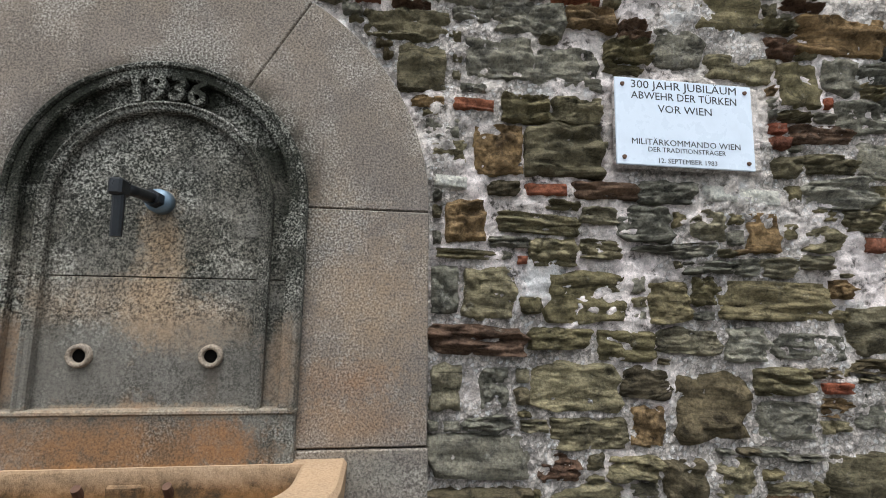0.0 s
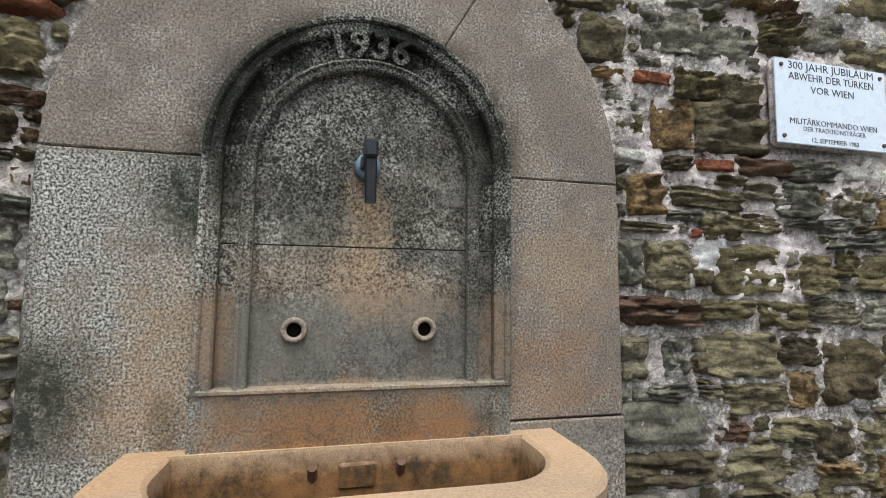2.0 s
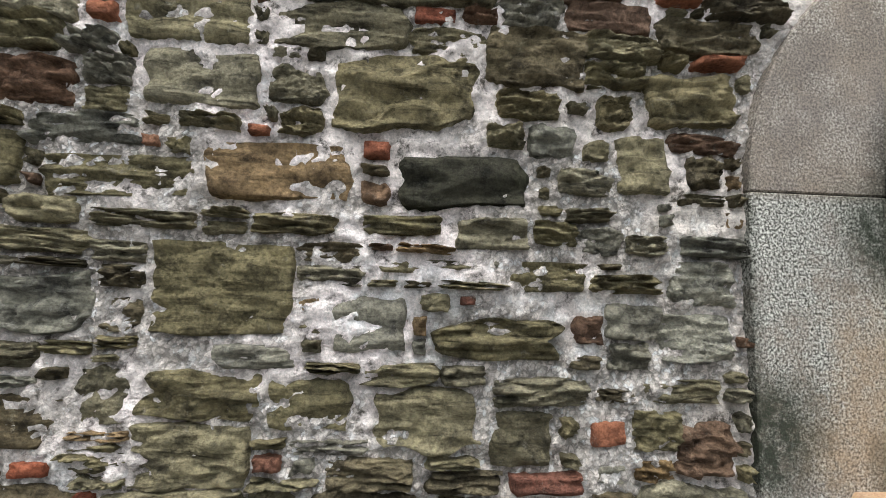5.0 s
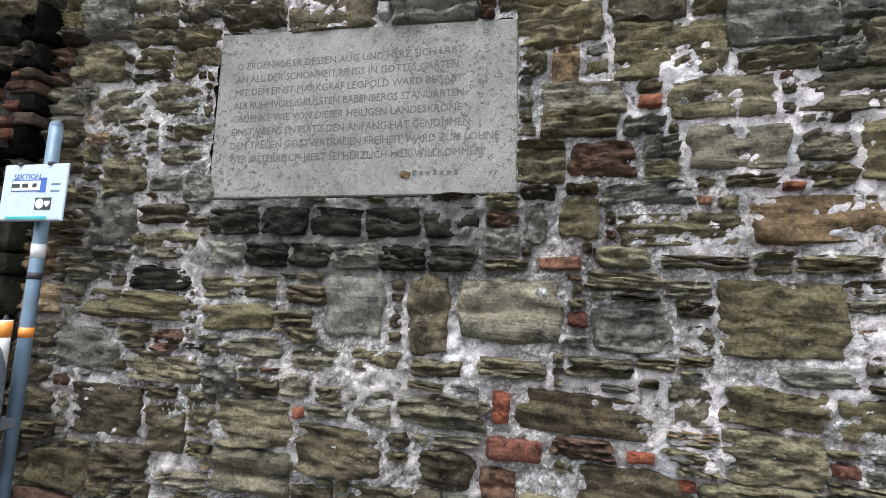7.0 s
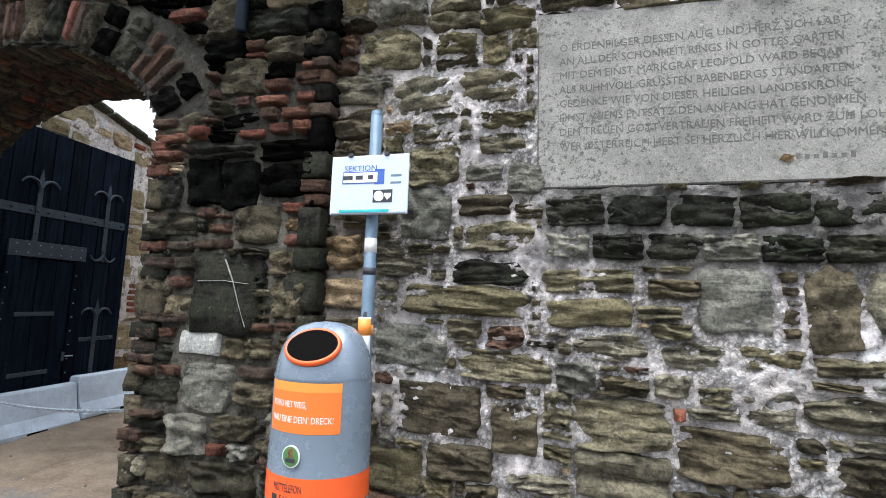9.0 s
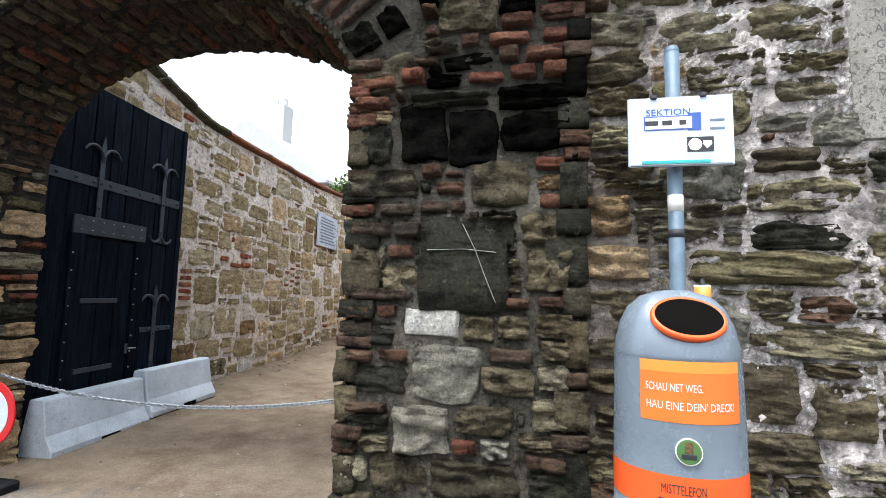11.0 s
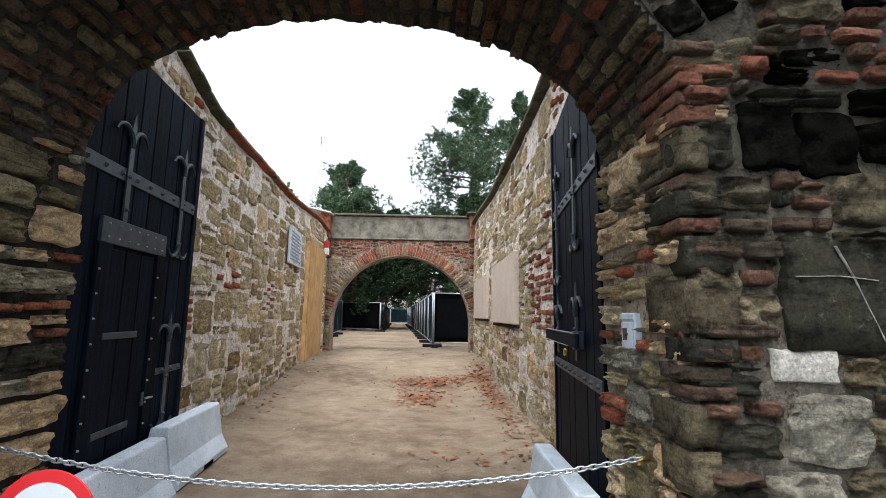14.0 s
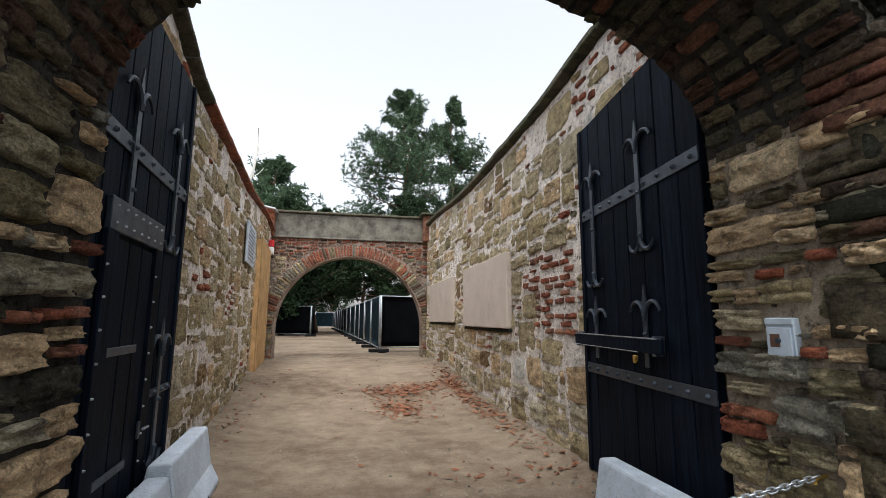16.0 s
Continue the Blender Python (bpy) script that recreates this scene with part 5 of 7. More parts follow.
END = 15.05
for name, edge, top, out, marks, seed in (
        ("wall_passage_west", left_x, left_top, 1, [(7.9 + 0.24 * (i % 3), 1.55 + 0.08 * i, 0.2, 0.065, "b") for i in range(6)] + [(5.0, 1.32 + 0.085 * i, 0.26, 0.07, "b") for i in range(5)], 21),
        ("wall_passage_east", right_x, right_top, -1, [(5.2 + 0.262 * (i % 3) + 0.12 * (i // 3 % 2), 1.36 + 0.084 * (i // 3), 0.25, 0.074, "b") for i in range(33)], 22)):
    y0 = BACK
    a, b = Vector((edge(y0), y0, 0)), Vector((edge(END), END, 0))
    d = (b - a).normalized()
    n = Vector((d.y, -d.x, 0)) * out
    length = (b - a).length
    crest = lambda u, a=a, d=d, top=top: top((a + d * u).y)
    v, f = bed_mesh(a, d, n, 0, length, crest, -0.2, no_hole, 0.035, 0.014, 0.1, seed, 0.007, 0.004)
    # thickness: a back face and a top
    k = len(v)
    back = -n * 0.45
    steps = 40
    for i in range(steps + 1):
        u = length * i / steps
        for z, q in ((crest(u), -n * 0.02), (crest(u), back), (-0.2, back)):
            v.append(a + d * u + Vector((0, 0, z)) + q)
    for i in range(steps):
        for j in range(2):
            f.append((k + 3 * i + j, k + 3 * i + j + 1, k + 3 * i + j + 4, k + 3 * i + j + 3))
    wall = tagged(new(name, meshed(name, v, f, MORTAR_WARM, True)), "passage wall of tan rubble stone with brick repairs", "wall", kind="structure")
    group = Masonry(wall, lambda u, z: 1.2 < u < 6.5 and z > 0.2, 290)
    rubble(group, a, d, n, 0, length, -0.05, 4.5, lambda u, z, crest=crest: z > crest(u) - 0.03, lambda u, z, r, east=out < 0: "b" if east and ((2.1 < u < 3.4 and 1.25 < z < 2.25) or (u < 3.6 and z > 3.45 and r.random() < 0.7)) else passage_kinds(u, z, r), random.Random(seed),
           [(y - y0, z, w, h, kk) for y, z, w, h, kk in marks], (0.14, 0.50, 0.08, 0.32), 0.052, 0.07, 0.034, "block")
    group.close()
    # coping pieces along the crest
    u, rc = 0.35, random.Random(seed + 5)
    while u < length - 0.1:
        w = rc.uniform(0.2, 0.3) if out > 0 else rc.uniform(0.3, 0.5)
        tile = part("coping_tile", box(w * 0.97, 0.62, 0.055 if out > 0 else 0.085, (0, 0, 0), 0.012), TILE if out > 0 and u > 2.6 else MOSSY, wall)
        slope = math.atan2(crest(u + w) - crest(u), w)
        tile.matrix_basis = Matrix.Translation(a + d * (u + w / 2) - n * 0.19 + Vector((0, 0, crest(u + w / 2) - 0.01 + rc.uniform(-0.008, 0.008)))) @ Matrix.Rotation(math.atan2(d.y, d.x), 4, "Z") @ Matrix.Rotation(-slope, 4, "Y") @ Matrix.Rotation(rc.uniform(-0.02, 0.02) - out * 0.10, 4, "X")
        u += w

# ---------------------------------------------------------------- the second arch at the passage's end
A2Y, A2X, A2R, A2Z = 15.05, -10.6, 2.2, 1.17
half = [(A2X + A2R * math.cos(math.pi * (1 - i / 36)), A2Z + A2R * math.sin(math.pi * (1 - i / 36))) for i in range(37)]
wall_arch = part("wall_second_arch", prism([(-8.05, -0.1), (-8.05, 3.92), (-13.2, 3.92), (-13.2, -0.1), (A2X - A2R, -0.1)] + half + [(A2X + A2R, -0.1)], 0.55, Matrix.Translation((0, A2Y + 0.06, 0))), MORTAR_RED)
tagged(wall_arch, "second gate arch of brick under a weathered plaster band", "wall", kind="structure")
arch_rows = Masonry(wall_arch, lambda u, z: True, 280)
rng2 = random.Random(44)
n_ring = 84
for i in range(n_ring):
    th = math.pi * (1 - (i + 0.5) / n_ring)
    up = Vector((math.cos(th), 0, math.sin(th)))
    t = Vector((-math.sin(th), 0, math.cos(th)))
    kind = "b" if math.sin(th) > 0.8 and rng2.random() < 0.8 else rng2.choice("bktsg")
    long, wide = rng2.uniform(0.34, 0.43), rng2.uniform(0.068, 0.088)
    m = Matrix((up * long, Vector((0, -0.045, 0)), t * wide)).transposed().to_4x4()
    if m.determinant() < 0:
        m = Matrix((-up * long, Vector((0, -0.045, 0)), t * wide)).transposed().to_4x4()
    m.translation = Vector((A2X, A2Y + 0.05, A2Z)) + up * (A2R + 0.005 + long / 2)
    arch_rows.add(m, "brick", rng2.randrange(10), kind, (0, 0))
rubble(arch_rows, (0, A2Y + 0.06, 0), (1, 0, 0), (0, -1, 0), -13.1, -8.15, 0.0, 3.9, lambda u, z: math.hypot(u - A2X, z - A2Z) < A2R + 0.41 if z > A2Z else abs(u - A2X) < A2R,
       lambda u, z, r: ("b" if r.random() < 0.75 else "k") if z > 3.35 else r.choice("ttsgkgb"), rng2, (), (0.12, 0.3, 0.06, 0.16), 0.018, 0.05, 0.035, "small")
arch_rows.close()
band = part("plaster_band", box(4.9, 0.6, 0.72, (-10.62, A2Y + 0.32, 3.93), 0.02), PLASTER, wall_arch, "weathered grey plaster band")
part("drip_ledge", box(4.9, 0.68, 0.06, (-10.62, A2Y + 0.31, 3.88), 0.015), PLASTER, wall_arch)
part("cap_slab", box(4.95, 0.72, 0.07, (-10.62, A2Y + 0.31, 4.65), 0.02), MOSSY, wall_arch, "mossy dark cap slab")
for x in (-13.05, -8.3):
    part("end_brick_pier", box(0.28, 0.5, 0.8, (x, A2Y - 0.05, 3.9), 0.02), BRICK, wall_arch)
    part("end_cap", box(0.95 if x < -10 else 0.5, 0.9, 0.05, (0, 0, 0), 0.012, pose(x - (0.25 if x < -10 else 0), A2Y - 0.05, 4.71, 0, 12 if x < -10 else 0, 0)), ROOF_PALE if x < -10 else MOSSY, wall_arch, "pale sheet-metal cap" if x < -10 else "")

# ================================================================ the wall fountain
FX = -0.9
SUR, PAN = 2.0, 1.945
fountain = tagged(empty("wall_fountain", (FX, SUR, 0.07)), "arched cast-stone wall fountain dated 1936, lichened and ochre-stained", "fountain")
to_local = Matrix.Translation((-FX, -SUR, -0.07))


def fountain_part(name, bm, material, label="", smooth=False, parent=None):
    bm.transform(to_local)
    return part(name, bm, material, parent or fountain, label, smooth)


def ring_outline(cx, cz, r0, r1, a0, a1, steps=24):
    inner = [(cx + r0 * math.cos(a0 + (a1 - a0) * i / steps), cz + r0 * math.sin(a0 + (a1 - a0) * i / steps)) for i in range(steps + 1)]
    outer = [(cx + r1 * math.cos(a0 + (a1 - a0) * i / steps), cz + r1 * math.sin(a0 + (a1 - a0) * i / steps)) for i in range(steps + 1)]
    return inner + outer[::-1]


SR, SZ = 1.09, 2.015
at_sur = Matrix.Translation((0, SUR, 0))
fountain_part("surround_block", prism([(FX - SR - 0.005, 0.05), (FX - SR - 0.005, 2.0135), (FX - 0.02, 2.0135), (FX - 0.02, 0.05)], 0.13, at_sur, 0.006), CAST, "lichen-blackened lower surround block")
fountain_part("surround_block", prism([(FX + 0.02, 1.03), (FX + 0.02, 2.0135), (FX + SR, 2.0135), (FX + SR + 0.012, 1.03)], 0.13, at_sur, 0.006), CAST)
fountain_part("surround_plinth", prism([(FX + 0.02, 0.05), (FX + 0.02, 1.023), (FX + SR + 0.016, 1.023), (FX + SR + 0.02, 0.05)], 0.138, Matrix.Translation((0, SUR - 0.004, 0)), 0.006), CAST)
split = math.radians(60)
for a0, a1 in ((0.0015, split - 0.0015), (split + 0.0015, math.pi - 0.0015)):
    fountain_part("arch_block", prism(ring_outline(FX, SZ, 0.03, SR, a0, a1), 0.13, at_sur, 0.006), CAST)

# the panel block: base course, inner panels and two arched mouldings
PZ = 2.02
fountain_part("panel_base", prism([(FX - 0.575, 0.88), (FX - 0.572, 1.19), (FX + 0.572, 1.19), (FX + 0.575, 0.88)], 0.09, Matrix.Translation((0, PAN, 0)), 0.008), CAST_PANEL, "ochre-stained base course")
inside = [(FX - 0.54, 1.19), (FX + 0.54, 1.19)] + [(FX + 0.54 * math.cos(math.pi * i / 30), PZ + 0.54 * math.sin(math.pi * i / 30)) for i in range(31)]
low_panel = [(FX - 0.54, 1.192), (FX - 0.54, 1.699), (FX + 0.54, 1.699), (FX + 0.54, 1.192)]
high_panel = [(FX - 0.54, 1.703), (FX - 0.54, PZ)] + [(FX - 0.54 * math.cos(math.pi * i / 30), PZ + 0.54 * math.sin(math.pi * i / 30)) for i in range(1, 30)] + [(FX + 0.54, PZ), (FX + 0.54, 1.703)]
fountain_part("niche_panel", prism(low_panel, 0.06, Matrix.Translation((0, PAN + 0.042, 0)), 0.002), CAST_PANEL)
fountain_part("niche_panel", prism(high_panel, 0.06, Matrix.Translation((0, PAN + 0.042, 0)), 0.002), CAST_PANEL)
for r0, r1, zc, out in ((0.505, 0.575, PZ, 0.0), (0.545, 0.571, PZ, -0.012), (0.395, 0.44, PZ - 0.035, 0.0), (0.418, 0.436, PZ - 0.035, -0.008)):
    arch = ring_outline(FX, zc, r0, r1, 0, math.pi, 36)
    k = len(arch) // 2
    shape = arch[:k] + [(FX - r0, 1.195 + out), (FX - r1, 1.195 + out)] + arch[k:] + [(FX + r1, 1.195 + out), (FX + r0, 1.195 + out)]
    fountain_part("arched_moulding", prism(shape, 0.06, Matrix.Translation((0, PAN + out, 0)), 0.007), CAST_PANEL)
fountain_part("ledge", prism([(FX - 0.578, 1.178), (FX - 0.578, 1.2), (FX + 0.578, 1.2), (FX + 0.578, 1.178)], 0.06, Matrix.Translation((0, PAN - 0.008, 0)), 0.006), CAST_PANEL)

# the raised date
for i, digit in enumerate("1936"):
    a = radians(90 + 14.4 - 9.6 * i)
    m = Matrix.Translation((FX + 0.485 * math.cos(a), PAN + 0.008, PZ - 0.022 + 0.485 * math.sin(a))) @ Matrix.Rotation(radians(90), 4, "X") @ Matrix.Rotation(a - radians(90), 4, "Z") @ Matrix.Translation((0, -0.055, 0))
    lettering(digit, 0.15, to_local @ m, CAST_PANEL, fountain, "date_digit", 0.017, "CENTER", None, 0.004)

# two overflow sockets and the tap
def socket_mesh(x, z):
    """A short stone ring round a bore."""
    bm = bmesh.new()
    rings = []
    for r, y in ((0.047, PAN + 0.05), (0.045, PAN + 0.026), (0.040, PAN + 0.020), (0.032, PAN + 0.021), (0.027, PAN + 0.026), (0.026, PAN + 0.041)):
        rings.append([bm.verts.new((x + r * math.cos(6.28319 * k / 24), y + 0.002 * noise.noise(Vector((k * 0.6, r * 50, x))), z + r * math.sin(6.28319 * k / 24))) for k in range(24)])
    for a, b in zip(rings, rings[1:]):
        for k in range(24):
            bm.faces.new((a[k], a[(k + 1) % 24], b[(k + 1) % 24], b[k]))
    return bm


for x in (-1.145, -0.667):
    socket = fountain_part("overflow_socket", socket_mesh(x, 1.395), CAST_RING, "pale worn stone socket", True)
    fountain_part("socket_hole", rod(0.029, 0.029, (x, PAN + 0.055, 1.395), (x, PAN + 0.0395, 1.395), 16), HOLE, parent=socket)
tap = fountain_part("tap", tube([(-0.9, 1.985, 2.005), (-0.9, 1.9, 2.005), (-0.904, 1.78, 2.0), (-0.909, 1.70, 1.995)], 0.021, 12), BLACK_STEEL, "blackened angular steel tap", True)
fountain_part("flange", rod(0.05, 0.046, (-0.9, 1.985, 2.005), (-0.9, 1.935, 2.005), 20), BLUE_STEEL, "bluish metal flange", True, tap)
fountain_part("flange_nut", rod(0.034, 0.034, (-0.9, 1.94, 2.005), (-0.9, 1.885, 2.005), 6), BLACK_STEEL, "", False, tap)
fountain_part("tap_head", box(0.045, 0.07, 0.06, (-0.909, 1.69, 1.962), 0.008), BLACK_STEEL, parent=tap)
fountain_part("spout", rod(0.02, 0.019, (-0.908, 1.69, 1.97), (-0.906, 1.692, 1.822), 12), BLACK_STEEL, parent=tap, smooth=False)


def rounded(hx, y0, y1, r, steps=8):
    """Basin outline seen from above: straight along the wall, rounded in front."""
    pts = [(hx, y1)]
    for c, a0 in (((hx - r, y0 + r), 0), ((-hx + r, y0 + r), 270)):
        for i in range(steps + 1):
            a = radians(a0 - 90 * i / steps)
            pts.append((c[0] + r * math.cos(a), c[1] + r * math.sin(a)))
    pts.append((-hx, y1))
    return [(FX + x, y) for x, y in pts]


def basin_mesh():
    bm = bmesh.new()
    rings = []
    for pts, z in ((rounded(0.70, 1.46, SUR, 0.30), 0.55), (rounded(0.765, 1.39, SUR, 0.34), 0.70), (rounded(0.78, 1.375, SUR, 0.34), 0.98), (rounded(0.765, 1.39, SUR, 0.33), 0.998),
                   (rounded(0.625, 1.525, PAN - 0.012, 0.24), 1.0), (rounded(0.61, 1.54, PAN - 0.014, 0.23), 0.99), (rounded(0.57, 1.58, PAN - 0.03, 0.2), 0.72)):
        rings.append([bm.verts.new((x, y, z - 0.005 + 0.004 * noise.noise(Vector((x * 6, y * 6, z))))) for x, y in pts])
    for a, b in zip(rings, rings[1:]):
        for i in range(len(a)):
            bm.faces.new((a[i], a[(i + 1) % len(a)], b[(i + 1) % len(a)], b[i]))
    bm.faces.new(rings[0][::-1]), bm.faces.new(rings[-1])
    return bm


basin = fountain_part("basin", basin_mesh(), CAST_BASIN, "ochre-stained rounded stone basin")
fountain_part("basin_foot", box(0.9, 0.4, 0.5, (FX, 1.78, 0.06), 0.03), CAST, "stone basin foot")
for x in (-1.062, -0.757):
    fountain_part("iron_stud", rod(0.02, 0.016, (x, PAN + 0.01, 0.87), (x, PAN - 0.045, 0.94), 10), RUSTY, "rusty iron stud")
fountain_part("drain_plate", box(0.13, 0.02, 0.09, (FX - 0.01, PAN - 0.022, 0.85), 0.01), CAST_BASIN, "square drain plate")

# ================================================================ plaques on the front wall
plaque = tagged(empty("memorial_plaque", (1.42, 1.985, 2.495), 0), "white enamel plaque with black lettering and rusty screws", "plaque")
part("plate", box(0.715, 0.012, 0.432, (0, 0, -0.216), 0.004), ENAMEL, plaque)
part("mortar_bed", box(0.77, 0.05, 0.45, (0.035, 0.036, -0.222), 0.02), MORTAR, plaque, "rough grey mortar bed")
for text, size, z, width in (("300 JAHR JUBILÄUM", 0.056, 0.166, 0.55), ("ABWEHR DER TÜRKEN", 0.053, 0.112, 0.55), ("VOR WIEN", 0.053, 0.05, 0.28), ("MILITÄRKOMMANDO WIEN", 0.042, -0.114, 0.56), ("DER TRADITIONSTRÄGER", 0.033, -0.147, 0.40), ("12. SEPTEMBER 1983", 0.033, -0.2, 0.30)):
    lettering(text, size, pose(0, -0.0065, z, 90), INK, plaque, "lettering", 0.0006, "CENTER", width)
for x, z in ((-0.32, 0.18), (0.32, 0.18), (-0.32, -0.18), (0.32, -0.18)):
    part("screw", rod(0.013, 0.009, (x, 0.0, z), (x, -0.013, z), 10), RUSTY, plaque, "rusty screw head")

slab = tagged(empty("inscribed_slab", (-5.645, FACE + 0.0, 2.145)), "large grey limestone slab with a weathered carved verse", "stone slab")
SH = 0.87
part("slab", prism([(-0.805, 0.0), (-0.815, SH + 0.06), (0.805, SH - 0.005), (0.815, 0.0)], 0.12, Matrix.Translation((0, -0.015, 0)), 0.008), SLAB, slab)
VERSE = ["O ERDENPILGER DESSEN AUG UND HERZ SICH LABT", "AN ALL DER SCHÖNHEIT RINGS IN GOTTES GARTEN", "MIT DEM EINST MARKGRAF LEOPOLD WARD BEGABT", "ALS RUHMVOLL GRÜSSTEN BABENBERGS STANDARTEN",
         "GEDENKE WIE VON DIESER HEILIGEN LANDESKRONE", "EINST WIENS ENTSATZ DEN ANFANG HAT GENOMMEN", "DEM TREUEN GOTTVERTRAUEN FREIHEIT WARD ZUM LOHNE", "WER ÖSTERREICH LIEBT SEI HERZLICH HIER WILLKOMMEN!"]
for i, line in enumerate(VERSE):
    lettering(line, 0.056, pose(-0.70, -0.0157, 0.71 - 0.074 * i, 90) @ pose(0, 0, 0, 0, 0, 0.0), CUT, slab, "carved_line", 0.0006, "LEFT", (1.24, 1.22, 1.24, 1.25, 1.24, 1.28, 1.42, 1.36)[i])
for i in range(7):
    part("signature_bar", box(0.018, 0.002, 0.020 + 0.008 * (i % 3 == 0), (0.32 + 0.034 * i, -0.0152, 0.098), 0.0), CUT, slab)
leaf = tagged(part("dead_leaf", prism([(-0.03, 0.0), (-0.01, 0.022), (0.03, 0.012), (0.012, -0.018)], 0.006, pose(-5.37, FACE - 0.024, 2.245, 8, 0, 0)), OCHRE), "curled brown leaf stuck on the stone slab", "leaf")

# a dark pipe end hanging on the gate pier
pipe = tagged(part("hanging_pipe", tube([(-8.17, 1.90, WALL_TOP), (-8.17, 1.90, 3.6), (-8.165, 1.895, 3.12)], 0.035, 10), IRON, None, "", True), "black iron pipe fixed on the gate pier", "pipe")
part("pipe_clamp", box(0.11, 0.09, 0.03, (-8.17, 1.92, 3.5), 0.004), IRON, pipe)

# ================================================================ pole with notice board and litter bin
PX, PY = -7.243, 1.83
pole = tagged(empty("sign_pole", (PX, PY, level(PX, PY))), "grey-blue steel pole with stickers against the wall", "pole")
g0 = level(PX, PY)
part("pole_tube", rod(0.03, 0.03, (0, 0, -0.05), (0, 0, 2.50 - g0), 20), POLE, pole, "", True)
part("pole_cap", rod(0.031, 0.026, (0, 0, 2.50 - g0), (0, 0, 2.522 - g0), 20), POLE, pole)
for z, h, mat in ((1.80, 0.07, PAPER), (1.69, 0.035, INK), (1.40, 0.05, STICKER)):
    part("pole_sticker", rod(0.0308, 0.0308, (0, 0, z - g0), (0, 0, z + h - g0), 20), mat, pole, "", True)
notice = tagged(empty("notice_board", (-7.238, 1.765, 2.125)), "white notice board with stickers clamped to the pole", "sign")
part("board", box(0.405, 0.012, 0.295, (0, 0, -0.1475), 0.012, None, 2), ENAMEL, notice)
part("frame_strip", box(0.39, 0.016, 0.012, (0, 0, -0.146), 0.003), GALV, notice)
part("teal_strip", box(0.26, 0.004, 0.014, (-0.02, -0.0085, -0.138), 0.001), TEAL, notice)
part("blue_block", box(0.05, 0.002, 0.075, (0.055, -0.0065, 0.0), 0.0), BLUE_INK, notice)
part("sticker_frame", box(0.19, 0.002, 0.06, (-0.045, -0.0068, 0.005), 0.0), BLUE_INK, notice)
part("sticker_face", box(0.18, 0.002, 0.05, (-0.045, -0.0078, 0.01), 0.0), PAPER, notice)
lettering("SEKTION", 0.04, pose(-0.045, -0.0075, 0.068, 90), BLUE_INK, notice, "lettering", 0.0004, "CENTER", 0.17)
for i in range(3):
    part("print_bar", box(0.05 - 0.012 * i, 0.001, 0.02, (-0.11 + 0.06 * i, -0.0095, 0.025), 0.0), INK, notice)
part("black_sticker", box(0.10, 0.002, 0.062, (0.075, -0.0065, -0.09), 0.0), INK, notice)
part("sticker_ring", rod(0.026, 0.026, (0.055, -0.0065, -0.059), (0.055, -0.0082, -0.059), 16), PAPER, notice)
part("sticker_heart", prism([(0.085, -0.045), (0.118, -0.045), (0.118, -0.06), (0.10, -0.078), (0.085, -0.06)], -0.0016, Matrix.Translation((0, -0.0068, 0))), PAPER, notice)
for i in range(2):
    part("faint_print_bar", box(0.055, 0.001, 0.01, (0.14, -0.0066, 0.035 - 0.035 * i), 0.0), POLE, notice)
for x in (-0.10, 0.09):
    part("clip", box(0.025, 0.03, 0.018, (x, 0, 0.139), 0.003), INK, notice)
part("bracket", box(0.05, 0.045, 0.03, (-0.005, 0.028, -0.01), 0.004), GALV, notice)

litter = tagged(empty("litter_bin", (-7.325, 1.59, 0.67), 4), "silver-grey litter bin with orange stickers mounted on a pole", "litter bin")
litter.scale = (0.95, 0.95, 1.0)
profile = [(0.0, 0.0), (0.232, 0.0), (0.238, 0.012), (0.238, 0.03), (0.228, 0.04), (0.226, 0.3), (0.221, 0.55), (0.214, 0.62), (0.198, 0.68), (0.17, 0.735), (0.125, 0.775), (0.06, 0.795), (0.0, 0.8)]


def lathe(profile, sides=48, sy=0.86):
    bm = bmesh.new()
    rings = []
    for r, z in profile:
        if r == 0:
            rings.append([bm.verts.new((0, 0, z))])
        else:
            rings.append([bm.verts.new((r * math.cos(6.28319 * k / sides), r * sy * math.sin(6.28319 * k / sides), z)) for k in range(sides)])
    for a, b in zip(rings, rings[1:]):
        for k in range(sides):
            q = (k + 1) % sides
            if len(a) == 1:
                bm.faces.new((a[0], b[q], b[k]))
            elif len(b) == 1:
                bm.faces.new((a[k], a[q], b[0]))
            else:
                bm.faces.new((a[k], a[q], b[q], b[k]))
    return bm


bin_shell = lathe(profile)
slant = Vector((0, -0.72, 0.694))
for vert in bin_shell.verts:
    beyond = (vert.co - Vector((0, -0.128, 0.70))).dot(slant)
    if beyond > 0:
        vert.co -= slant * beyond
part("bin_body", bin_shell, BIN_GREY, litter, "", True)


def wrap_band(z0, z1, a0, a1, r, steps=30, sy=0.86):
    bm = bmesh.new()
    cols = []
    for i in range(steps + 1):
        a = radians(a0 + (a1 - a0) * i / steps)
        cols.append([bm.verts.new((q * math.cos(a), q * sy * math.sin(a), z)) for q, z in ((r, z0), (r, z1))])
    for a, b in zip(cols, cols[1:]):
        bm.faces.new((a[0], b[0], b[1], a[1]))
    return bm


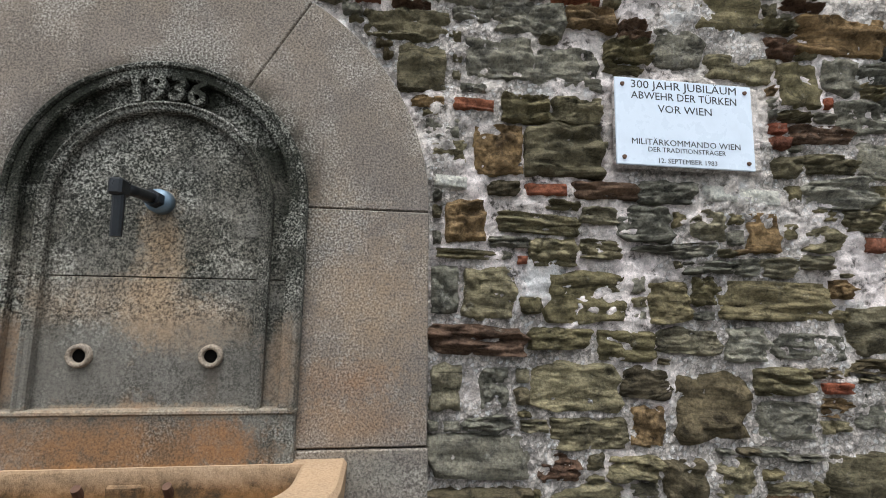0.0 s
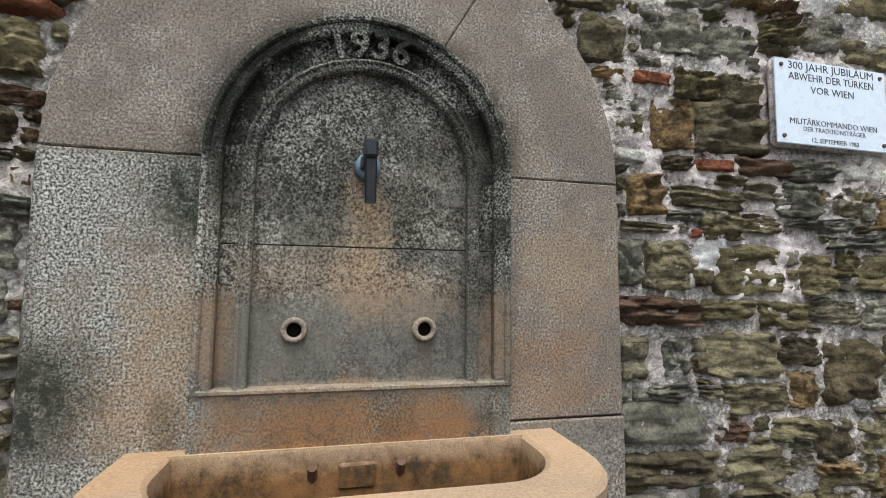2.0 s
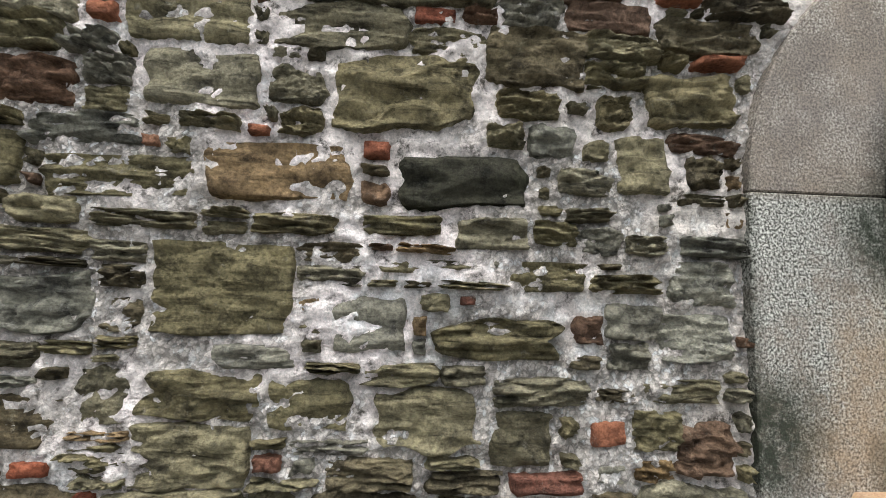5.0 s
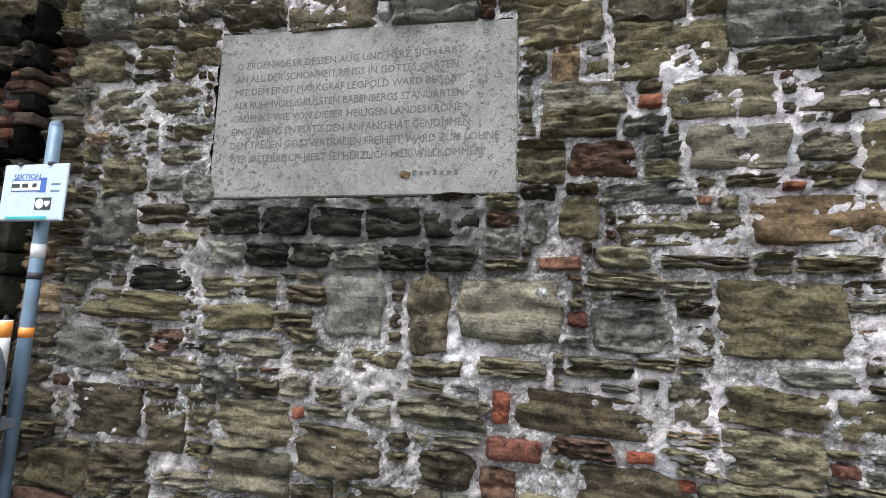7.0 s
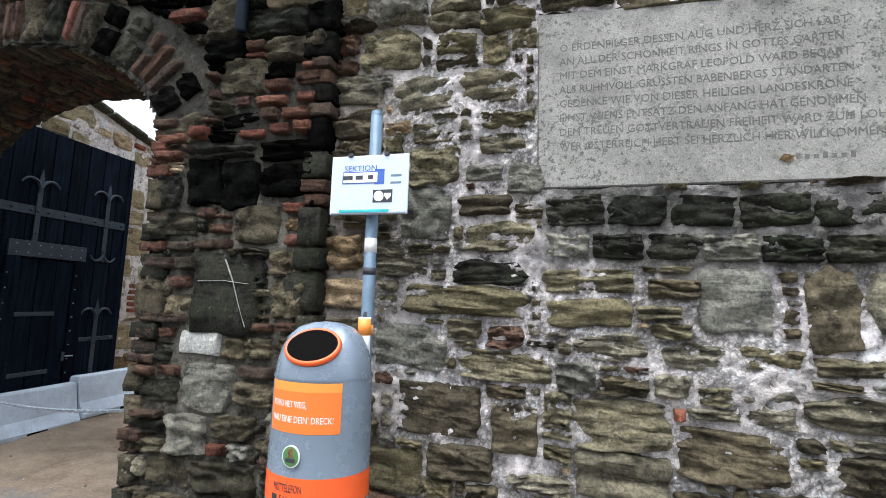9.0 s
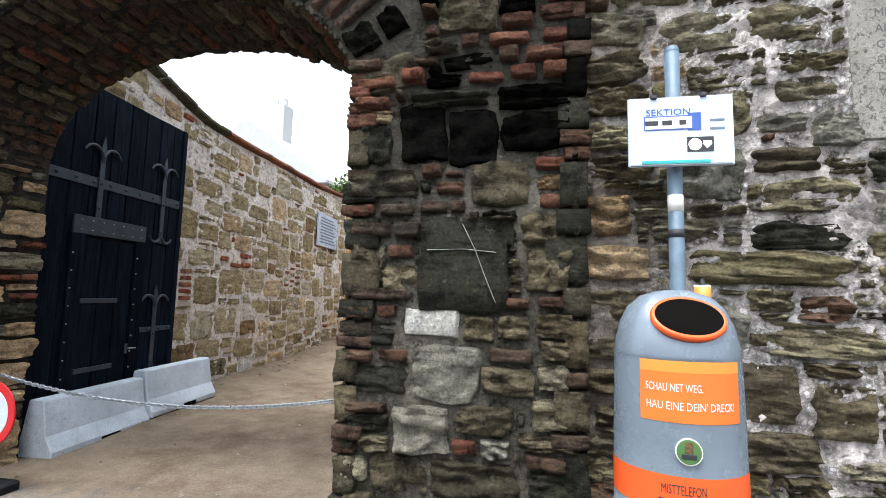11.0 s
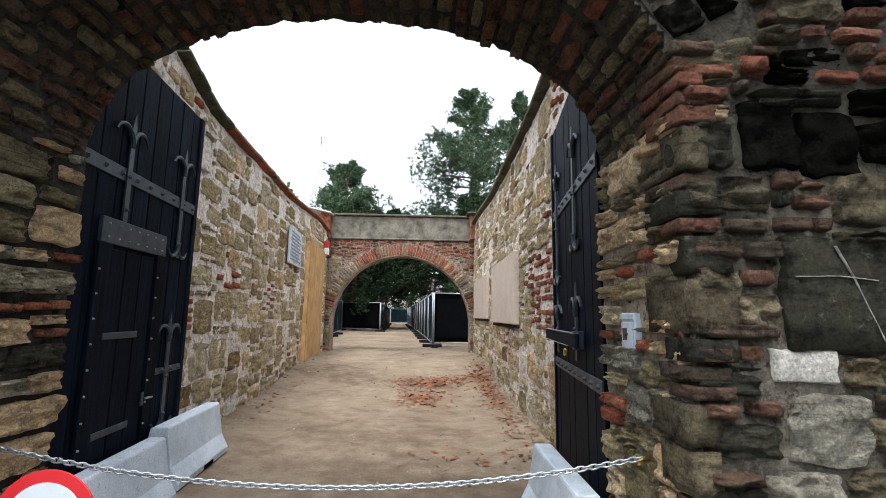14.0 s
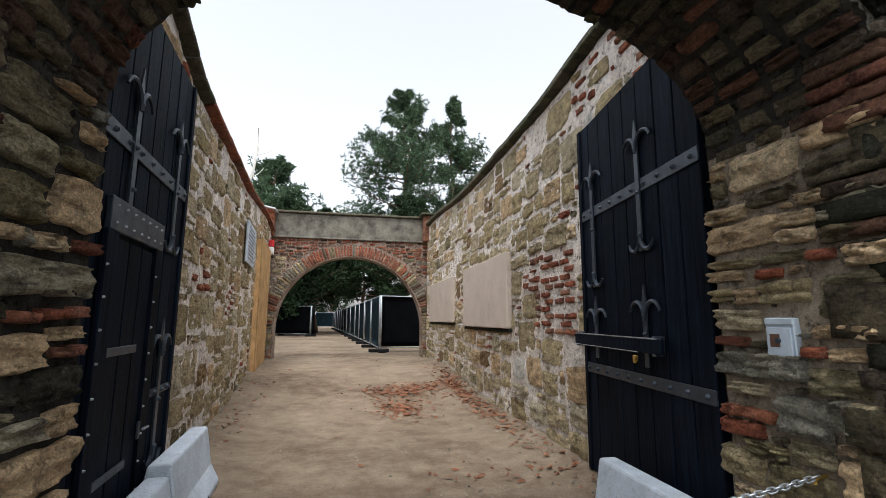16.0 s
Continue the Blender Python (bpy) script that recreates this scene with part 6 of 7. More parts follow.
part("cap_lip", wrap_band(0.571, 0.578, 0, 360, 0.2235, 60), BIN_GREY, litter, "", True)
part("orange_band", wrap_band(0.095, 0.205, 0, 360, 0.2285, 60), BIN_ORANGE, litter, "orange-red printed band", True)
part("sticker", wrap_band(0.37, 0.528, -138, -48, 0.2262), STICKER_RED, litter, "orange sticker with white print", True)
part("sticker_header", wrap_band(0.5285, 0.565, -138, -48, 0.2262), STICKER, litter, "", True)


def wrapped_text(text, size, z, a_mid, r, material, width):
    ob = lettering(text, size, Matrix.Identity(4), material, litter, "lettering", 0.0004, "CENTER", width)
    for vert in ob.data.vertices:
        a = radians(a_mid) + vert.co.x / r
        q = r + vert.co.z
        vert.co = (q * math.cos(a), q * 0.86 * math.sin(a), z + vert.co.y)


wrapped_text("SCHAU NET WEG,", 0.036, 0.468, -109, 0.2272, PAPER, 0.185)
wrapped_text("HAU EINE DEIN' DRECK!", 0.036, 0.41, -94, 0.2272, PAPER, 0.30)
wrapped_text("MISTTELEFON", 0.042, 0.15, -103, 0.2295, INK, 0.14)
part("phone_mark", wrap_band(0.110, 0.134, -123, -115, 0.2297, 6), INK, litter, "", True)
wrapped_text("546 48", 0.04, 0.108, -101, 0.2295, INK, 0.085)
badge_m = pose(0, 0, 0.285, 0, 0, -100 + 90) @ Matrix.Translation((0, -0.196, 0))
bm = rod(0.042, 0.042, (0, 0, 0), (0, -0.006, 0), 24)
bm.transform(badge_m)
badge = part("badge", bm, PAPER, litter, "round green badge")
bm = rod(0.038, 0.038, (0, -0.001, 0), (0, -0.0075, 0), 24)
bm.transform(badge_m)
part("badge_face", bm, GREEN, badge)
bm = box(0.026, 0.003, 0.034, (0, -0.0078, -0.004), 0.004)
bm.transform(badge_m)
part("badge_patch", bm, OCHRE, badge)
bm = box(0.046, 0.003, 0.016, (0, -0.0082, -0.022), 0.002)
bm.transform(badge_m)
part("badge_bar", bm, INK, badge)
ring_m = Matrix.Translation((0.0, -0.128, 0.70)) @ Matrix.Rotation(radians(46), 4, "X")
bm = bmesh.new()
loops = []
for i in range(40):
    a = 6.28319 * i / 40
    c = Vector((0.118 * math.cos(a), 0.085 * math.sin(a), 0))
    o = Vector((math.cos(a), math.sin(a), 0))
    loops.append([bm.verts.new(c + o * 0.011 * math.cos(6.28319 * k / 8) + Vector((0, 0, 0.014 * math.sin(6.28319 * k / 8)))) for k in range(8)])
for i in range(40):
    for k in range(8):
        bm.faces.new((loops[i][k], loops[(i + 1) % 40][k], loops[(i + 1) % 40][(k + 1) % 8], loops[i][(k + 1) % 8]))
bm.transform(ring_m)
part("orange_rim", bm, BIN_ORANGE, litter, "orange rim of the opening", True)
bm = rod(1, 1, (0, 0, 0.0), (0, 0, 0.012), 32)
bm.transform(ring_m @ Matrix.Diagonal((0.116, 0.083, 1, 1)))
part("opening", bm, HOLE, litter, "dark opening")
part("lock", rod(0.012, 0.012, (0.0, -0.19, 0.06), (0.0, -0.2, 0.06), 12), INK, litter)
tube_box = part("cigarette_tube", rod(0.03, 0.03, (0.145, 0.10, 0.55), (0.145, 0.10, 0.82), 16), PAPER, litter, "white and orange cigarette tube", True)
part("tube_print", rod(0.0305, 0.0305, (0.145, 0.10, 0.74), (0.145, 0.10, 0.815), 16), STICKER, tube_box, "", True)
part("tube_lid", rod(0.012, 0.006, (0.145, 0.10, 0.82), (0.145, 0.10, 0.845), 8), INK, tube_box)
part("pole_clamp", box(0.08, 0.12, 0.05, (0.09, 0.19, 0.3), 0.006), GALV, litter)


# ================================================================ the gate's two leaves
def flat_bar(w, d, z0, z1, u, side, tip=True):
    out = [(u - w / 2, z0), (u - w / 2, z1)] + ([(u, z1 + 0.12)] if tip else []) + [(u + w / 2, z1), (u + w / 2, z0)]
    return prism(out, d * side)


def curls(bm, u, z, r, y, updown=1):
    for s in (-1, 1):
        pts = [(u + s * (r - r * math.cos(a)), y, z + updown * r * 1.25 * math.sin(a)) for a in [radians(10 * k) for k in range(0, 16)]]
        tube(pts, 0.021, 6, bm, 0.011)
    return bm


def gate_leaf(name, hinge, turn, side, length, straps, wicket):
    """A leaf of boards with strap irons; local x runs from the hinge, the seen face looks along side * y."""
    root = tagged(empty(name, (hinge[0], hinge[1], 0.16), turn), "open black plank gate leaf with wrought-iron straps" + (" and a wicket door" if wicket else " and a padlocked bar"), "gate", "gate leaves")
    count = 8
    w = length / count
    rr = random.Random(3 + count + (5 if wicket else 0))

    def crest(u):
        return 3.19 - 0.5 * max(0.0, 0.45 - u) ** 2

    for i in range(count):
        u0, u1 = i * w + 0.004, (i + 1) * w - 0.004
        outline = [(u0, 0.0), (u0, crest(u0)), ((u0 + u1) / 2, crest((u0 + u1) / 2)), (u1, crest(u1)), (u1, 0.0)]
        part("board", prism(outline, 0.05, Matrix.Translation((0, -0.025 + rr.uniform(-0.004, 0.004), 0)), 0.006), DOOR_WOOD, root)
    face = 0.027 * side
    part("edge_batten", box(0.07, 0.085, crest(length), (length - 0.03, 0, 0), 0.008), DOOR_WOOD, root)
    for z, u0, u1, h in straps:
        bar = part("strap_iron", box(u1 - u0, 0.012, h, ((u0 + u1) / 2, face + 0.006 * side, z), 0.003), IRON, root)
        k = max(4, round((u1 - u0) / 0.19))
        for i in range(k):
            u = u0 + 0.07 + (u1 - u0 - 0.14) * i / (k - 1)
            part("stud", rod(0.021, 0.008, (u, face + 0.01 * side, z + h / 2), (u, face + 0.032 * side, z + h / 2), 8), IRON, bar)

    def fleur(u, z0, z1, up=True, down=False):
        bm = flat_bar(0.055, 0.012, z0, z1, u, side)
        bm.transform(Matrix.Translation((0, face + 0.012 * side, 0)))
        if up:
            curls(bm, u, z1 - 0.14, 0.11, face + 0.02 * side)
        if down:
            curls(bm, u, z0 + 0.12, 0.09, face + 0.02 * side, -1)
        iron = part("fleur_iron", bm, IRON, root)
        for z in (z0 + 0.12, (z0 + z1) / 2, z1 - 0.1):
            part("stud", rod(0.02, 0.008, (u, face + 0.02 * side, z), (u, face + 0.042 * side, z), 8), IRON, iron)

    if wicket:
        fleur(0.52, 1.90, 2.62)
        fleur(1.36, 1.78, 2.66, True, True)
        fleur(1.36, 0.35, 1.20, True, True)
        head_iron = part("wicket_frame", box(0.86, 0.03, 0.17, (0.70, face + 0.018 * side, 1.76), 0.004), IRON, root, "riveted iron head of the wicket door")
        for i in range(7):
            for dz in (0.04, 0.13):
                part("stud", rod(0.009, 0.005, (0.34 + 0.12 * i, face + 0.03 * side, 1.76 + dz), (0.34 + 0.12 * i, face + 0.042 * side, 1.76 + dz), 6), GALV, head_iron)
        for u in (0.33, 1.08):
            post = part("wicket_stile", box(0.14, 0.03, 1.62, (u, face + 0.017 * side, 0.14), 0.004), DOOR_WOOD, root)
            for i in range(9):
                part("stud", rod(0.009, 0.005, (u - 0.05, face + 0.03 * side, 0.3 + 0.16 * i), (u - 0.05, face + 0.042 * side, 0.3 + 0.16 * i), 6), GALV, post)
        for i in range(3):
            part("wicket_board", box(0.19, 0.022, 1.55, (0.5 + 0.2 * i, face + 0.004 * side, 0.18), 0.005), DOOR_WOOD, root)
        for z in (1.12, 0.48):
            part("wicket_strap", box(0.42, 0.012, 0.045, (0.62, face + 0.022 * side, z), 0.003), IRON, root)
        handle = part("latch_plate", box(0.035, 0.012, 0.1, (0.98, face + 0.034 * side, 0.60), 0.003), IRON, root)
        part("latch_lever", rod(0.009, 0.007, (0.98, face + 0.06 * side, 0.655), (1.08, face + 0.06 * side, 0.65), 8), GALV, handle, "bright latch lever")
    else:
        fleur(0.70, 1.82, 2.70, True, True)
        fleur(1.55, 1.62, 2.66, True, True)
        fleur(0.70, 1.00, 1.46)
        fleur(1.55, 1.00, 1.42)
        rail = part("locking_bar", box(1.50, 0.03, 0.10, (1.16, face + 0.07 * side, 1.105), 0.006), DOOR_WOOD, root, "padlocked black locking bar")
        part("bar_edge", box(1.46, 0.034, 0.008, (1.18, face + 0.071 * side, 1.2), 0.002), BRIGHT, rail, "bright worn upper edge")
        part("bar_edge", box(1.18, 0.034, 0.006, (1.30, face + 0.071 * side, 1.104), 0.002), BRIGHT, rail, "bright worn lower edge")
        for u in (0.50, 1.86):
            part("bar_bracket", box(0.05, 0.075, 0.13, (u, face + 0.045 * side, 1.09), 0.006), IRON, rail)
        lock = part("padlock", box(0.05, 0.022, 0.055, (0.71, face + 0.10 * side, 1.03), 0.006), BRASS, rail, "brass padlock")
    return root


gate_leaf("gate_leaf", (-11.93, 2.93), 94.0, -1, 1.70, [(2.22, 0.0, 1.66, 0.095), (0.80, 1.1, 1.66, 0.05)], True)
gate_leaf("gate_leaf", (-8.70, 2.93), 83.0, 1, 1.86, [(2.26, 0.0, 1.82, 0.095), (0.86, 0.0, 1.82, 0.085)], False)


# ================================================================ concrete barriers, chain and round sign
def barrier(at, turn, length, size=1.0):
    root = tagged(empty("concrete_barrier", (at[0], at[1], level(at[0], at[1]) - 0.005), turn), "short pale concrete traffic barrier beside the gate leaf", "barrier", "concrete barriers")
    prof = [(-0.18, 0.0), (-0.18, 0.05), (-0.115, 0.17), (-0.068, 0.445), (-0.055, 0.455), (0.055, 0.455), (0.068, 0.445), (0.115, 0.17), (0.18, 0.05), (0.18, 0.0)]
    bm = prism([(x, z * size) for x, z in prof], length, None, 0.008)
    part("barrier_body", bm, CONCRETE, root)
    part("forklift_slot", box(0.368, 0.22, 0.045, (0, length * 0.55, 0.001), 0.008), HOLE, root, "dark slot under the barrier")
    return root


barrier((-11.755, 2.92), 4.0, 1.06)
barrier((-11.83, 4.0), 4.0, 1.08, 1.04)
barrier((-8.88, 2.80), -0.5, 1.05)

chain = tagged(empty("chain", (-8.77, 2.37, 0.84)), "galvanised steel chain across the gate between the jambs", "chain")
bm = bmesh.new()
loop = []
for i in range(12):
    a = 6.28319 * i / 12
    c = Vector((0.016 * math.cos(a) + (0.007 if math.cos(a) > 0 else -0.007), 0.011 * math.sin(a), 0))
    o = Vector((math.cos(a), math.sin(a), 0))
    loop.append([bm.verts.new(c + o * 0.0042 * math.cos(6.28319 * k / 6) + Vector((0, 0, 0.0042 * math.sin(6.28319 * k / 6)))) for k in range(6)])
for i in range(12):
    for k in range(6):
        bm.faces.new((loop[i][k], loop[(i + 1) % 12][k], loop[(i + 1) % 12][(k + 1) % 6], loop[i][(k + 1) % 6]))
link = part("chain_link", bm, CHAIN_STEEL, chain, "", True)
c0, c1, sag = Vector((-8.77, 2.37, 0.84)), Vector((-11.79, 2.50, 0.84)), 0.155
count = 100
for i in range(count):
    q, q2 = (i + 0.5) / count, (i + 0.55) / count
    p = c0.lerp(c1, q) - Vector((0, 0, sag * 4 * q * (1 - q)))
    d = (c0.lerp(c1, q2) - Vector((0, 0, sag * 4 * q2 * (1 - q2))) - p).normalized()
    ob = link if i == 0 else new("chain_link", link.data)
    ob.parent = chain
    ob.matrix_basis = Matrix.Translation(p - c0) @ d.to_track_quat("X", "Z").to_matrix().to_4x4() @ Matrix.Rotation(radians(45 + 90 * (i % 2)), 4, "X")
part("wall_hook", tube([(0.06, 0, 0.0), (0.0, 0, 0.0), (-0.02, 0, -0.012), (-0.02, 0, -0.03)], 0.008, 8), BRASS, chain)
part("wall_hook", tube([(-3.08, 0.13, 0.0), (-3.02, 0.13, 0.0)], 0.008, 8), IRON, chain)

SX, SY, SZN = -11.36, 2.30, 0.585
round_sign = tagged(empty("round_road_sign", (SX, SY, level(SX, SY))), "round white road sign with a red rim on a low post", "road sign")
h0 = SZN - level(SX, SY)
part("red_rim", rod(0.215, 0.215, (0, 0.006, h0), (0, -0.004, h0), 48), RED, round_sign)
part("white_face", rod(0.165, 0.165, (0, 0, h0), (0, -0.0065, h0), 48), ENAMEL, round_sign)
part("sign_back_post", rod(0.025, 0.025, (0, 0.035, -0.02), (0, 0.035, h0 + 0.1), 12), GALV, round_sign, "", True)
part("sign_base", box(0.3, 0.2, 0.07, (0, 0.04, -0.005), 0.015), RUBBER, round_sign)


def guard_stone(at, size, material, label, seed):
    bm = bmesh.new()
    bmesh.ops.create_icosphere(bm, subdivisions=3, radius=1)
    for vert in bm.verts:
        p = vert.co.copy()
        vert.co = Vector((p.x * size[0], p.y * size[1], p.z * size[2])) * (1 + 0.18 * noise.noise(p * 1.7 + Vector((seed, 0, 0))) + 0.07 * noise.noise(p * 5))
    bm.transform(Matrix.Translation(at))
    tagged(part("guard_stone", bm, material, None, "", True), label, "stone")


guard_stone((-11.62, 2.12, 0.16), (0.24, 0.2, 0.3), TAN, "rounded tan guard stone at the gate jamb", 0.0)
guard_stone((-8.76, 2.36, 0.20), (0.16, 0.2, 0.33), WHITE, "rounded pale greenish guard stone at the gate jamb", 4.0)

meter = tagged(empty("meter_box", (-8.748, 2.49, 1.405)), "small bluish metal box with rust on the gate jamb", "box")
part("box_body", box(0.07, 0.15, 0.19, (0.02, 0, -0.095), 0.005), METER, meter)
part("box_door", box(0.008, 0.125, 0.135, (-0.019, 0, -0.085), 0.003), METER, meter, "pale metal flap")
part("box_header", box(0.01, 0.14, 0.03, (-0.018, 0, 0.062), 0.003), METER, meter)
part("rust_patch", box(0.003, 0.05, 0.06, (-0.0235, 0.02, -0.04), 0.0), RUSTY, meter)
part("lock_knob", rod(0.012, 0.012, (-0.022, 0.0, -0.01), (-0.034, 0.0, -0.01), 10), IRON, meter)


# ================================================================ on the passage walls
def on_wall(edge, y, z, out):
    """A pose on a passage wall: x along the wall (towards +y), y into the passage."""
    slope = edge(y + 0.5) - edge(y - 0.5)
    return Matrix.Translation((edge(y), y, z)) @ Matrix.Rotation(math.atan2(1, slope), 4, "Z"), out


m, _ = on_wall(left_x, 9.75, 2.45, 1)
info = new("information_panel")
info.matrix_basis = m
tagged(info, "white information panel with faint lines of print", "sign")
part("panel", box(1.2, 0.04, 0.74, (0, -0.07, 0), 0.008), ENAMEL, info)
for i in range(9):
    part("print_bar", box(1.0 - 0.12 * (i % 3), 0.003, 0.03, (-0.04 * (i % 3), -0.0915, 0.08 + 0.068 * i), 0.0), POLE, info)
m, _ = on_wall(left_x, 12.45, 0.0, 1)
sheet = new("chipboard_cover")
sheet.matrix_basis = m
tagged(sheet, "tall raw chipboard sheet closing an opening in the wall", "board")
part("sheet", box(2.3, 0.03, 2.95, (0, -0.12, 0.30), 0.004), PLYWOOD, sheet)
for x in (-1.1, 1.1):
    part("batten", box(0.07, 0.10, 2.9, (x, -0.055, 0.30), 0.004), PLYWOOD, sheet)
m, _ = on_wall(left_x, 14.2, 3.25, 1)
marker = new("marker_sign")
marker.matrix_basis = m
tagged(marker, "small red and white marker on the wall", "sign")
part("red_half", box(0.22, 0.14, 0.20, (0, -0.09, 0.2), 0.01), RED, marker)
part("white_half", box(0.22, 0.14, 0.2, (0, -0.09, 0.0), 0.01), PAPER, marker)
for y0, y1, z0, z1, name in ((7.05, 9.75, 1.36, 2.47, "large"), (10.85, 14.0, 1.42, 2.45, "lower")):
    m, _ = on_wall(right_x, (y0 + y1) / 2, z0, -1)
    tablet = new("memorial_tablet")
    tablet.matrix_basis = m
    tagged(tablet, "plain beige stone tablet set on the rubble wall", "tablet", "memorial tablets")
    part("tablet", box(y1 - y0, 0.10, z1 - z0, (0, 0.045, 0), 0.012), PANEL_STONE, tablet)
    part("bottom_ledge", box(y1 - y0 + 0.04, 0.06, 0.05, (0, 0.03, -0.055), 0.01), DARK, tablet)


# ================================================================ construction fences beyond the second arch
def fence_panel(a, b, cloth, height=2.0, group="construction fence panels"):
    a, b = Vector((*a, level(*a))), Vector((*b, level(*b)))
    d = b - a
    root = tagged(empty("fence_panel", a, math.degrees(math.atan2(d.y, d.x))), ("black tarpaulin" if cloth is TARP else "dark green mesh cloth") + " on a galvanised construction fence panel", "fence", group)
    n = d.length
    for x in (0.03, n - 0.03):
        part("post", rod(0.024, 0.024, (x, 0, 0.03), (x, 0, height), 8), GALV, root, "", True)
    for z in (0.16, height - 0.02):
        part("rail", rod(0.02, 0.02, (0.03, 0, z), (n - 0.03, 0, z), 8), GALV, root, "", True)
    bm = bmesh.new()
    nx, nz = 16, 8
    grid = [[bm.verts.new((0.05 + (n - 0.1) * i / nx, -0.03 + 0.03 * noise.noise(Vector((a.x + i * 0.7, j * 0.5, a.y))), 0.2 + (height - 0.24) * j / nz)) for j in range(nz + 1)] for i in range(nx + 1)]
    for i in range(nx):
        for j in range(nz):
            bm.faces.new((grid[i][j], grid[i + 1][j], grid[i + 1][j + 1], grid[i][j + 1]))
    bmesh.ops.solidify(bm, geom=bm.faces[:], thickness=0.006)
    part("cloth", bm, cloth, root, "", True)
    for x in (0.03,):
        part("foot_block", box(0.24, 0.7, 0.12, (x, 0, 0.0), 0.02), RUBBER, root)


def fence_run(a, b, count, cloth):
    a, b = Vector(a), Vector(b)
    for i in range(count):
        fence_panel(tuple(a.lerp(b, i / count)), tuple(a.lerp(b, (i + 1) / count)), cloth)


fence_panel((-9.53, 17.5), (-7.4, 17.9), TARP)
fence_run((-9.55, 17.55), (-10.2, 29.0), 4, MESHCLOTH)
fence_run((-10.2, 29.0), (-12.3, 62.0), 9, MESHCLOTH)
fence_run((-14.1, 18.9), (-15.2, 30.4), 4, MESHCLOTH)
fence_run((-15.9, 34.6), (-12.97, 32.8), 1, TARP)
fence_run((-12.95, 32.8), (-14.6, 62.0), 8, MESHCLOTH)
fence_panel((-14.6, 63.5), (-11.5, 63.8), MESHCLOTH)


# ================================================================ trees
def pine(at, height, radius, base, seed, clumps, material=NEEDLES, lean=0.0, label="tall dark pine with ragged needle clumps"):
    """A pine: tapered trunk, limbs in rough whorls, needle tufts along their outer parts."""
    r = random.Random(seed)
    x0, y0 = at
    z0 = level(x0, y0)
    root = tagged(empty("pine_tree", (x0, y0, z0)), label, "tree", "trees behind the second arch")
    pts = [Vector((lean * (i / 8) ** 2 * height + 0.15 * math.sin(i * 1.7 + seed), 0.15 * math.cos(i * 2.1 + seed), height * i / 8 - 0.1)) for i in range(9)]
    part("trunk", tube(pts, 0.02 * height, 8, None, 0.03), BARK, root, "", True)
    verts, faces = [], []
    count = max(14, clumps // 75)
    for i in range(count):
        q = (i + r.random()) / count
        z = base + (height - base) * q
        c = pts[min(7, int(z / height * 8))].lerp(pts[min(8, int(z / height * 8) + 1)], z / height * 8 % 1)
        reach = radius * (1.0 - q ** 2.4) ** 0.8 * r.uniform(0.55, 1.12) * (0.75 + 0.25 * min(1, q * 4)) + 0.25
        a = r.uniform(0, 6.283)
        tip = c + Vector((math.cos(a) * reach, math.sin(a) * reach, reach * r.uniform(0.05, 0.5)))
        mid = c.lerp(tip, 0.55) - Vector((0, 0, 0.08 * reach))
        part("limb", tube([c, mid, tip], 0.03 + 0.012 * reach, 5, None, 0.015), BARK, root)
        for _ in range(clumps // count):
            s = r.uniform(0.3, 1.04)
            p = (c.lerp(mid, s / 0.55) if s < 0.55 else mid.lerp(tip, (s - 0.55) / 0.45)) + Vector((r.gauss(0, 0.13), r.gauss(0, 0.13), r.gauss(0.08, 0.2))) * (0.55 + reach * 0.42)
            for _ in range(10):
                d = Vector((r.gauss(0, 1), r.gauss(0, 1), r.gauss(0.45, 0.8))).normalized()
                w = d.orthogonal().normalized()
                w.rotate(Matrix.Rotation(r.uniform(0, 6.283), 3, d))
                long = r.uniform(0.2, 0.4) * (0.6 + radius * 0.08)
                k = len(verts)
                verts += [p - w * 0.035, p + d * long * 0.6 + w * 0.045, p + d * long, p + d * long * 0.55 - w * 0.045]
                faces.append((k, k + 1, k + 2, k + 3))
    crown = new("crown", meshed("crown", verts, faces, material))
    crown.parent = root
    return root


pine((-5.9, 42), 22.3, 5.9, 5.0, 5, 6200)
pine((-1.0, 44), 23.0, 4.6, 5.0, 6, 5600)
pine((-16.9, 40), 14.2, 3.8, 3.0, 7, 5200, label="rounded dark green pine")
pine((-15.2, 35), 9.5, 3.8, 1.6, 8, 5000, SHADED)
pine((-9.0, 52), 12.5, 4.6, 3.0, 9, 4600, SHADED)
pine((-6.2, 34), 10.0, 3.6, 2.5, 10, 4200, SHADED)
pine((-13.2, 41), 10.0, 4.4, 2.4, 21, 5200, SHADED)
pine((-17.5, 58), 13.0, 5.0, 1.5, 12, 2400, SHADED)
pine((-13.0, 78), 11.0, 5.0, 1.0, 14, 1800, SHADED)


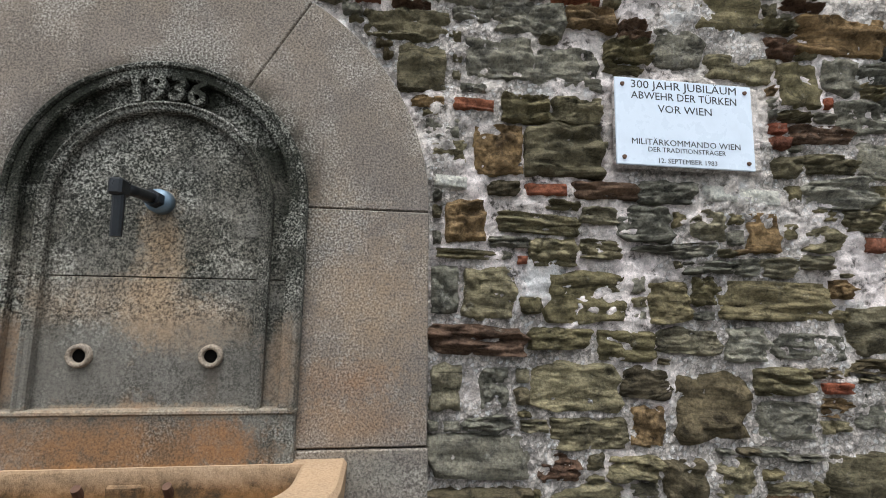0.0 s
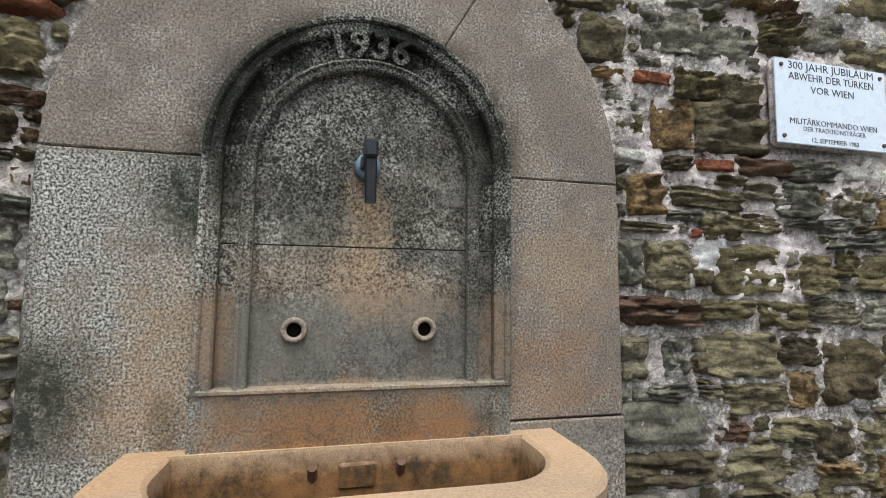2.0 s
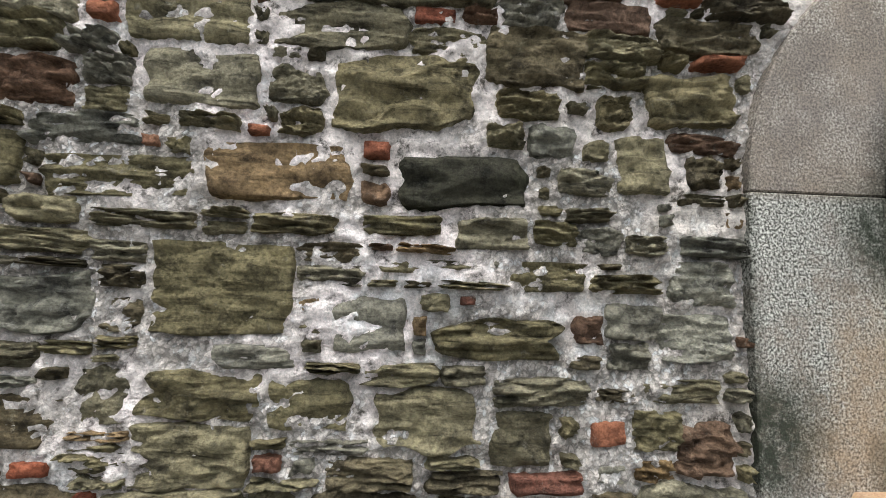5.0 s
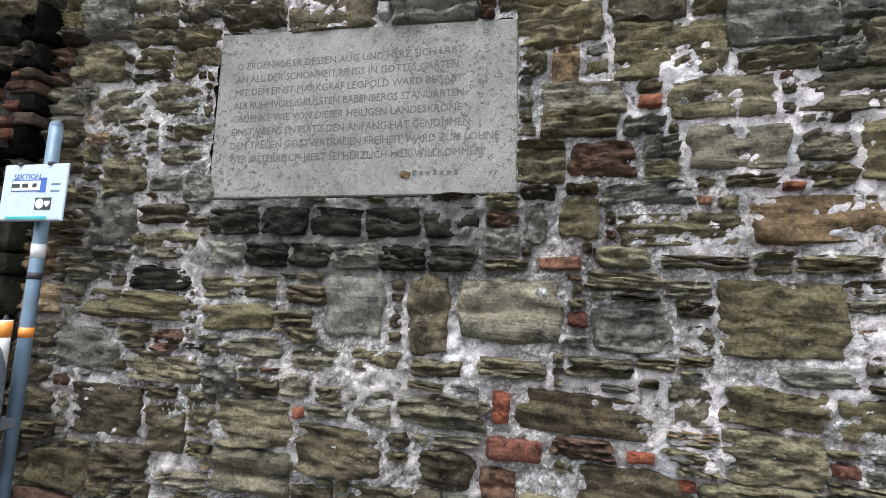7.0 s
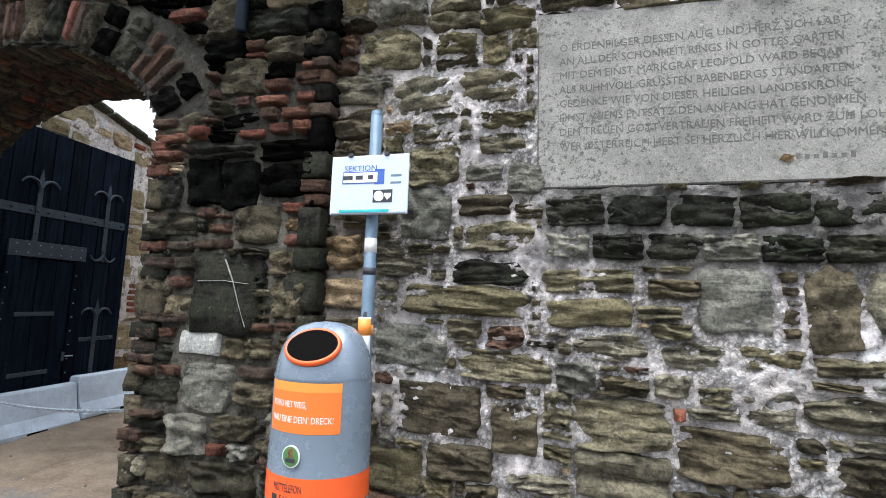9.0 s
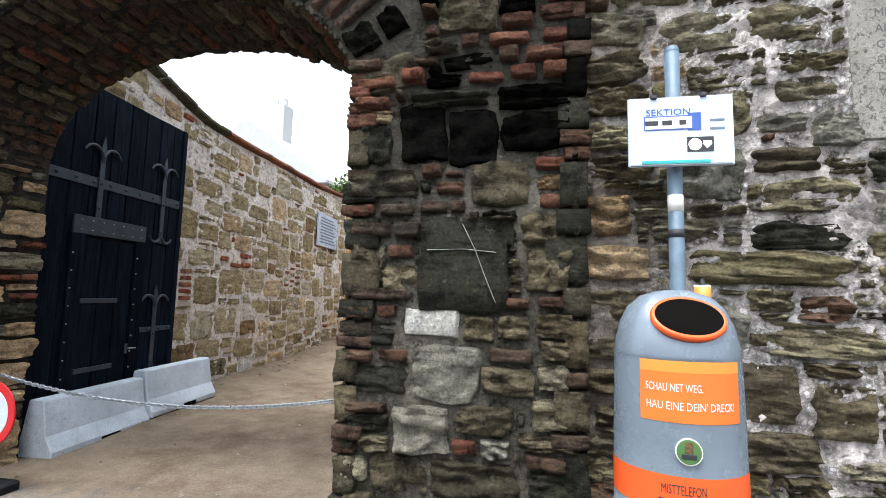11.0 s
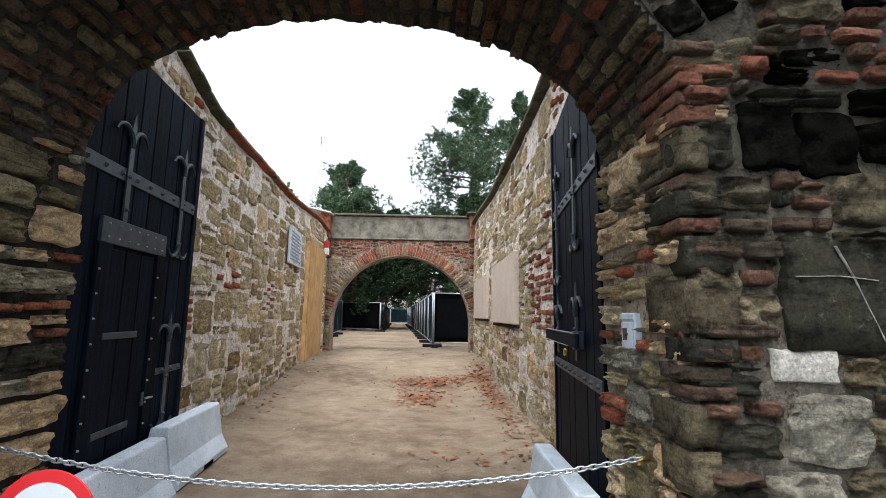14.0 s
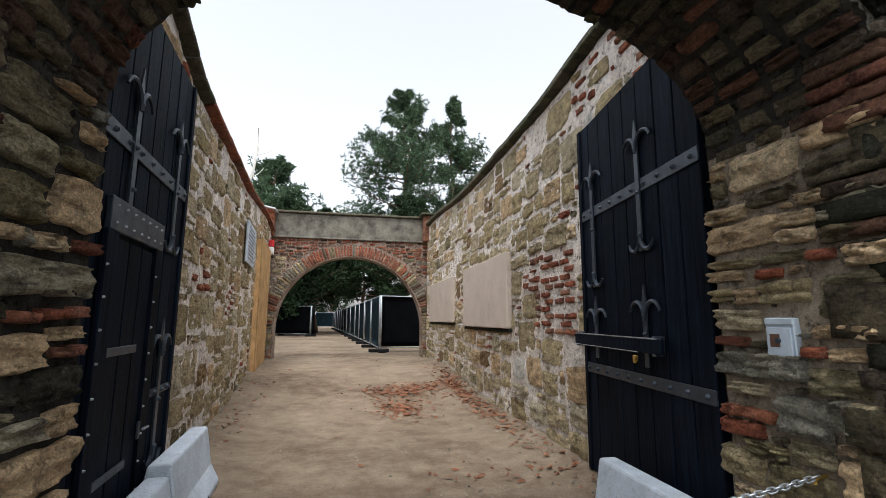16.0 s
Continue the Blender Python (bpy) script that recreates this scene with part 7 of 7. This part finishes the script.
def shrub(at, z0, radius, height, seed, count):
    r = random.Random(seed)
    root = tagged(empty("shrub", (*at, level(*at))), "light green leafy shrub behind the passage wall", "shrub")
    verts, faces = [], []
    for i in range(9):
        a = r.uniform(0, 6.28)
        part("stem", tube([(0, 0, -0.1), (0.3 * radius * math.cos(a), 0.3 * radius * math.sin(a), height * 0.5), (radius * 0.7 * math.cos(a), radius * 0.7 * math.sin(a), height * r.uniform(0.75, 1))], 0.04, 5, None, 0.01), BARK, root)
    for i in range(count):
        a, q = r.uniform(0, 6.28), r.random() ** 0.5
        p = Vector((radius * q * math.cos(a), radius * q * math.sin(a), height * (1 - 0.45 * q * q) * r.uniform(0.55, 1.05)))
        d = Vector((r.gauss(0, 1), r.gauss(0, 1), r.gauss(0.2, 0.7))).normalized()
        w = d.orthogonal().normalized() * 0.06
        k = len(verts)
        verts += [p, p + d * 0.09 + w, p + d * 0.19, p + d * 0.09 - w]
        faces.append((k, k + 1, k + 2, k + 3))
    leaves = new("foliage", meshed("foliage", verts, faces, LEAVES))
    leaves.parent = root


shrub((-14.75, 15.9), 0, 1.0, 5.35, 3, 3000)

birch = tagged(empty("bare_tree", (-14.8, 19.0, level(-14.8, 19.0))), "bare white-barked tree with thin curved branches", "tree")
part("trunk", tube([(0, 0, -0.1), (0.03, 0, 2), (-0.07, 0, 4.1), (0.07, 0, 5.6), (0.36, 0, 6.7), (0.5, 0, 7.6), (0.47, 0, 8.5)], 0.11, 7, None, 0.03), BIRCH, birch, "", True)
for z, dx, dz in ((5.4, 0.45, 0.65), (5.9, -0.3, 0.35), (6.5, 0.45, 0.45), (5.0, -0.4, 0.8), (7.0, -0.1, 0.8), (7.4, 0.6, 0.4)):
    x = 0.07 + (z - 5.6) * 0.24 if z > 5.6 else 0.02
    part("branch", tube([(x, 0, z), (x + dx * 0.6, 0.1, z + dz * 0.4), (x + dx, 0.15, z + dz)], 0.022, 5, None, 0.007), BIRCH, birch)


# ================================================================ white houses in the distance
def house(at, turn, sx, sy, wall_h, roof_h, chimneys, label):
    root = tagged(empty("house", (at[0], at[1], level(*at)), turn), label, "house")
    walls = part("house_wall", box(sx, sy, wall_h, (0, 0, -0.1), 0.03), RENDER_WHITE, root)
    for i in range(max(2, int(sy / 3))):
        for z in (1.2, 4.4):
            if z + 1.6 < wall_h:
                y = -sy / 2 + sy * (i + 0.5) / max(2, int(sy / 3))
                win = part("window", box(0.12, 1.2, 1.6, (sx / 2, y, z), 0.02), POLE, root)
                part("window_sill", box(0.2, 1.4, 0.08, (sx / 2 + 0.03, y, z - 0.09), 0.01), RENDER_WHITE, win)
    roof = prism([(-sx / 2 - 0.4, 0.0), (0, roof_h), (sx / 2 + 0.4, 0.0), (sx / 2 + 0.4, -0.15), (-sx / 2 - 0.4, -0.15)], sy + 0.8, Matrix.Translation((0, -sy / 2 - 0.4, wall_h)))
    roof_ob = part("roof", roof, ROOF_PALE, root)
    for x, y, z in chimneys:
        stack = part("chimney", box(1.1, 0.8, z, (x, y, wall_h), 0.03), RENDER_WHITE, roof_ob)
        for k in (-0.28, 0.28):
            part("chimney_pot", rod(0.17, 0.14, (x + k, y, wall_h + z), (x + k, y, wall_h + z + 0.4), 10), ROOF_PALE, root)


house((-21.3, 28.2), -6.8, 9.0, 15.0, 6.4, 3.5, ((0.6, -6.0, 4.7), (-0.4, 5.2, 4.3)), "white rendered house with pale roof and chimneys behind the wall")
house((-5.2, 70.0), 0, 9.0, 12.0, 6.0, 2.0, (), "white rendered house beyond the construction fence")

# ================================================================ dead leaves and pebbles
rl = random.Random(77)
verts, faces = [], []


def scatter_leaf(x, y, size):
    a = rl.uniform(0, 6.28)
    c, s = math.cos(a), math.sin(a)
    z = level(x, y) + rl.uniform(0.006, 0.02)
    k = len(verts)
    for dx, dy, dz in ((-size, 0, 0.006), (0, -size * 0.45, rl.uniform(0, 0.02)), (size, 0, rl.uniform(0, 0.02)), (0, size * 0.45, 0.0)):
        verts.append((x + dx * c - dy * s, y + dx * s + dy * c, z + dz))
    faces.append((k, k + 1, k + 2, k + 3))


for cx, cy, sx, sy, count in ((-9.7, 9.5, 0.42, 0.28, 520), (-9.85, 8.2, 0.22, 0.35, 260), (-9.1, 9.9, 0.4, 0.2, 160), (-8.62, 9.4, 0.12, 1.3, 600), (-8.6, 6.2, 0.15, 1.2, 110), (-9.25, 5.0, 0.4, 0.16, 40), (-12.2, 8.0, 0.15, 2.2, 90), (-11.3, 16.2, 0.7, 0.4, 80), (-10.2, 8.0, 1.2, 2.5, 14)):
    for _ in range(count):
        x, y = rl.gauss(cx, sx), rl.gauss(cy, sy)
        if left_x(y) + 0.08 < x < right_x(y) - 0.05:
            scatter_leaf(x, y, rl.uniform(0.025, 0.055))
tagged(new("dead_leaves", meshed("dead_leaves", verts, faces, DEAD_LEAVES)), "red-brown dead leaves strewn on the sandy path", "leaves", kind="stuff")
verts, faces = [], []
for _ in range(700):
    y = rl.uniform(2.5, 14.5)
    side = rl.random()
    x = left_x(y) + abs(rl.gauss(0.1, 0.22)) if side < 0.4 else right_x(y) - abs(rl.gauss(0.1, 0.22)) if side < 0.75 else rl.uniform(-12, -8.8)
    r = rl.uniform(0.006, 0.022)
    k = len(verts)
    z = level(x, y)
    verts += [(x + r * rl.uniform(0.8, 1.3), y, z), (x, y + r, z), (x - r, y, z), (x, y - r * rl.uniform(0.8, 1.2), z), (x, y, z + r * 0.9), (x, y, z - r)]
    faces += [(k + a, k + b, k + 4) for a, b in ((0, 1), (1, 2), (2, 3), (3, 0))]
tagged(new("loose_pebbles", meshed("loose_pebbles", verts, faces, GREY)), "loose pebbles along the foot of the walls", "pebbles", kind="stuff")
